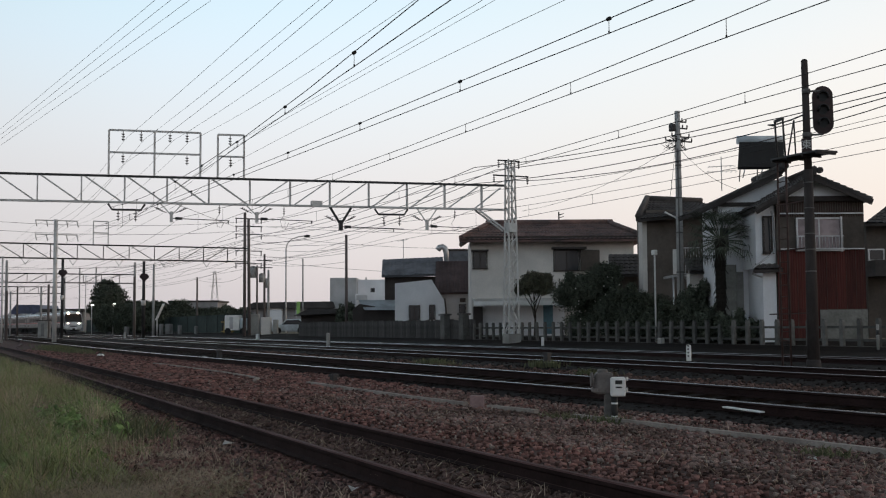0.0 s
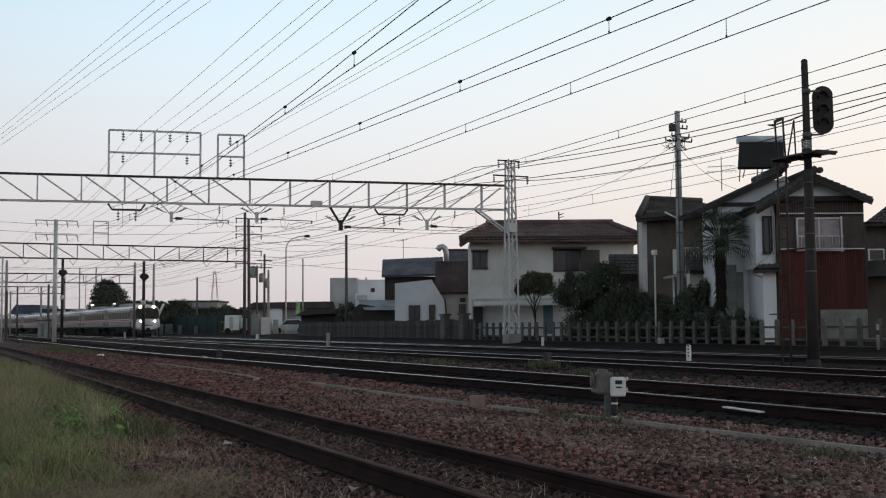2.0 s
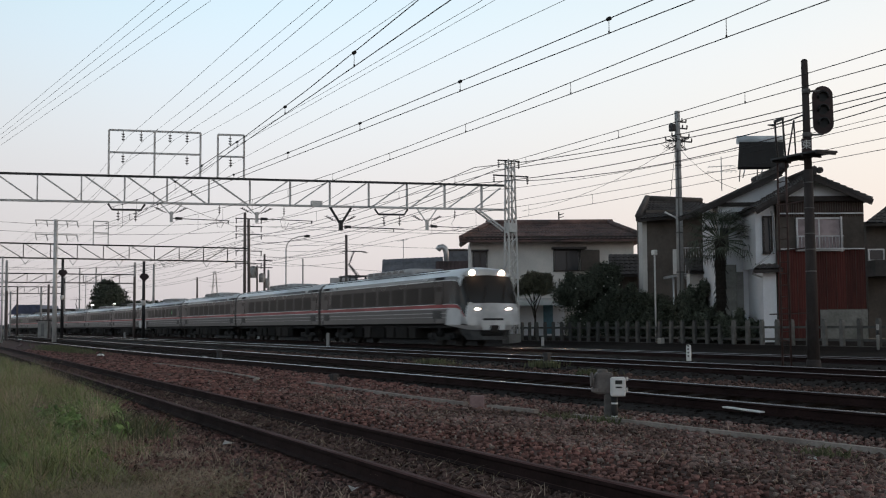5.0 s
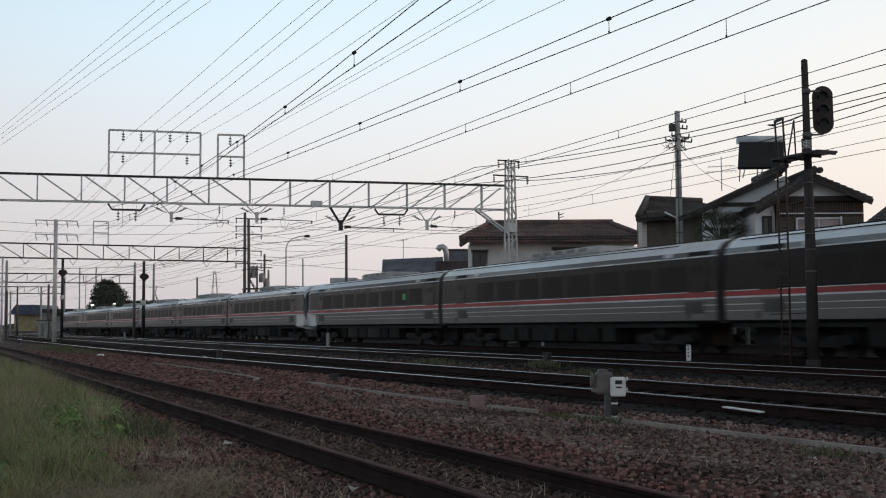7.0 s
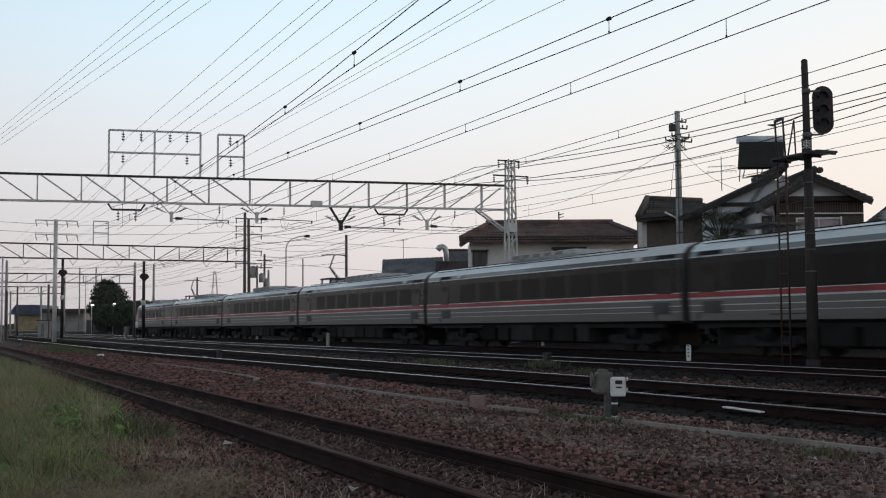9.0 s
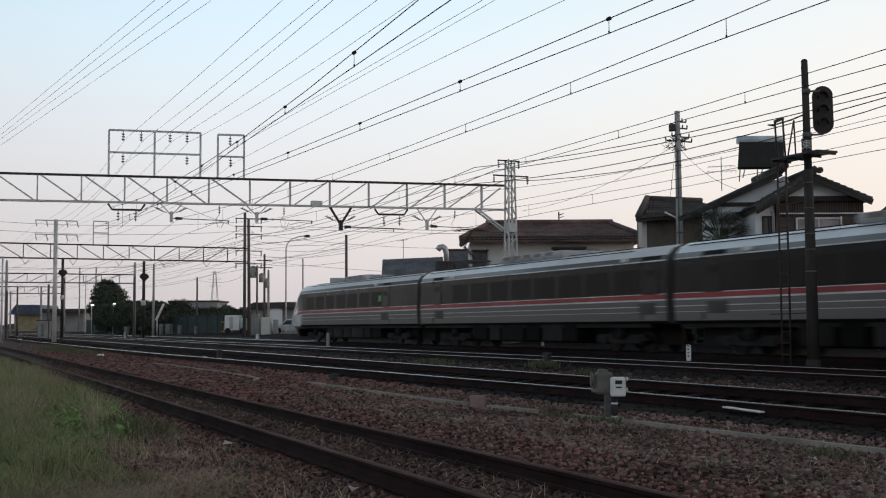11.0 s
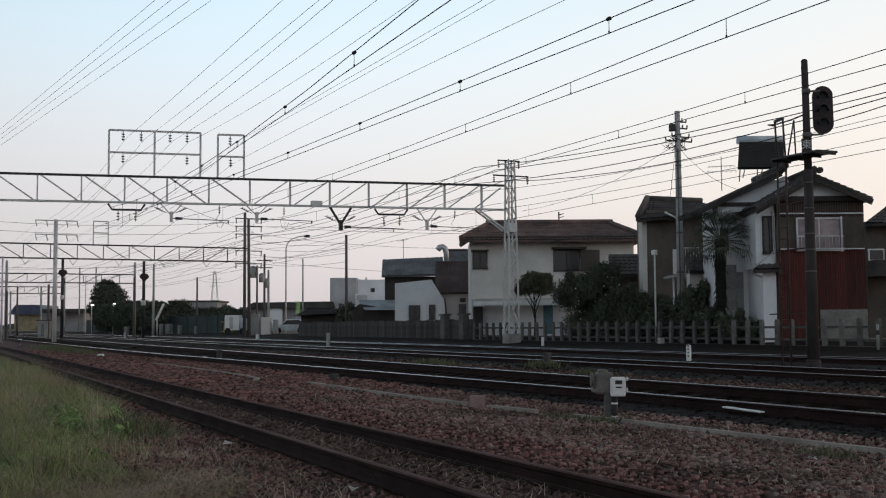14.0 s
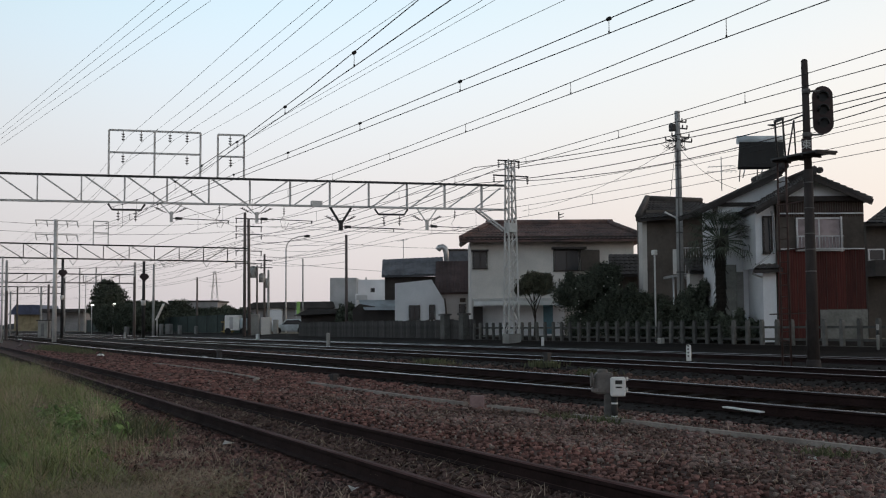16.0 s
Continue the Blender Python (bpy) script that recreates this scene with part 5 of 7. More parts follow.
# the brown-grey house left of the white one
D = 60.0
h = House("house", 11.88, D, "dark brown plastered house with a tiled hip roof")
a, b = 10.86, 14.73
zt = 7.04
h.wall(a, b, D, D + 3, 0.2, zt, M_BROWNHOUSE)
h.wall(10.62, a - 0.004, D - 0.02, D + 1.2, 0.2, 6.75, M_PLASTER, "corner_pillar")
e0, e1 = (10.25, 6.45), (b + 0.9, 6.91)
zr = 7.80
h.tiles((e0[0], D - 0.9, e0[1]), (e1[0], D - 0.9, e1[1]), (14.74, D + 4, zr), (11.36, D + 2.5, zr), M_TILEGREY)
h.tiles((e0[0] + 0.6, D + 1.6, e0[1]), (e0[0], D - 0.9, e0[1]), (11.36, D + 2.5, zr), (11.56, D + 3.4, zr), M_TILEGREY)
h.ridge((11.36, D + 2.6, zr), (14.74, D + 4, zr), M_TILEGREY)
h.ridge((e0[0], D - 0.9, e0[1]), (11.36, D + 2.5, zr), M_TILEGREY, 0.16)
h.pipe([(11.67, 59.1, 6.85), (12.37, 59.1, 6.48)], 0.05, M_WHITEPAINT, "gutter")
# white balcony on posts
bal = House("balcony", 12.08, 56.0, "white balcony with panel and rail on thin posts", "balcony")
bm = B()
box(bm, 11.21, 11.63, 55.0, 55.05, 3.40, 4.61)
bal.add("panel", bm, M_WHITEPAINT)
bm = B()
box(bm, 11.21, 14.19, 55.0, 57.5, 3.25, 3.37)
bal.add("deck", bm, M_ALU)
bm = B()
for z in (4.68, 3.42):
    bar(bm, (11.63, 55.05, z), (13.63, 55.05, z), 0.05)
for k in range(15):
    u = 11.69 + k * 0.135
    rod(bm, (u, 55.05, 3.42), (u, 55.05, 4.68), 0.012, 5)
bal.add("railing", bm, M_ALU)
for u in (11.24, 11.57):
    bm = B()
    rod(bm, (u, 55.1, 0.2), (u, 55.1, 3.37), 0.05, 8)
    bal.add("post", bm, M_ALU)
bm = B()
box(bm, 12.48, 14.71, 57.4, 58.2, 3.68, 4.37)
bal.add("awning", bm, M_DARKWOOD)

# the wide grey house with a hip roof
D = 73.0
h = House("house", 6.97, D, "wide two-storey grey house with brown tiled hip roof")
a, b = 1.82, 12.34
zt = 6.65
h.wall(a, b, D, D + 9, 0.2, zt, M_PLASTER)
e0, e1, ze = 1.14, 13.03, 6.39
r0, r1, zr = 3.26, 11.38, 7.85
h.tiles((e0, D - 1.0, ze), (e1, D - 1.0, ze), (r1, D + 4.5, zr), (r0, D + 4.5, zr), M_TILE)
h.tiles((e0, D + 4, ze), (e0, D - 1.0, ze), (r0, D + 4.5, zr), (r0, D + 4.6, zr), M_TILE)
h.tiles((e1, D - 1.0, ze), (e1, D + 10, ze), (r1, D + 4.6, zr), (r1, D + 4.5, zr), M_TILE)
h.ridge((r0 - 0.2, D + 4.5, zr), (r1 + 0.2, D + 4.5, zr), M_TILE, 0.16)
h.ridge((e0, D - 1.0, ze), (r0, D + 4.5, zr), M_TILE, 0.15)
h.ridge((e1, D - 1.0, ze), (r1, D + 4.5, zr), M_TILE, 0.15)
for u in (r0 - 0.2, r1 + 0.2):
    bm = B()
    prism(bm, [(u - 0.16, zr), (u + 0.16, zr), (u + 0.1, zr + 0.34), (u - 0.1, zr + 0.34)], "y", D + 4.35, D + 4.65)
    h.add("ridge_end_tile", bm, M_TILE)
bm = B()
box(bm, a - 0.5, b + 0.5, D - 0.6, D, zt - 0.12, zt + 0.02)
h.add("soffit", bm, M_DARKWOOD)
h.window(1.97, 2.81, D, 4.70, 5.69, None, 1)
bm = B()
box(bm, 1.83, 2.93, D - 0.5, D, 5.73, 5.84)
h.add("window_hood", bm, M_DARKWOOD)
h.window(7.20, 8.77, D, 4.52, 5.76, None, 1)
bm = B()
box(bm, 7.02, 9.22, D - 0.6, D, 5.83, 5.98)
h.add("window_hood", bm, M_DARKWOOD)
bm = B()
box(bm, 8.88, 10.09, D - 0.35, D, 4.43, 5.79, 0.02)
h.add("shutter_box", bm, M_BROWNWALL)
# sheet canopy over the ground floor; white paint stands for the sky it reflects
bm = B()
ca, cb = 1.91, 7.80
z0, z1 = 2.27, 2.70
rows = []
for k in range(67):
    u = ca + (cb - ca) * k / 66
    rows.append([(u, 70.5, z0 + 0.012 * (k % 2)), (u, 72.98, z1 + 0.012 * (k % 2))])
sheet(bm, rows)
bmesh.ops.solidify(bm, geom=bm.faces[:], thickness=0.05)
h.add("canopy", bm, M_WHITEPAINT, None, "pale corrugated sheet canopy")
h.wall(ca, cb, 70.42, 70.49, z0 - 0.06, z0 + 0.20, M_WHITEPAINT, "canopy_fascia")
h.wall(2.52, 7.73, 72.2, 72.9, 0.2, z0 + 0.2, M_WHITEWALL, "porch_wall")
h.wall(6.37, 6.98, 72.14, 72.19, 0.4, z0 - 0.02, M_TEAL, "shutter")
h.wall(1.91, 2.49, 71.6, 72.9, 0.2, z0 - 0.1, M_DARKWOOD, "porch_side")
ae = House("television_aerial", 8.25, 80.0, "stub aerial mast behind a roof ridge", "aerial", 8.20)
bm = B()
rod(bm, (ae.o.x, 80, ae.o.z - 1), (ae.o.x, 80, 9.00), 0.05, 6)
for z in (8.56, 8.76):
    rod(bm, (ae.o.x, 80, z), (ae.o.x + 0.35, 80, z + 0.1), 0.03, 6)
ae.add("mast", bm, M_DARKWOOD)
# low tiled roof between the wide house and the brown one
h = House("outbuilding", 10.75, 66.0, "low outbuilding with grey tiled roof beside the houses", "outbuilding")
h.wall(9.92, 12.07, 66.0, 70, 0.2, 3.95, M_BROWNWALL)
h.tiles((9.55, 65.2, 3.82), (12.02, 65.2, 3.82), (12.33, 68.2, 5.18), (10.01, 68.2, 5.18), M_TILEGREY, 0.3, 6)

# white annexe with a monopitch top, and the brown roofed link
D = 84.0
h = House("house", -1.79, D, "low white house with sloping parapet and two windows")
bm = B()
prism(bm, [(-3.60, 0.2), (0.13, 0.2), (0.14, 2.72), (-0.86, 4.40), (-3.59, 4.13)], "y", D, D + 6)
h.add("wall", bm, M_WHITEWALL)
h.window(-2.51, -1.79, D, 1.43, 2.44, None, 1)
h.window(-1.00, -0.66, D, 1.51, 2.47, None, 0)
h.pipe([(0.10, 83.8, 3.00), (0.18, 83.8, 2.29), (0.25, 83.8, 0.3)], 0.06, M_DARKWOOD)
D = 86.0
h = House("house", 0.87, D, "brown house with steep red-brown ribbed roof")
h.wall(-0.85, 2.20, D, D + 5, 0.2, 3.40, M_DULLWHITE)
h.tiles((-0.61, 85.2, 3.38), (2.19, 85.2, 3.46), (2.28, 88, 5.97), (-0.58, 88, 5.97), M_PURPLEROOF, 0.28, 1)
h.window(1.24, 1.67, 85.98, 1.59, 2.54, None, 0)
h.wall(1.26, 1.69, 85.9, 85.99, 2.75, 3.05, M_DARKWOOD, "vent")
# steel ventilation elbow on the roof behind
ve = House("roof_ventilator", 0.27, 92.0, "round bent metal ventilation duct on a roof", "ventilator", 0.2)
bm = B()
rod(bm, (ve.o.x, 92, 0.2), (ve.o.x, 92, 5.87), 0.2, 10)
tube(bm, [(ve.o.x, 92, 5.87), (ve.o.x, 92, 6.89), (ve.o.x - 0.1, 92, 7.26), (ve.o.x - 0.3, 92, 7.40), (ve.o.x - 0.55, 92, 7.35), (ve.o.x - 0.7, 92, 7.12)], 0.24, 12)
ve.add("duct", bm, M_ALU)
# dark boarded house with a blue-grey roof
D = 95.0
h = House("house", -2.11, D, "dark boarded house with a blue-grey metal roof")
h.wall(-4.91, 0.0, D, D + 8, 0.2, 5.10, M_DARKWOOD)
h.tiles((-5.14, 94.2, 5.12), (0.08, 94.2, 5.21), (-0.01, 98, 6.91), (-5.26, 98, 6.71), M_SLATE, 0.35, 1)
h.wall(0.28, 2.50, 96, 102, 0.2, 7.3, M_SLATE, "rear_wall")
h.wall(0.2, 2.6, 95.9, 102.1, 7.304, 7.48, M_DARKWOOD, "rear_parapet")
ae = House("television_aerial", -3.44, 98.0, "tall television aerial above a dark roof", "aerial", 6.81)
bm = B()
rod(bm, (ae.o.x, 98, ae.o.z - 0.3), (ae.o.x, 98, 8.48), 0.03, 6)
rod(bm, (ae.o.x - 0.5, 98, 8.33), (ae.o.x + 0.4, 98, 8.48), 0.025, 6)
ae.add("mast", bm, M_ALU)
# shed with a pale blue sheet roof
D = 90.0
h = House("shed", -5.61, D, "small dark shed with pale blue sheet roof", "shed")
bm = B()
prism(bm, [(-7.22, 0.2), (-3.81, 0.2), (-3.81, 2.24), (-6.68, 2.75), (-7.22, 2.31)], "y", D, D + 5)
h.add("wall", bm, M_DARKWOOD)
bm = B()
sheet(bm, [[(-6.22, 89.2, 2.25), (-3.68, 89.2, 2.23)], [(-6.92, 92, 3.11), (-3.80, 92, 3.09)]])
bmesh.ops.solidify(bm, geom=bm.faces[:], thickness=0.08)
h.add("roof", bm, M_BLUEMETAL)
# white block building far behind
D = 150.0
h = House("office_building", -11.59, D, "pale white block building behind the houses", "building")
h.wall(-15.03, -11.51, D, D + 10, 0.2, 7.41, M_DULLWHITE)
h.wall(-11.3, -9.9, D - 2.9, D - 2.05, 4.2, 4.35, M_WHITEPAINT, "balcony_slab")
h.wall(-11.3, -9.9, D - 2.95, D - 2.88, 4.36, 5.0, M_DULLWHITE, "balcony_front")
h.wall(-11.50, -7.54, D - 2, D + 10, 0.2, 5.22, M_WHITEWALL, "wing")
h.wall(-11.50, -7.53, D + 2, D + 10, 5.22, 7.23, M_WHITEWALL, "upper_wall")
h.window(-9.71, -9.26, D + 2, 5.64, 6.02, None, 0)
# dark neighbour at the edge of the place
D = 52.0
h = House("house", 20.97, D, "dark house with slate grey roof at the end of the row")
h.wall(19.54, 22.25, D, D + 5, 0.2, 5.64, M_BROWNWALL)
h.tiles((19.15, 51.2, 5.47), (22.26, 51.2, 5.47), (24.18, 55.5, 7.18), (22.56, 55.5, 7.18), M_TILEGREY)
h.wall(19.44, 22.19, 50.8, 51.98, 3.07, 3.80, M_TILEGREY, "awning")
h.window(19.63, 20.26, 51.98, 3.87, 4.31, M_WINDOW, 0, M_ALU)

# ---- further left: sheds, vehicles and equipment beyond the line ----
h = House("workshop", -22.08, 150.0, "long low workshop with a dark roof", "building")
h.wall(-25.82, -14.59, 150, 160, 0.2, 3.49, M_FARWALL)
bm = B()
prism(bm, [(-26.12, 3.41), (-14.29, 3.41), (-14.59, 4.27), (-25.08, 4.19)], "y", 149, 161)
h.add("roof", bm, M_TILEGREY)
h.wall(-22.91, -21.27, 149.3, 149.9, 0.5, 3.41, M_WHITEWALL, "panel")
h = House("shed", -11.78, 105.0, "low dark wooden shed with overhanging roof", "shed")
h.wall(-13.20, -9.79, 105, 110, 0.2, 2.08, M_DARKWOOD)
bm = B()
prism(bm, [(-13.72, 1.99), (-9.69, 2.17), (-9.79, 2.59), (-12.41, 2.61)], "y", 104, 111)
h.add("roof", bm, M_TILEGREY)
# parked car
car = House("parked_car", -15.95, 118.0, "silver parked car beside the sheds", "car", 0.3)
c0 = car.o.x
bm = B()
prism(bm, [(c0 - 1.8, 0.55), (c0 - 1.75, 1.05), (c0 - 0.9, 1.2), (c0 - 0.3, 1.75), (c0 + 1.1, 1.78), (c0 + 1.75, 1.2), (c0 + 1.85, 0.6)], "y", 117.2, 118.8)
car.add("body", bm, M_BLUEMETAL)
for u in (c0 - 1.7, c0 + 1.72):
    bm = B()
    box(bm, u - 0.06, u + 0.06, 117.15, 117.5, 0.85, 1.05, 0.03)
    car.add("lamp", bm, M_WHITEPAINT)
bm = B()
prism(bm, [(c0 - 0.75, 1.2), (c0 - 0.25, 1.66), (c0 + 1.0, 1.68), (c0 + 1.5, 1.22)], "y", 117.17, 117.21)
car.add("side_window", bm, M_WINDOW)
for u in (c0 - 1.15, c0 + 1.15):
    bm = B()
    rod(bm, (u, 117.15, 0.6), (u, 117.4, 0.6), 0.32, 14)
    car.add("wheel", bm, M_RUBBER)
# white truck cab and box, equipment cabinets
tr = House("white_truck", -23.69, 128.0, "white box truck parked behind the line", "truck", 0.3)
bm = B()
box(bm, -24.55, -22.95, 127, 129.2, 0.6, 2.3, 0.06)
tr.add("cargo_box", bm, M_WHITEPAINT)
bm = B()
box(bm, -22.9, -22.05, 127, 129.2, 0.6, 1.95, 0.15)
tr.add("cab", bm, M_BLUEMETAL)
bm = B()
box(bm, -24.0, -23.6, 126.97, 126.998, 0.75, 2.1)
tr.add("side_door", bm, M_DULLWHITE)
for u in (-24.2, -22.5):
    bm = B()
    rod(bm, (u, 126.95, 0.55), (u, 127.3, 0.55), 0.33, 14)
    tr.add("wheel", bm, M_RUBBER)
for u0, u1, z1, mt, lab in ((-19.79, -18.86, 2.30, M_CONCRETE, "round-cornered grey equipment cabinet beside the tracks"), (-18.63, -17.65, 1.95, M_PLASTER, "grey metal relay cabinet beside the tracks"),
                            (-17.41, -16.95, 1.71, M_CONCRETE, "small grey equipment cabinet beside the tracks")):
    cb_ = House("equipment_cabinet", (u0 + u1) / 2, 116.0, lab, "cabinet", 0.0)
    bm = B()
    box(bm, u0, u1, 115.6, 116.4, 0.05, z1, 0.06)
    cb_.add("body", bm, mt)
    bm = B()
    box(bm, u0 + 0.08, u1 - 0.08, 115.57, 115.6, 0.25, z1 - 0.12, 0.0)
    cb_.add("door", bm, mt)
# green advertising banner
ban = House("banner", -15.38, 120.0, "green and white upright roadside banner", "banner", 0.3)
bm = B()
box(bm, -15.56, -15.20, 119.98, 120.02, 2.31, 3.63)
ban.add("cloth", bm, material("banner_green", (0.32, 0.55, 0.16), 0.7, vary=0.2, grain=3))
bm = B()
rod(bm, (-15.62, 120, 0.3), (-15.62, 120, 3.69), 0.03, 6)
ban.add("pole", bm, M_ALU)
# blue-roofed house and low grey buildings far down the line
h = House("house", -125.06, 340.0, "distant house with a dark blue roof")
h.wall(-128.92, -120.43, 340, 352, 0.2, 5.33, material("ochre_wall", (0.33, 0.27, 0.17), 0.9))
bm = B()
prism(bm, [(-130.12, 5.19), (-119.28, 5.11), (-120.69, 8.00), (-127.80, 8.05)], "y", 338, 354)
h.add("roof", bm, material("blue_roof", (0.07, 0.08, 0.14), 0.5))
h = House("warehouse", -87.58, 260.0, "long low grey warehouse in the distance", "building")
h.wall(-92.11, -82.63, 260, 275, 0.2, 4.64, M_FARWALL)
h.wall(-91.83, -81.78, 257, 277, 4.61, 5.38, M_TILEGREY, "roof")
h = House("site_hut", -49.58, 140.0, "pale white site hut near the tracks", "hut")
h.wall(-50.14, -48.95, 140, 141.3, -0.25, 1.9, M_CONCRETE)
h.wall(-50.3, -48.8, 139.85, 141.45, 1.91, 2.02, M_TILEGREY, "roof")
h.wall(-49.75, -49.35, 139.95, 139.99, 0.0, 1.6, M_CABINET, "door")
h = House("apartment_building", -73.29, 330.0, "distant flat-roofed building above the trees", "building")
h.wall(-79.86, -65.86, 330, 345, 0.2, 8.3, M_FARWALL)
h.wall(-80.3, -65.4, 329.6, 345.4, 8.304, 8.8, M_TILEGREY, "roof")
for k in range(6):
    h.window(-78.5 + k * 2.1, -77.2 + k * 2.1, 330, 5.2, 6.6, None, 0)
# far electricity pylon
py_ = House("pylon", -141.52, 700.0, "faint steel electricity pylon on the skyline", "pylon", 0.0)
bm = B()
zp = 35.75
for s in (-1, 1):
    for r in (-1, 1):
        bar(bm, (py_.o.x + s * 3.2, 700 + r * 3, 0.3), (py_.o.x + s * 0.5, 700 + r * 0.4, zp), 0.28)
for k in range(9):
    f0, f1 = k / 9, (k + 1) / 9
    w0, w1 = 3.2 - 2.7 * f0, 3.2 - 2.7 * f1
    s = 1 if k % 2 else -1
    bar(bm, (py_.o.x + s * w0, 698, zp * f0 + 0.3), (py_.o.x - s * w1, 698, zp * f1), 0.2)
py_.add("tower", bm, M_GALV)
for f, w in ((0.98, 3.0), (0.86, 4.0), (0.74, 3.6)):
    bm = B()
    bar(bm, (py_.o.x - w, 700, zp * f), (py_.o.x + w, 700, zp * f), 0.3)
    py_.add("cross_arm", bm, M_GALV)

# ---- ballast, grass and trees ----
rng = np.random.default_rng(7)
CUBE = np.array([(-1, -1, -1), (1, -1, -1), (1, 1, -1), (-1, 1, -1), (-1, -1, 1), (1, -1, 1), (1, 1, 1), (-1, 1, 1)], float)
CUBEF = np.array([(3, 2, 1, 0), (4, 5, 6, 7), (0, 1, 5, 4), (1, 2, 6, 5), (2, 3, 7, 6), (3, 0, 4, 7)])


def fast_mesh(name, verts, quads, mat_):
    """A mesh of four-sided faces from arrays."""
    me = bpy.data.meshes.new(name)
    me.vertices.add(len(verts))
    me.vertices.foreach_set("co", verts.ravel())
    me.loops.add(quads.size)
    me.loops.foreach_set("vertex_index", quads.ravel().astype(np.int32))
    me.polygons.add(len(quads))
    me.polygons.foreach_set("loop_start", np.arange(0, quads.size, 4, dtype=np.int32))
    me.polygons.foreach_set("loop_total", np.full(len(quads), 4, dtype=np.int32))
    me.materials.append(mat_)
    me.update(calc_edges=True)
    me.validate()
    return me


def stones(name, x, y, z, size, mat_, label):
    """Broken stones: jittered blocks, tilted every way."""
    n = len(x)
    s = size[:, None, None] * rng.uniform(0.55, 1.25, (n, 1, 3)) * np.array([1, 1, 0.7])
    v = (CUBE[None] * rng.uniform(0.45, 1.0, (n, 8, 3))) * s
    a, b = rng.uniform(0, 6.28, n), rng.uniform(-0.7, 0.7, n)
    ca, sa, cb, sb = np.cos(a), np.sin(a), np.cos(b), np.sin(b)
    vx = v[..., 0] * ca[:, None] - v[..., 1] * sa[:, None]
    vy = v[..., 0] * sa[:, None] + v[..., 1] * ca[:, None]
    vz = v[..., 2]
    v = np.stack([vx * cb[:, None] + vz * sb[:, None], vy, -vx * sb[:, None] + vz * cb[:, None]], -1)
    v += np.stack([x, y, z], -1)[:, None, :]
    q = CUBEF[None] + (np.arange(n) * 8)[:, None, None]
    ob = new(name, fast_mesh(name, v.reshape(-1, 3), q.reshape(-1, 4), mat_))
    return tagged(ob, label, "gravel", kind="stuff")


def scatter(n, x0, x1, y0, y1, power=1.0):
    """Places over a strip, denser toward x1 where power is above 1."""
    f = rng.uniform(0, 1, n) ** power
    return x1 + (x0 - x1) * f, rng.uniform(y0, y1, n)


PY, PZ = np.array([p[0] for p in PROFILE]), np.array([p[1] for p in PROFILE])


def on_ground(y):
    return np.interp(y, PY, PZ)


M_STONERED = material("red_brown_ballast_stone", (0.198, 0.097, 0.084), 0.9, vary=0.3, grain=30, coarse=0.6, bump=0.3, second=(0.132, 0.085, 0.075), island=0.8, spec=0.15)
M_STONEGREY = material("grey_brown_ballast_stone", (0.24, 0.168, 0.152), 0.9, vary=0.3, grain=30, coarse=0.6, bump=0.3, second=(0.08, 0.054, 0.045), island=0.6, spec=0.15)
M_STONEDULL = material("dull_ballast_stone", (0.14, 0.088, 0.076), 0.9, vary=0.3, grain=30, coarse=0.6, bump=0.3, island=0.6, spec=0.15)
M_STONEPALE = material("pale_ballast_stone", (0.3, 0.24, 0.21), 0.85, vary=0.2, grain=30, bump=0.3, island=0.4)
x, y = scatter(34000, -62, -4.0, 4.52, 9.4, 2.2)
stones("ballast_stones", x, y, on_ground(y) + 0.012, 0.62 * rng.uniform(0.02, 0.055, len(x)) * np.clip(-x / 14, 0.9, 2.0), M_STONERED, "reddish brown broken ballast between the tracks")
x, y = scatter(13000, -30, -4.0, 5.5, 9.4, 1.6)
k = rng.uniform(0, 1, len(x)) < np.clip((x + 26) / 14, 0.12, 1)
stones("ballast_stones", x[k], y[k], on_ground(y[k]) + 0.02, 0.62 * rng.uniform(0.02, 0.055, k.sum()), M_STONEGREY, "grey brown broken ballast between the tracks")
x, y = scatter(2600, -50, -4.5, 4.6, 9.3, 1.7)
stones("ballast_stones", x, y, on_ground(y) + 0.035, rng.uniform(0.007, 0.022, len(x)), M_STONEPALE, "scattered pale stones on the ballast")
x, y = scatter(9000, -45, -4.0, 3.38, 4.32, 2.0)
stones("ballast_stones", x, y, on_ground(y) + 0.01, 0.7 * rng.uniform(0.018, 0.045, len(x)), M_STONEDULL, "dull grey ballast inside the siding track")
x, y = scatter(13000, -32, -3.6, 1.7, 3.22, 2.0)
stones("ballast_stones", x, y, on_ground(y) + 0.008, 0.7 * rng.uniform(0.014, 0.042, len(x)), M_STONERED, "brown ballast before the siding track")
x, y = scatter(9000, -70, -6.0, 9.2, 13.2, 1.8)
stones("ballast_stones", x, y, on_ground(y) - 0.01, rng.uniform(0.022, 0.045, len(x)), M_DARKBED, "dark oily ballast under the running track")
x, y = scatter(9000, -90, -12.0, 13.2, 22.0, 1.6)
stones("ballast_stones", x, y, on_ground(y) - 0.005, rng.uniform(0.025, 0.05, len(x)), M_DARKBED, "dark oily ballast under the running track")
x, y = scatter(2500, -60, -12.0, 13.3, 15.6, 1.6)
stones("ballast_stones", x, y, on_ground(y) + 0.02, rng.uniform(0.025, 0.05, len(x)), M_STONEDULL, "grey ballast heaped between two running tracks")


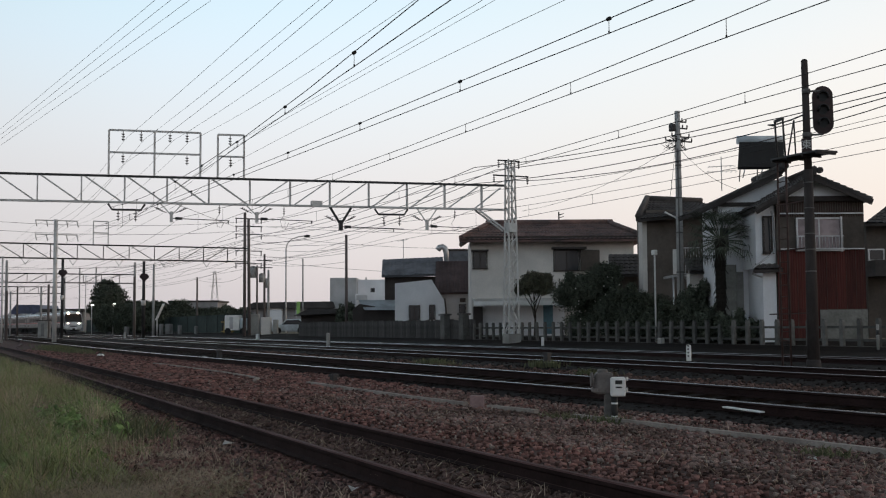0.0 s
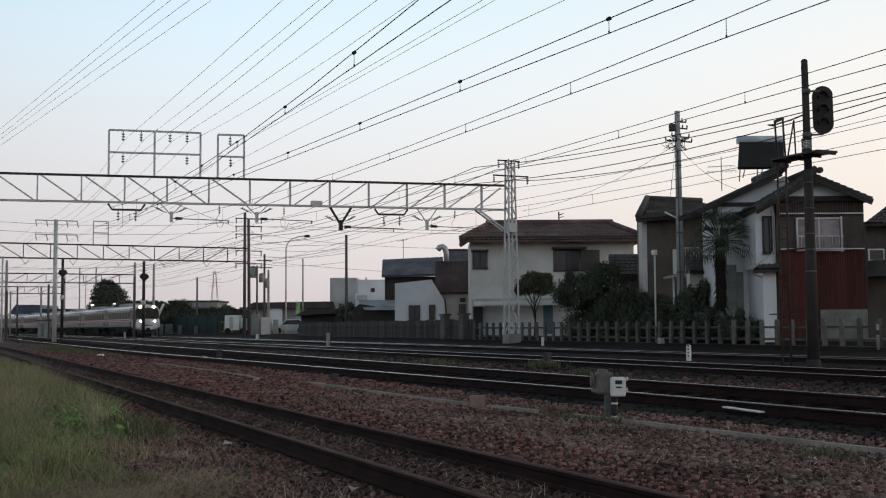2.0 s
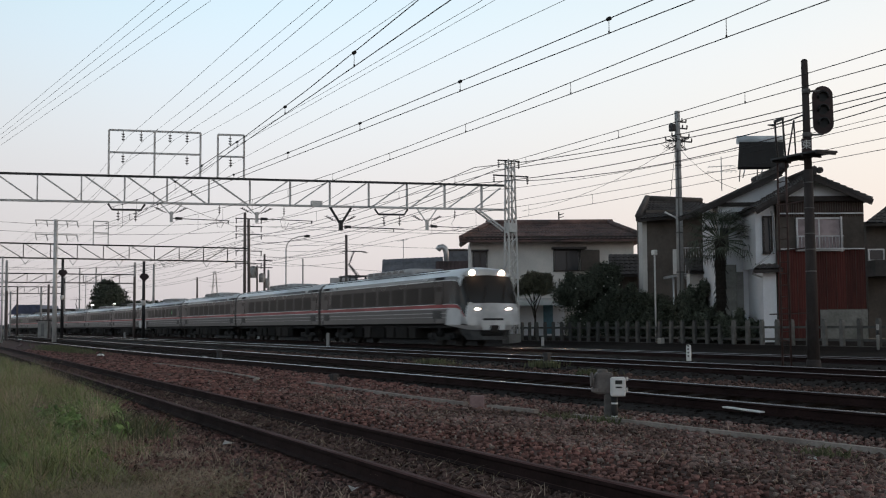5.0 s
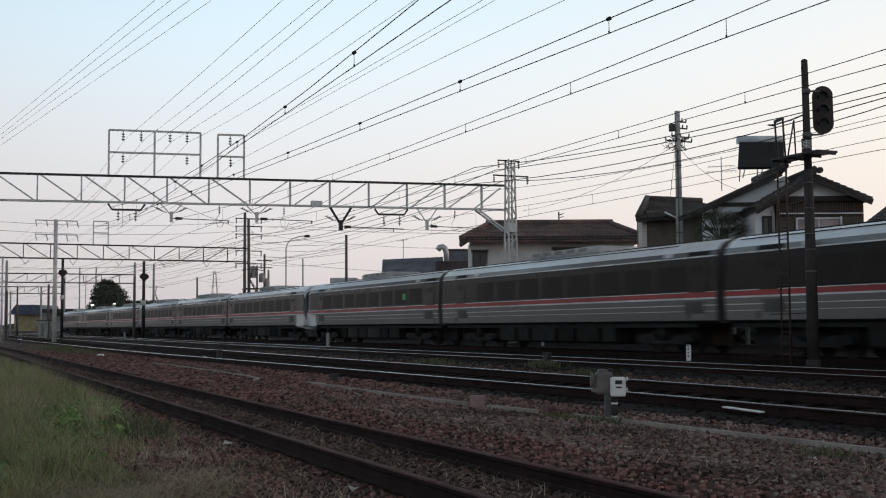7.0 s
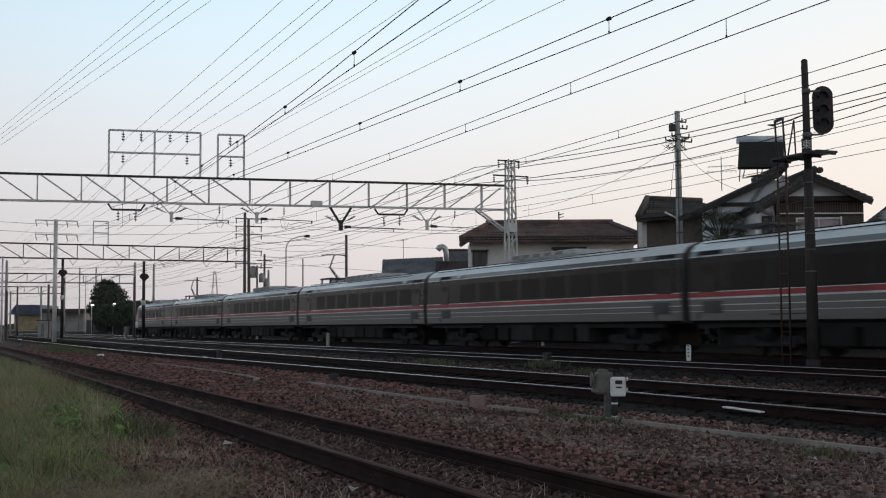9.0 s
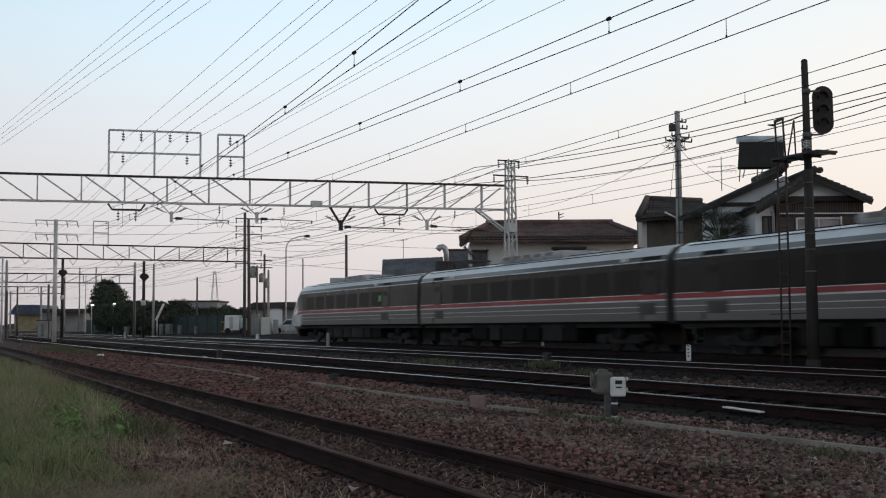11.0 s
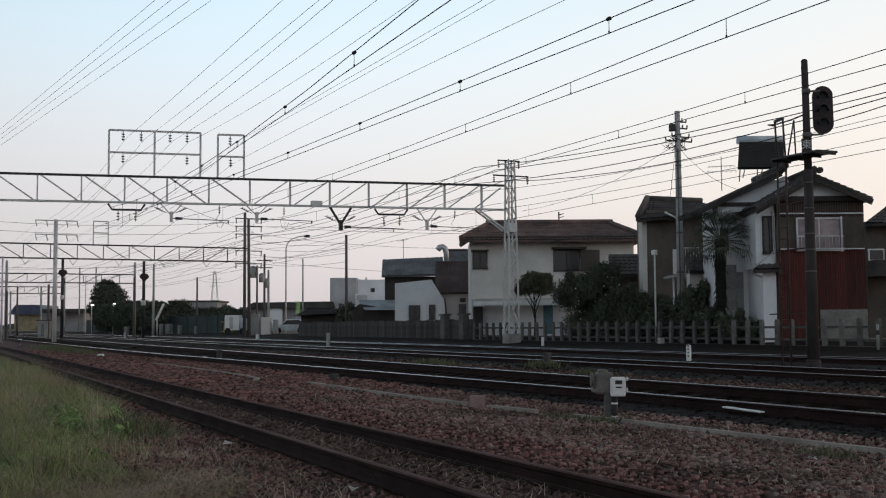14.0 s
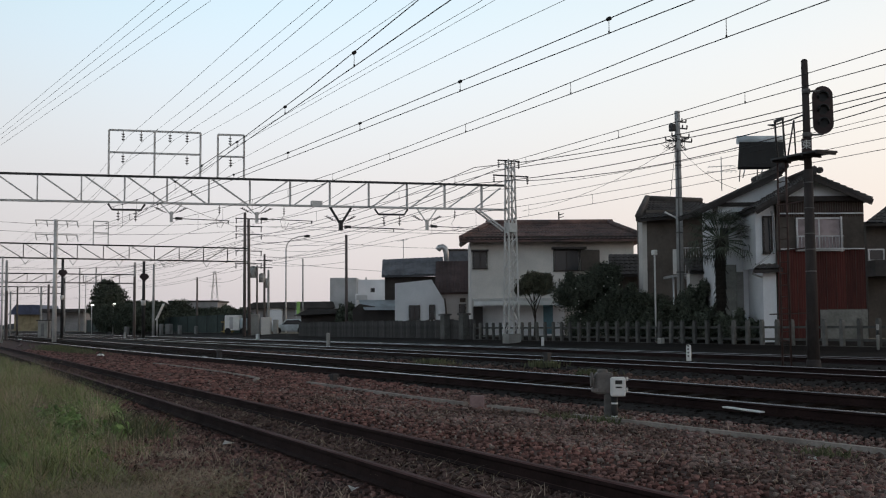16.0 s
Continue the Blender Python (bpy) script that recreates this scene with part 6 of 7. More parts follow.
def blades(name, x, y, z, height, width, mat_, label, lean=0.35, category="grass"):
    """Bent blades of grass, each two narrow faces."""
    n = len(x)
    a = rng.uniform(0, 6.28, n)
    d = np.stack([np.cos(a), np.sin(a), np.zeros(n)], -1)
    b = rng.uniform(0, 6.28, n)
    w = np.stack([np.cos(b), np.sin(b), np.zeros(n)], -1) * width[:, None] / 2
    base = np.stack([x, y, z], -1)
    l = rng.uniform(0.1, 1.0, n)[:, None] * lean * height[:, None]
    up = np.array([0, 0, 1.0])
    mid = base + up * height[:, None] * 0.55 + d * l * 0.35
    tip = base + up * height[:, None] * rng.uniform(0.8, 1.0, n)[:, None] + d * l
    v = np.stack([base - w, base + w, mid + w * 0.8, mid - w * 0.8, tip + w * 0.15, tip - w * 0.15], 1)
    q = np.array([(0, 1, 2, 3), (3, 2, 4, 5)])[None] + (np.arange(n) * 6)[:, None, None]
    ob = new(name, fast_mesh(name, v.reshape(-1, 3), q.reshape(-1, 4), mat_))
    return tagged(ob, label, category, kind="stuff")


M_GRASSGREEN = material("green_grass", (0.20, 0.262, 0.098), 0.7, vary=0.3, grain=3, coarse=0.5, second=(0.22, 0.215, 0.10), island=0.45, bump=0)
M_GRASSDRY = material("dry_grass", (0.53, 0.40, 0.31), 0.8, vary=0.25, grain=3, coarse=0.5, second=(0.2, 0.17, 0.09), island=0.35, bump=0)


M_WEEDBROAD = material("broad_weed_leaf", (0.20, 0.29, 0.105), 0.75, vary=0.3, grain=3, coarse=0.8, second=(0.16, 0.22, 0.09), island=0.5, bump=0, spec=0.2)
M_WEED = material("weed_leaf", (0.10, 0.12, 0.055), 0.75, vary=0.3, grain=3, coarse=0.5, second=(0.12, 0.11, 0.06), island=0.45, bump=0)


def verge(x):
    """The edge of the grass beside the siding."""
    return np.interp(x, [-60, -30, -22, -17, -12, -9, -6.5, -4], [3.15, 3.15, 3.05, 2.75, 2.15, 1.75, 1.45, 1.1])


for n, mt, lo, hi, wide, lab, edge, name, lean in ((95000, M_GRASSGREEN, 0.09, 0.38, (0.004, 0.011), "tall green grass on the verge beside the siding", 0.0, "green_grass", 1.5),
                                                   (62000, M_GRASSDRY, 0.16, 0.46, (0.002, 0.005), "dry straw-coloured grass stems on the verge", 0.1, "dry_grass", 0.8)):
    f = rng.uniform(0, 1, n) ** 1.9
    x = -4.6 - 46 * f
    y = verge(x) + edge - rng.uniform(0, 1, n) ** 0.8 * (3.2 + f * 4)
    clump = np.array([noise.noise((a * 0.6, b * 0.9, 1.7 if edge else 9.1)) for a, b in zip(x, y)])
    keep = (clump > -0.3) if not edge else (clump > -0.14)
    x, y, clump = x[keep], y[keep], clump[keep]
    near = np.clip((verge(x) - y) / 0.5, 0.5, 1.0)
    tuft = np.array([noise.noise((a * 1.9, b * 2.6, 4.3)) for a, b in zip(x, y)])
    h = rng.uniform(lo, hi, len(x)) * near * np.clip((-x - 5.5) / 6, 0.16, 1.0) * (0.95 + 0.7 * clump) * np.clip(0.95 + 1.2 * tuft, 0.3, 1.5)
    blades(name, x, y, on_ground(y) - 0.02, h, rng.uniform(*wide, len(x)), mt, lab, lean)
# matted dead grass on the bare soil
x, y = scatter(46000, -11.5, -3.8, -0.6, 2.4, 1.4)
bare = np.array([noise.noise((a * 0.9, b * 1.1, 6.6)) for a, b in zip(x, y)]) > -0.12
x, y = x[bare], y[bare]
blades("dead_grass", x, y, on_ground(y) + 0.004, rng.uniform(0.02, 0.09, len(x)), rng.uniform(0.003, 0.008, len(x)), M_GRASSDRY, "matted pale dead grass on the bare soil", 4.0)
# thin dry stems straying over the ballast
x, y = scatter(6000, -20, -4.0, 0.6, 2.9, 1.6)
blades("dry_stems", x, y, on_ground(y), rng.uniform(0.03, 0.16, len(x)), rng.uniform(0.003, 0.006, len(x)), M_GRASSDRY, "short dry stems straying over the ballast", 2.5)
x, y = scatter(900, -18, -5.5, 5.2, 8.6, 1.3)
blades("dry_stems", x, y, on_ground(y) + 0.02, rng.uniform(0.03, 0.12, len(x)), rng.uniform(0.003, 0.006, len(x)), M_GRASSDRY, "short dry stems straying over the ballast", 3.0)
x, y = scatter(1500, -22, -4.0, 3.42, 4.28, 1.8)
blades("dry_stems", x, y, on_ground(y) + 0.03, rng.uniform(0.02, 0.07, len(x)), rng.uniform(0.003, 0.007, len(x)), M_GRASSDRY, "dry stems lying between the siding rails", 4.5)
# weeds between the tracks
for cx, cy, n, rx, ry, hh in ((-32.88, 14.79, 500, 1.1, 0.4, 0.26), (-28.01, 16.01, 350, 0.8, 0.3, 0.26), (-23.56, 14.84, 300, 0.6, 0.3, 0.22),
                              (-61.18, 6.77, 1800, 7.0, 1.2, 0.3), (-73.39, 7.46, 900, 6.0, 0.9, 0.3), (-12.35, 7.99, 160, 0.35, 0.2, 0.14), (-13.07, 7.77, 160, 0.4, 0.2, 0.12), (-8.16, 7.63, 150, 0.3, 0.15, 0.12), (-13.88, 2.26, 500, 0.9, 0.35, 0.3)):
    x, y = rng.normal(cx, rx * 0.5, n), rng.normal(cy, ry * 0.5, n)
    blades("weeds", x, y, on_ground(y), rng.uniform(0.3, 1.0, n) * hh, rng.uniform(0.012, 0.03, n), M_WEED, "low green weeds growing in the ballast", 0.8, "weeds")


def foliage(blobs, per, size, flat=0.6):
    """Leaves on and in a set of rounded clumps: (x, y, z, rx, ry, rz)."""
    vs = []
    for bx, by, bz, rx, ry, rz in blobs:
        n = int(per * (rx * ry + ry * rz + rx * rz))
        d = rng.normal(0, 1, (n, 3))
        d /= np.linalg.norm(d, axis=1)[:, None]
        r = rng.uniform(0.55, 1.08, n) ** 0.6
        lump = np.array([noise.noise((p[0] * 2.3 + bx, p[1] * 2.3, p[2] * 2.3 + bz)) for p in d])
        c = d * (r * (1 + 0.3 * lump))[:, None] * np.array([rx, ry, rz]) + np.array([bx, by, bz])
        a = rng.normal(0, 1, (n, 3))
        a /= np.linalg.norm(a, axis=1)[:, None]
        b = np.cross(a, d + rng.normal(0, flat, (n, 3)))
        b /= np.linalg.norm(b, axis=1)[:, None] + 1e-6
        s = (size * rng.uniform(0.5, 1.2, n))[:, None]
        vs.append(np.stack([c - a * s, c + b * s * 0.5, c + a * s, c - b * s * 0.5], 1))
        n2 = n // 3
        c = d[:n2] * (rng.uniform(0.2, 0.8, n2))[:, None] * np.array([rx, ry, rz]) + np.array([bx, by, bz])
        s2 = s[:n2] * 2.6
        vs.append(np.stack([c - a[:n2] * s2, c + b[:n2] * s2 * 0.7, c + a[:n2] * s2, c - b[:n2] * s2 * 0.7], 1))
    v = np.concatenate(vs)
    q = np.arange(len(v) * 4).reshape(-1, 4)
    return v.reshape(-1, 3), q


def tree(name, u, vv, z, trunk, blobs, per, size, mat_, label, category="tree", limbs=5):
    """A tapered trunk with limbs and a leafy crown; the crown's clumps are given about the foot."""
    t = thing(name, STREET @ Matrix.Translation((u, vv, z)), label, category)
    bm = B()
    rod(bm, (0, 0, -0.1), (0.05, 0, trunk[0] * 0.6), trunk[1], 9, trunk[1] * 0.75)
    rod(bm, (0.05, 0, trunk[0] * 0.6), (0, 0, trunk[0]), trunk[1] * 0.75, 9, trunk[1] * 0.5)
    tk = part("trunk", bm, M_BARK, t)
    for k in range(limbs):
        b = blobs[k % len(blobs)]
        bm = B()
        rod(bm, (0, 0, trunk[0] * (0.55 + 0.08 * k)), (b[0] + random.uniform(-0.3, 0.3), b[1] + random.uniform(-0.3, 0.3), b[2]), trunk[1] * 0.45, 6, 0.015)
        part("limb", bm, M_BARK, tk)
    v, q = foliage(blobs, per, size)
    cr = new("crown", fast_mesh("crown", v, q, mat_))
    cr.parent = t
    tagged(cr, kind="stuff")
    return t


# dark green lifted toward grey: haze before the shrubs is in the leaf colour
M_LEAFDARK = material("hazed_dark_leaf", (0.095, 0.108, 0.082), 0.95, vary=0.3, spec=0.15, grain=3, coarse=0.6, island=0.55, bump=0)
M_LEAFOLIVE = material("olive_leaf", (0.115, 0.115, 0.075), 0.75, vary=0.3, grain=3, coarse=0.6, island=0.5, bump=0)
M_BLOSSOM = material("white_blossom", (0.7, 0.68, 0.62), 0.7, vary=0.05, bump=0)
# clipped round-headed garden tree on thin stems
tree("garden_tree", 5.31, 66.0, 0.3, (1.9, 0.07), [(-0.45, 0, 2.93, 0.75, 0.7, 0.55), (0.5, 0, 2.93, 0.75, 0.7, 0.6), (0, 0, 3.33, 0.8, 0.7, 0.5), (-0.9, 0.1, 2.7, 0.4, 0.4, 0.35), (0.75, 0, 3.4, 0.4, 0.4, 0.35)], 2100, 0.045, M_LEAFOLIVE, "clipped round-headed garden tree on thin stems", "tree", 8)
# dense dark shrubbery with pale blossoms
blobs = [(random.uniform(-1.1, 1.4), random.uniform(-0.6, 0.8), zz, 1.1, 1.0, 0.9) for zz in (0.6, 0.9, 1.4, 1.8, 2.3, 2.6, 3.0)] + [(0.9, 0, 3.4, 0.9, 0.8, 0.7), (1.5, 0.3, 1.2, 1.0, 0.9, 1.1)]
blobs += [(random.uniform(-1.3, 2.2), random.uniform(-0.8, 0.4), random.uniform(0.8, 3.2), 0.34, 0.34, 0.42) for _ in range(16)]
sh = tree("flowering_shrub", 7.92, 61.0, 0.3, (2.2, 0.12), blobs, 1700, 0.05, M_LEAFDARK, "tall dense dark shrub dotted with pale blossoms", "shrub")
bl = B()
for k in range(70):
    b = random.choice(blobs)
    a = random.uniform(0, 6.28)
    c = Vector((b[0] + b[3] * 1.02 * math.sin(a) * random.random(), b[1] - b[4] * 1.05, b[2] + b[5] * math.cos(a) * 0.9))
    e = random.uniform(0.018, 0.042)
    rod(bl, (c.x, c.y - e, c.z), (c.x, c.y + e, c.z + e), e, 6, e * 0.4)
tagged(part("blossoms", bl, M_BLOSSOM, sh), kind="stuff")
for px_u, vv, w, h in ((9.59, 60.0, 1.5, 2.4), (10.25, 57.0, 1.3, 2.3), (10.85, 55.0, 1.1, 1.7), (11.5, 51.2, 0.9, 1.7), (11.86, 49.5, 0.8, 1.6), (12.2, 48.0, 0.6, 1.2), (12.85, 47.6, 0.4, 0.8), (11.2, 51.0, 0.8, 2.4)):
    tree("garden_shrub", px_u, vv, 0.25, (1.0, 0.06), [(0, 0, h * 0.35, w, 0.9, h * 0.4), (w * 0.4, 0.2, h * 0.65, w * 0.7, 0.8, h * 0.35), (-w * 0.5, 0, h * 0.6, w * 0.6, 0.8, h * 0.32), (w * random.uniform(-0.8, 0.8), -0.3, h * 0.95, w * 0.35, 0.4, h * 0.2), (w * random.uniform(-0.9, 0.9), -0.3, h * 0.8, w * 0.3, 0.35, h * 0.25)], 1700, 0.048, M_LEAFDARK, "dark green garden shrub behind the picket fence", "shrub", 3)
# fan palm
M_THATCH = material("palm_fibre", (0.03, 0.026, 0.022), 0.95, vary=0.4, grain=14, stretch=(1, 1, 0.3), spec=0.1)
palm = thing("palm_tree", STREET @ Matrix.Translation((11.84, 48.2, 0.3)), "shaggy fan palm with drooping dark fronds", "palm tree")
ztop = 4.25
bm = B()
for k in range(22):
    a, b = ztop * k / 22, ztop * (k + 1) / 22
    fat = 0.17 + 0.07 * min(1, k / 12) + random.uniform(-0.015, 0.015)
    rod(bm, (random.uniform(-0.02, 0.02), 0, a), (0, 0, b + 0.06), fat, 10, fat * 0.9)
for k in range(150):
    a, z = k * 2.4, ztop * random.uniform(0.25, 0.98)
    d = Vector((math.cos(a), math.sin(a), 0))
    rod(bm, d * 0.2 + Vector((0, 0, z)), d * random.uniform(0.26, 0.36) + Vector((0, 0, z - random.uniform(0.15, 0.4))), 0.018, 4, 0.006)
part("trunk", bm, M_THATCH, palm, "dark trunk shaggy with old leaf bases")
for k in range(44):
    a = k * 2.4
    tilt = 1.2 - 1.85 * (k / 44)
    reach = random.uniform(0.75, 1.35)
    d = Vector((math.cos(a) * math.cos(tilt), math.sin(a) * math.cos(tilt), math.sin(tilt)))
    o = Vector((0, 0, ztop))
    hub = o + d * reach
    bm = B()
    rod(bm, o, hub, 0.018, 5)
    side = d.cross(Vector((0, 0, 1))).normalized()
    upv = side.cross(d)
    long = random.uniform(0.55, 0.85)
    for j in range(19):
        f = (j - 9) / 9 * 1.5
        out = d * math.cos(f) + side * math.sin(f)
        mid = hub + out * long * 0.55 + upv * 0.03
        tip = hub + out * long * random.uniform(0.85, 1.1) - Vector((0, 0, (0.10 + 0.16 * random.random()) * (1 + (k > 26))))
        w = (d * -math.sin(f) + side * math.cos(f)) * 0.02
        root = [bm.verts.new(p) for p in (hub, mid + w, mid - w)]
        bm.faces.new(root)
        bm.faces.new((root[1], bm.verts.new(tip), root[2]))
    part("frond", bm, M_LEAFDARK, palm)
# trees and bushes far down the line
tree("round_tree", -63.82, 215.0, 0.2, (3.6, 0.36), [(0, 0, 4.28, 3.6, 3.0, 2.6), (0.3, 0, 6.21, 3.3, 2.8, 3.0), (-0.2, 0, 8.04, 2.4, 2.2, 1.8)], 300, 0.2, M_LEAFDARK, "broad round dark tree beside the far tracks")
for pu, vv, w, h in ((-52.5, 180.0, 3.0, 4.4), (-49.8, 178.0, 2.4, 4.7), (-46.76, 172.0, 3.0, 4.6), (-42.55, 165.0, 2.2, 4.3), (-42.34, 175.0, 3.5, 4.7), (-38.16, 170.0, 3.2, 3.4), (-29.55, 150.0, 2.4, 3.3), (-27.31, 150.0, 1.9, 3.0), (-8.9, 103.0, 0.75, 2.6), (-8.2, 101.0, 0.5, 1.9)):
    tree("far_bush", pu, vv, 0.2, (1.2, 0.1), [(0, 0, h * 0.5, w, 1.6, h * 0.5), (w * 0.4, 0, h * 0.75, w * 0.6, 1.2, h * 0.35), (-w * 0.5, 0, h * 0.55, w * 0.6, 1.2, h * 0.5)], 300, 0.17, M_LEAFDARK, "dark rounded bush in the distance", "bush", 3)
# broad-leaved weeds among the verge grass
for wx, wy, w, h in ((-12.6, 1.6, 0.36, 0.16), (-12.0, 1.2, 0.42, 0.15), (-13.0, 1.1, 0.45, 0.2), (-11.4, 0.9, 0.35, 0.13), (-13.6, 1.9, 0.36, 0.2), (-10.6, 0.65, 0.35, 0.1), (-14.6, 1.5, 0.5, 0.26), (-11.6, 1.5, 0.3, 0.12), (-16.5, 1.9, 0.6, 0.26)):
    blobs = [(random.uniform(-w, w), random.uniform(-w, w) * 0.7, h * random.uniform(0.25, 0.8), w * 0.5, w * 0.45, h * 0.5) for _ in range(6)]
    v, q = foliage(blobs, 900, 0.03, 0.9)
    ob = new("verge_weeds", fast_mesh("verge_weeds", v, q, M_WEEDBROAD))
    ob.matrix_basis = pose(wx, wy, float(on_ground(wy)) - 0.01)
    tagged(ob, "low leafy green weeds among the verge grass", "weeds", kind="stuff")
# hazy wooded skyline
bm = B()
row = []
for k in range(260):
    u = -520 + k * 3.4
    row.append((u, 4.2 + 3.0 * noise.noise((u * 0.03, 2.0, 0)) + 1.6 * noise.noise((u * 0.17, 5.0, 0))))
sheet(bm, [[(u, 900 + (k % 2), 0.0) for k, (u, z) in enumerate(row)], [(u, 900 + (k % 2), z) for k, (u, z) in enumerate(row)], [(u, 930, z * 0.7) for u, z in row]])
sk = part("backdrop", bm, material("distant_trees", (0.11, 0.12, 0.13), 0.95, vary=0.3, grain=0.2, coarse=0.02, bump=0))
sk.matrix_basis = STREET
tagged(sk, "low hazy line of trees and roofs on the horizon", "backdrop", kind="structure")

# ---- small things beside the tracks ----
M_PINKCON = material("pinkish_concrete", (0.32, 0.215, 0.21), 0.9, vary=0.2, grain=20)
# point machine box on its post
M_CASEGREY = material("grimy_cast_case", (0.17, 0.15, 0.14), 0.7, vary=0.35, grain=14, coarse=3.0)
M_POSTGREY = material("grimy_iron_post", (0.12, 0.11, 0.105), 0.8, vary=0.35, grain=14, coarse=3.0)
pm = thing("point_indicator", pose(-12.55, 8.15, -0.33), "grey trackside switch box with white lid on a post", "switch box")
bm = B()
box(bm, -0.055, 0.055, -0.05, 0.05, 0, 0.42, 0.01)
part("post", bm, M_POSTGREY, pm).matrix_basis = pose(-0.06, 0, 0, 0, 0, 65)
bm = B()
box(bm, -0.1, 0.13, -0.08, 0.12, 0.38, 0.66, 0.03)
rod(bm, (-0.13, 0.0, 0.52), (0.16, 0.0, 0.52), 0.07, 12)
rod(bm, (0.0, 0.02, 0.62), (0.0, 0.02, 0.70), 0.085, 14, 0.06)
rod(bm, (-0.16, 0.0, 0.57), (-0.13, 0.0, 0.57), 0.09, 14)
box(bm, -0.14, -0.08, -0.11, 0.13, 0.40, 0.46, 0.015)
part("machine_case", bm, M_CASEGREY, pm).matrix_basis = pose(-0.11, -0.05, 0.015, 0, 0, 65)
bm = B()
box(bm, -0.1, 0.1, -0.04, 0.04, 0.375, 0.63, 0.03)
lid = part("lid", bm, M_WHITEPAINT, pm, "white hinged lid with a small label")
lid.matrix_basis = pose(0.085, 0.045, -0.005, 4, 0, 70)
bm = B()
box(bm, -0.045, 0.045, -0.047, -0.041, 0.54, 0.59)
part("window", bm, M_BLACK, lid)
bm = B()
box(bm, -0.04, 0.04, -0.046, -0.041, 0.49, 0.51)
part("label_bar", bm, M_UNDERBOX, lid)
for z in (0.44, 0.58):
    bm = B()
    rod(bm, (0.115, -0.02, z), (0.115, -0.02, z + 0.05), 0.014, 8)
    part("hinge", bm, M_GALV, lid)
bm = B()
rod(bm, (0.05, 0.02, 0.0), (0.05, 0.02, 0.38), 0.042, 12)
cy = part("cable_tube", bm, M_BLACK, pm)
for z in (0.1, 0.27):
    bm = B()
    rod(bm, (0.05, 0.02, z), (0.05, 0.02, z + 0.022), 0.044, 12)
    part("white_ring", bm, M_WHITEPAINT, cy)
# concrete marker stub
bm = B()
box(bm, -0.11, 0.11, -0.09, 0.09, 0, 0.22, 0.02)
ob = part("marker_stub", bm, M_PINKCON)
ob.matrix_basis = pose(-15.47, 7.65, -0.31, 0, 0, 62)
tagged(ob, "squat pinkish concrete marker stub in the ballast", "marker post")
# cable ducts lying on the ballast
M_DUCT = material("dusty_concrete", (0.34, 0.30, 0.27), 0.95, vary=0.25, grain=14, coarse=1.2, second=(0.22, 0.19, 0.17), spec=0.15)
for pts in ([(-4.0, 8.70), (-8.2, 8.40), (-11.24, 8.17), (-13.2, 7.97)], [(-14.0, 7.85), (-15.2, 7.72)], [(-15.8, 7.62), (-18.2, 7.5), (-21, 7.52), (-23.5, 7.55)], [(-24.3, 6.6), (-25.3, 6.95), (-26.6, 7.1), (-29.5, 7.2), (-33, 7.15), (-38.3, 6.98)]):
    bm = B()
    for a, b in zip(pts, pts[1:]):
        bar(bm, (*a, ground_z(a[1]) + 0.045), (*b, ground_z(b[1]) + 0.04), 0.085, 0.06)
    tagged(part("cable_duct", bm, M_DUCT), "pale grey cable duct lying on the ballast", "cable duct", "cable ducts")
# white half-buried drums
for x, y, s in ((-49.8, 6.84, 0.72), (-43.2, 9.77, 0.7), (-122.73, 8.91, 1.4)):
    bm = B()
    prism(bm, [(0.19 * s * math.cos(a), 0.17 * s * math.sin(a)) for a in (0, 0.4, 0.8, 1.2, 1.57, 1.95, 2.35, 2.75, 3.14159)], "y", -0.12, 0.12)
    ob = part("white_marker", bm, M_WHITEPAINT)
    ob.matrix_basis = pose(x, y, ground_z(y) + 0.02, 0, 0, 65)
    tagged(ob, "small white half-round marker lying by the track", "track marker", "white track markers")
    bm = B()
    box(bm, -0.1 * s, 0.1 * s, -0.1, 0.1, 0.165 * s, 0.2 * s)
    part("cap", bm, M_BLACK, ob)
bm = B()
box(bm, -0.30, 0.42, -0.05, 0.05, 0, 0.022, 0.008)
ob = part("white_board", bm, M_WHITEPAINT)
ob.matrix_basis = pose(-12.4, 10.12, -0.2, 0, 2, 4)
tagged(ob, "white painted board lying beside a running rail", "board")
# distance posts
def distance_post(x, y, z, h, w, mat_, label, bars):
    t = thing("distance_post", pose(x, y, z), label, "marker post")
    bm = B()
    prism(bm, [(-w / 2, 0), (w / 2, 0), (w / 2, h - w / 2), (w * 0.3, h - 0.02), (-w * 0.3, h - 0.02), (-w / 2, h - w / 2)], "y", -0.045, 0.045)
    part("post", bm, mat_, t)
    for k in range(bars):
        bm = B()
        box(bm, -w * 0.2, w * 0.16, -0.05, -0.046, h * 0.25 + k * 0.1, h * 0.25 + k * 0.1 + 0.045)
        part("marking", bm, M_DARKSTEEL, t)
    t.matrix_basis = pose(x, y, z, 0, 0, 40)


distance_post(-27.5, 20.6, -0.12, 0.5, 0.13, M_WHITEPAINT, "white round-topped distance post with dark markings", 4)
distance_post(-60.4, 20.6, -0.22, 0.86, 0.2, M_CONCRETE, "weathered pale concrete distance post by the track", 0)
distance_post(-49.2, 28.0, -0.1, 0.5, 0.13, M_WHITEPAINT, "short white boundary post before the fence", 0)
bm = B()
rod(bm, (0, 0, -0.4), (0, 0, 0.5), 0.05, 10)
ob = part("boundary_marker", bm, M_CONCRETE)
ob.matrix_basis = pose(-29.17, 29.8, 0.42)
tagged(ob, "pale round boundary marker with a dark band by the fence", "marker post")
bm = B()
rod(bm, (0, 0, 0.14), (0, 0, 0.3), 0.053, 10)
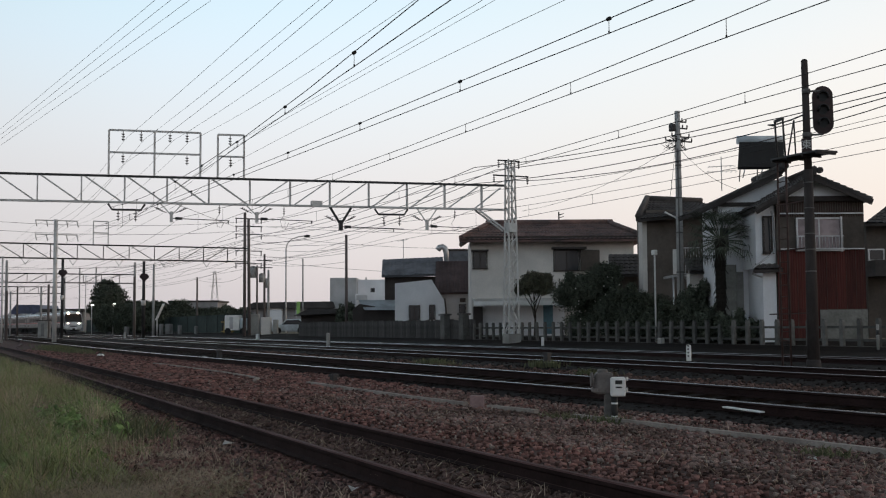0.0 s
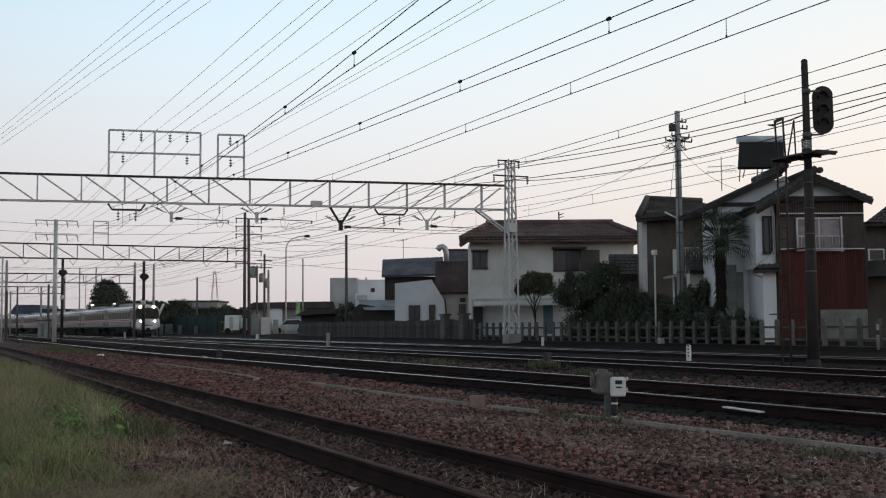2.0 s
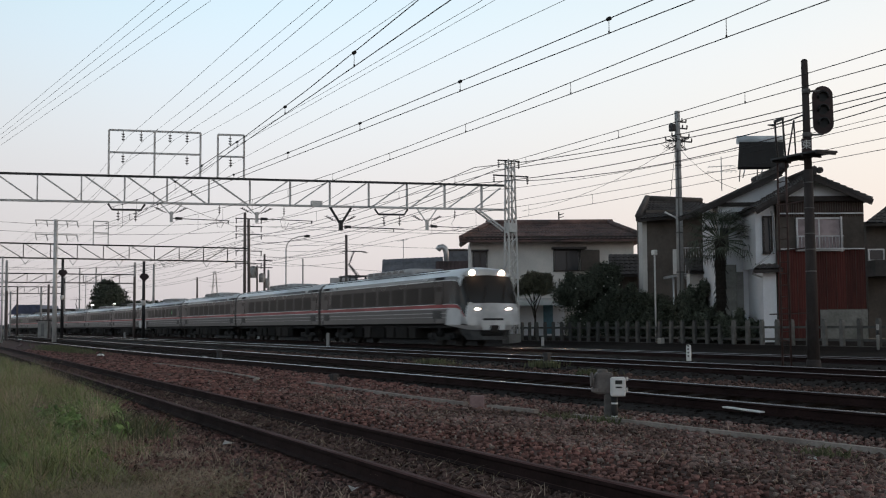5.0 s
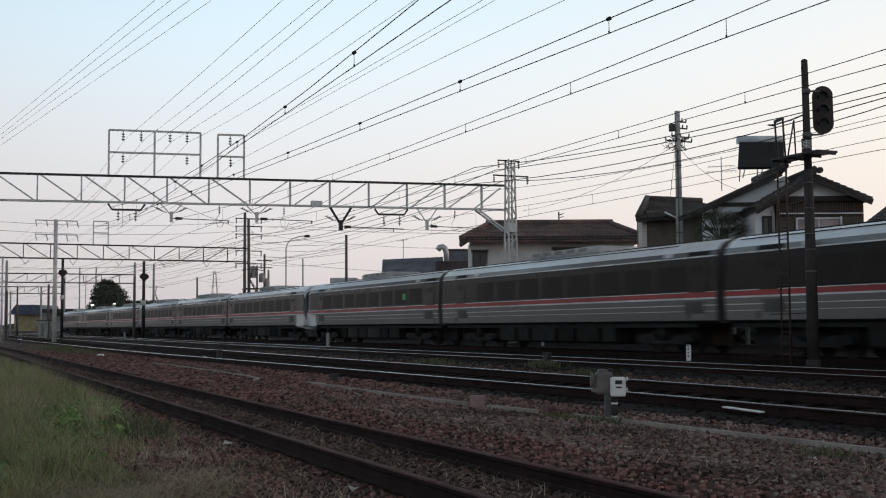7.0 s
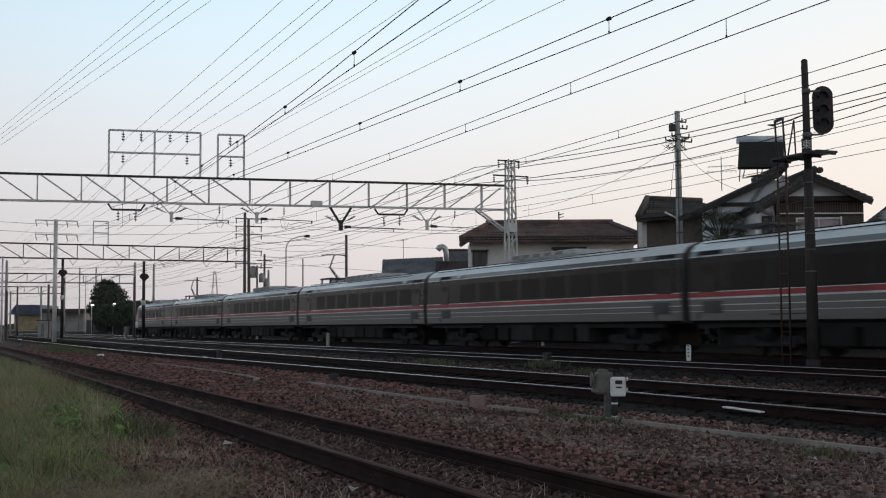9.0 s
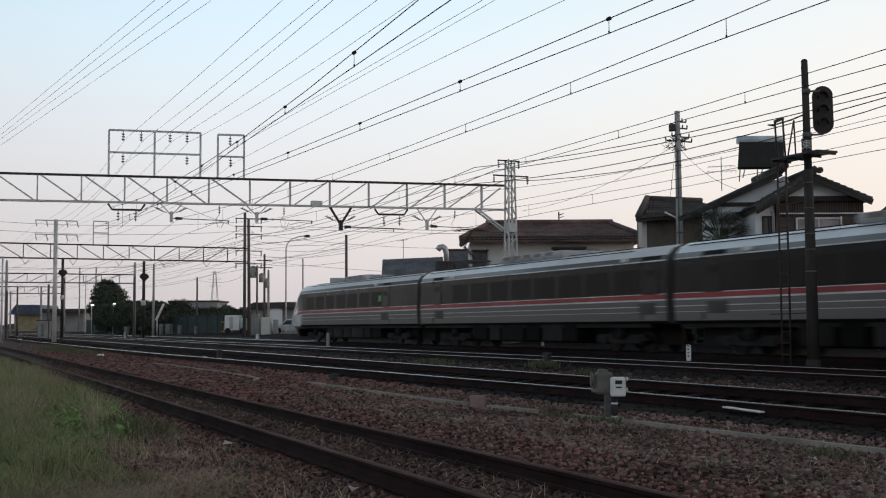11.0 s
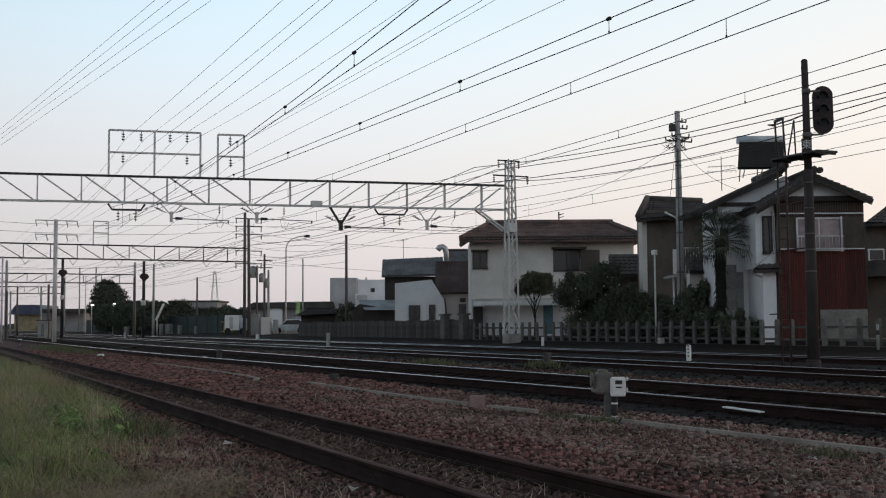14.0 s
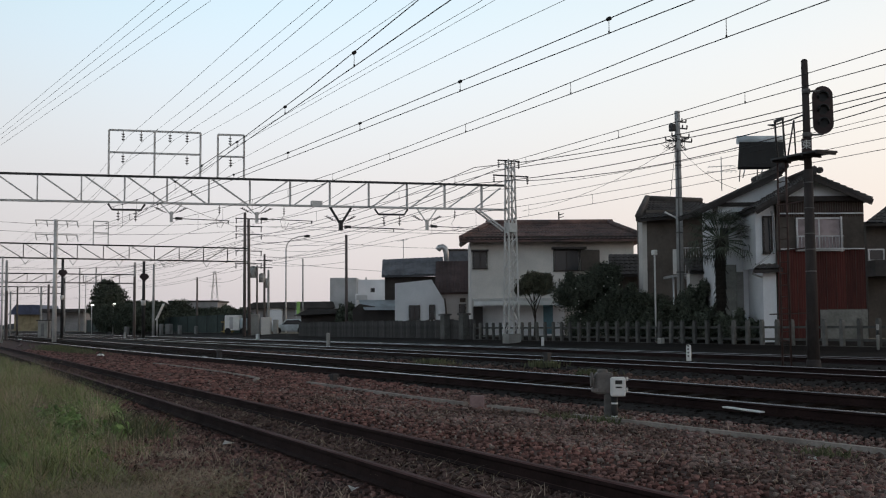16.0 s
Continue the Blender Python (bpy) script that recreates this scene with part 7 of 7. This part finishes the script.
part("dark_band", bm, M_DARKSTEEL, ob)
# dark trackside stubs and relay boxes
for x, y, z, w, h in ((-41.99, 10.05, -0.25, 0.15, 0.36), (-28.02, 16.08, -0.25, 0.16, 0.42), (-24.86, 8.61, -0.3, 0.14, 0.16)):
    bm = B()
    box(bm, -w / 2, w / 2, -w / 2, w / 2, 0, h, 0.02)
    box(bm, -w * 0.62, w * 0.62, -w * 0.62, w * 0.62, h - 0.05, h + 0.02, 0.01)
    ob = part("relay_box", bm, M_DARKSTEEL)
    ob.matrix_basis = pose(x, y, z, 0, 0, 20)
    tagged(ob, "small dark metal relay box between the tracks", "relay box", "relay boxes")
bm = B()
box(bm, -0.16, 0.16, -0.1, 0.1, 0, 0.34, 0.04)
ob = part("junction_box", bm, M_CONCRETE)
ob.matrix_basis = pose(-42.41, 30.25, 0.02)
tagged(ob, "grey junction box at the foot of the picket fence", "junction box")
# litter
for x, y, z, s in ((-7.98, 7.32, -0.27, 0.07), (-12.05, 2.99, -0.29, 0.06), (-8.25, 3.02, -0.29, 0.05), (-7.38, 4.46, -0.29, 0.03)):
    bm = B()
    v = [bm.verts.new(p) for p in ((-s, -s * 0.6, 0.01), (s, -s * 0.5, 0.035), (s * 0.9, s * 0.6, 0.02), (-s * 0.8, s * 0.5, 0.05))]
    bm.faces.new(v)
    bmesh.ops.solidify(bm, geom=bm.faces[:], thickness=0.006)
    ob = part("litter", bm, M_WHITEPAINT)
    ob.matrix_basis = pose(x, y, z, 0, 0, random.uniform(0, 180))
    tagged(ob, "crumpled scrap of white litter on the ballast", "litter", "scraps of litter")
# mesh fence, crossing gear and white posts down the line
M_GREENNET = material("dark_green_mesh", (0.026, 0.048, 0.042), 0.8, vary=0.3, grain=2, coarse=0.2)
nf = thing("mesh_fence", pose(0, 0, 0), "long dark green mesh fence beside the far tracks", "fence")
for k in range(20):
    xa, xb = -232 + k * 5.4, -232 + (k + 1) * 5.4
    ya, yb = 33.5 + bend(xa), 33.5 + bend(xb)
    bm = B()
    bar(bm, (xa, ya, 1.25), (xb, yb, 1.25), 0.05, 2.5)
    part("panel", bm, M_GREENNET, nf)
    bm = B()
    rod(bm, (xa, ya - 0.05, 0), (xa, ya - 0.05, 2.6), 0.05, 6)
    part("post", bm, M_DARKSTEEL, nf)
M_YELLOW = material("yellow_black_barrier", (0.32, 0.22, 0.05), 0.7, vary=0.4, grain=3)
cb = thing("crossing_barrier", pose(-134, 33.0, 0.1), "yellow and black crossing barrier frame by the road", "barrier")
for k in range(6):
    bm = B()
    bar(bm, (-2.6 + k * 0.95, 0, 0.1), (-1.9 + k * 0.95, 0, 1.9 - 0.25 * (k % 2)), 0.16)
    part("brace", bm, M_YELLOW if k % 2 else M_DARKSTEEL, cb)
for z in (0.35, 1.5):
    bm = B()
    bar(bm, (-2.8, 0, z), (3.0, 0, z), 0.14)
    part("rail", bm, M_YELLOW, cb)
wb = thing("tilted_panel", pose(-149.81, 28.0, 0), "white tilted panel on a pole by the crossing", "panel")
zc = 2.97
bm = B()
bar(bm, (-0.35, -0.4, zc - 1.0), (0.35, 0.4, zc + 1.1), 0.5, 0.1)
part("panel", bm, M_WHITEPAINT, wb)
bm = B()
rod(bm, (-0.3, -0.3, -0.1), (-0.3, -0.3, zc - 0.7), 0.09, 8)
part("pole", bm, M_GALV, wb)
for x, y, z0, h, w, mt in ((-151.55, 28.5, 0, 1.5, 0.4, M_CABINET), (-153.94, 30.0, 0, 1.5, 0.7, M_CABINET), (-146.91, 30.0, 0, 1.3, 0.4, M_CABINET), (-141.82, 31.0, 0, 1.2, 0.35, M_CABINET), (-129.02, 20.3, -0.15, 0.7, 0.2, M_CONCRETE), (-167.00, 26.5, 0, 1.2, 0.5, M_CABINET), (-98.47, 27.0, -0.1, 0.5, 0.25, M_WHITEPAINT)):
    bm = B()
    box(bm, -w / 2, w / 2, -w / 2, w / 2, 0, h, 0.03)
    box(bm, -w * 0.4, w * 0.4, -w / 2 - 0.02, -w / 2, h * 0.15, h * 0.88)
    ob = part("trackside_cabinet", bm, mt)
    ob.matrix_basis = pose(x, y, z0 - 0.05, 0, 0, 40)
    tagged(ob, "upright pale trackside cabinet near the crossing", "cabinet", "crossing cabinets")
# two small lit yard lamps
M_LAMPLIT = lit("lamp_glow", (1.0, 0.97, 0.9), 3.0)
for x, y, z1 in ((-185.19, 24.0, 4.53), (-183.28, 27.0, 4.67)):
    q = pole("yard_lamp", x, y, 0.0, z1, 0.06, 0.05, M_GALV, "short yard lamp post with a lit head", "lamp post", "yard lamps")
    bm = B()
    box(bm, -0.1, 0.3, -0.1, 0.3, z1 - 0.02, z1 + 0.16, 0.03)
    part("lamp_head", bm, M_LAMPLIT, q)


def motions():
    for car, offset, turned in CARS:
        rows = []
        for i in range(33):
            t = i * 0.5
            m = along(joint(t) + offset)
            rows.append((t, m @ pose(0, 0, 0, 0, 0, 180) if turned else m))
        walk(car, rows)


motions()
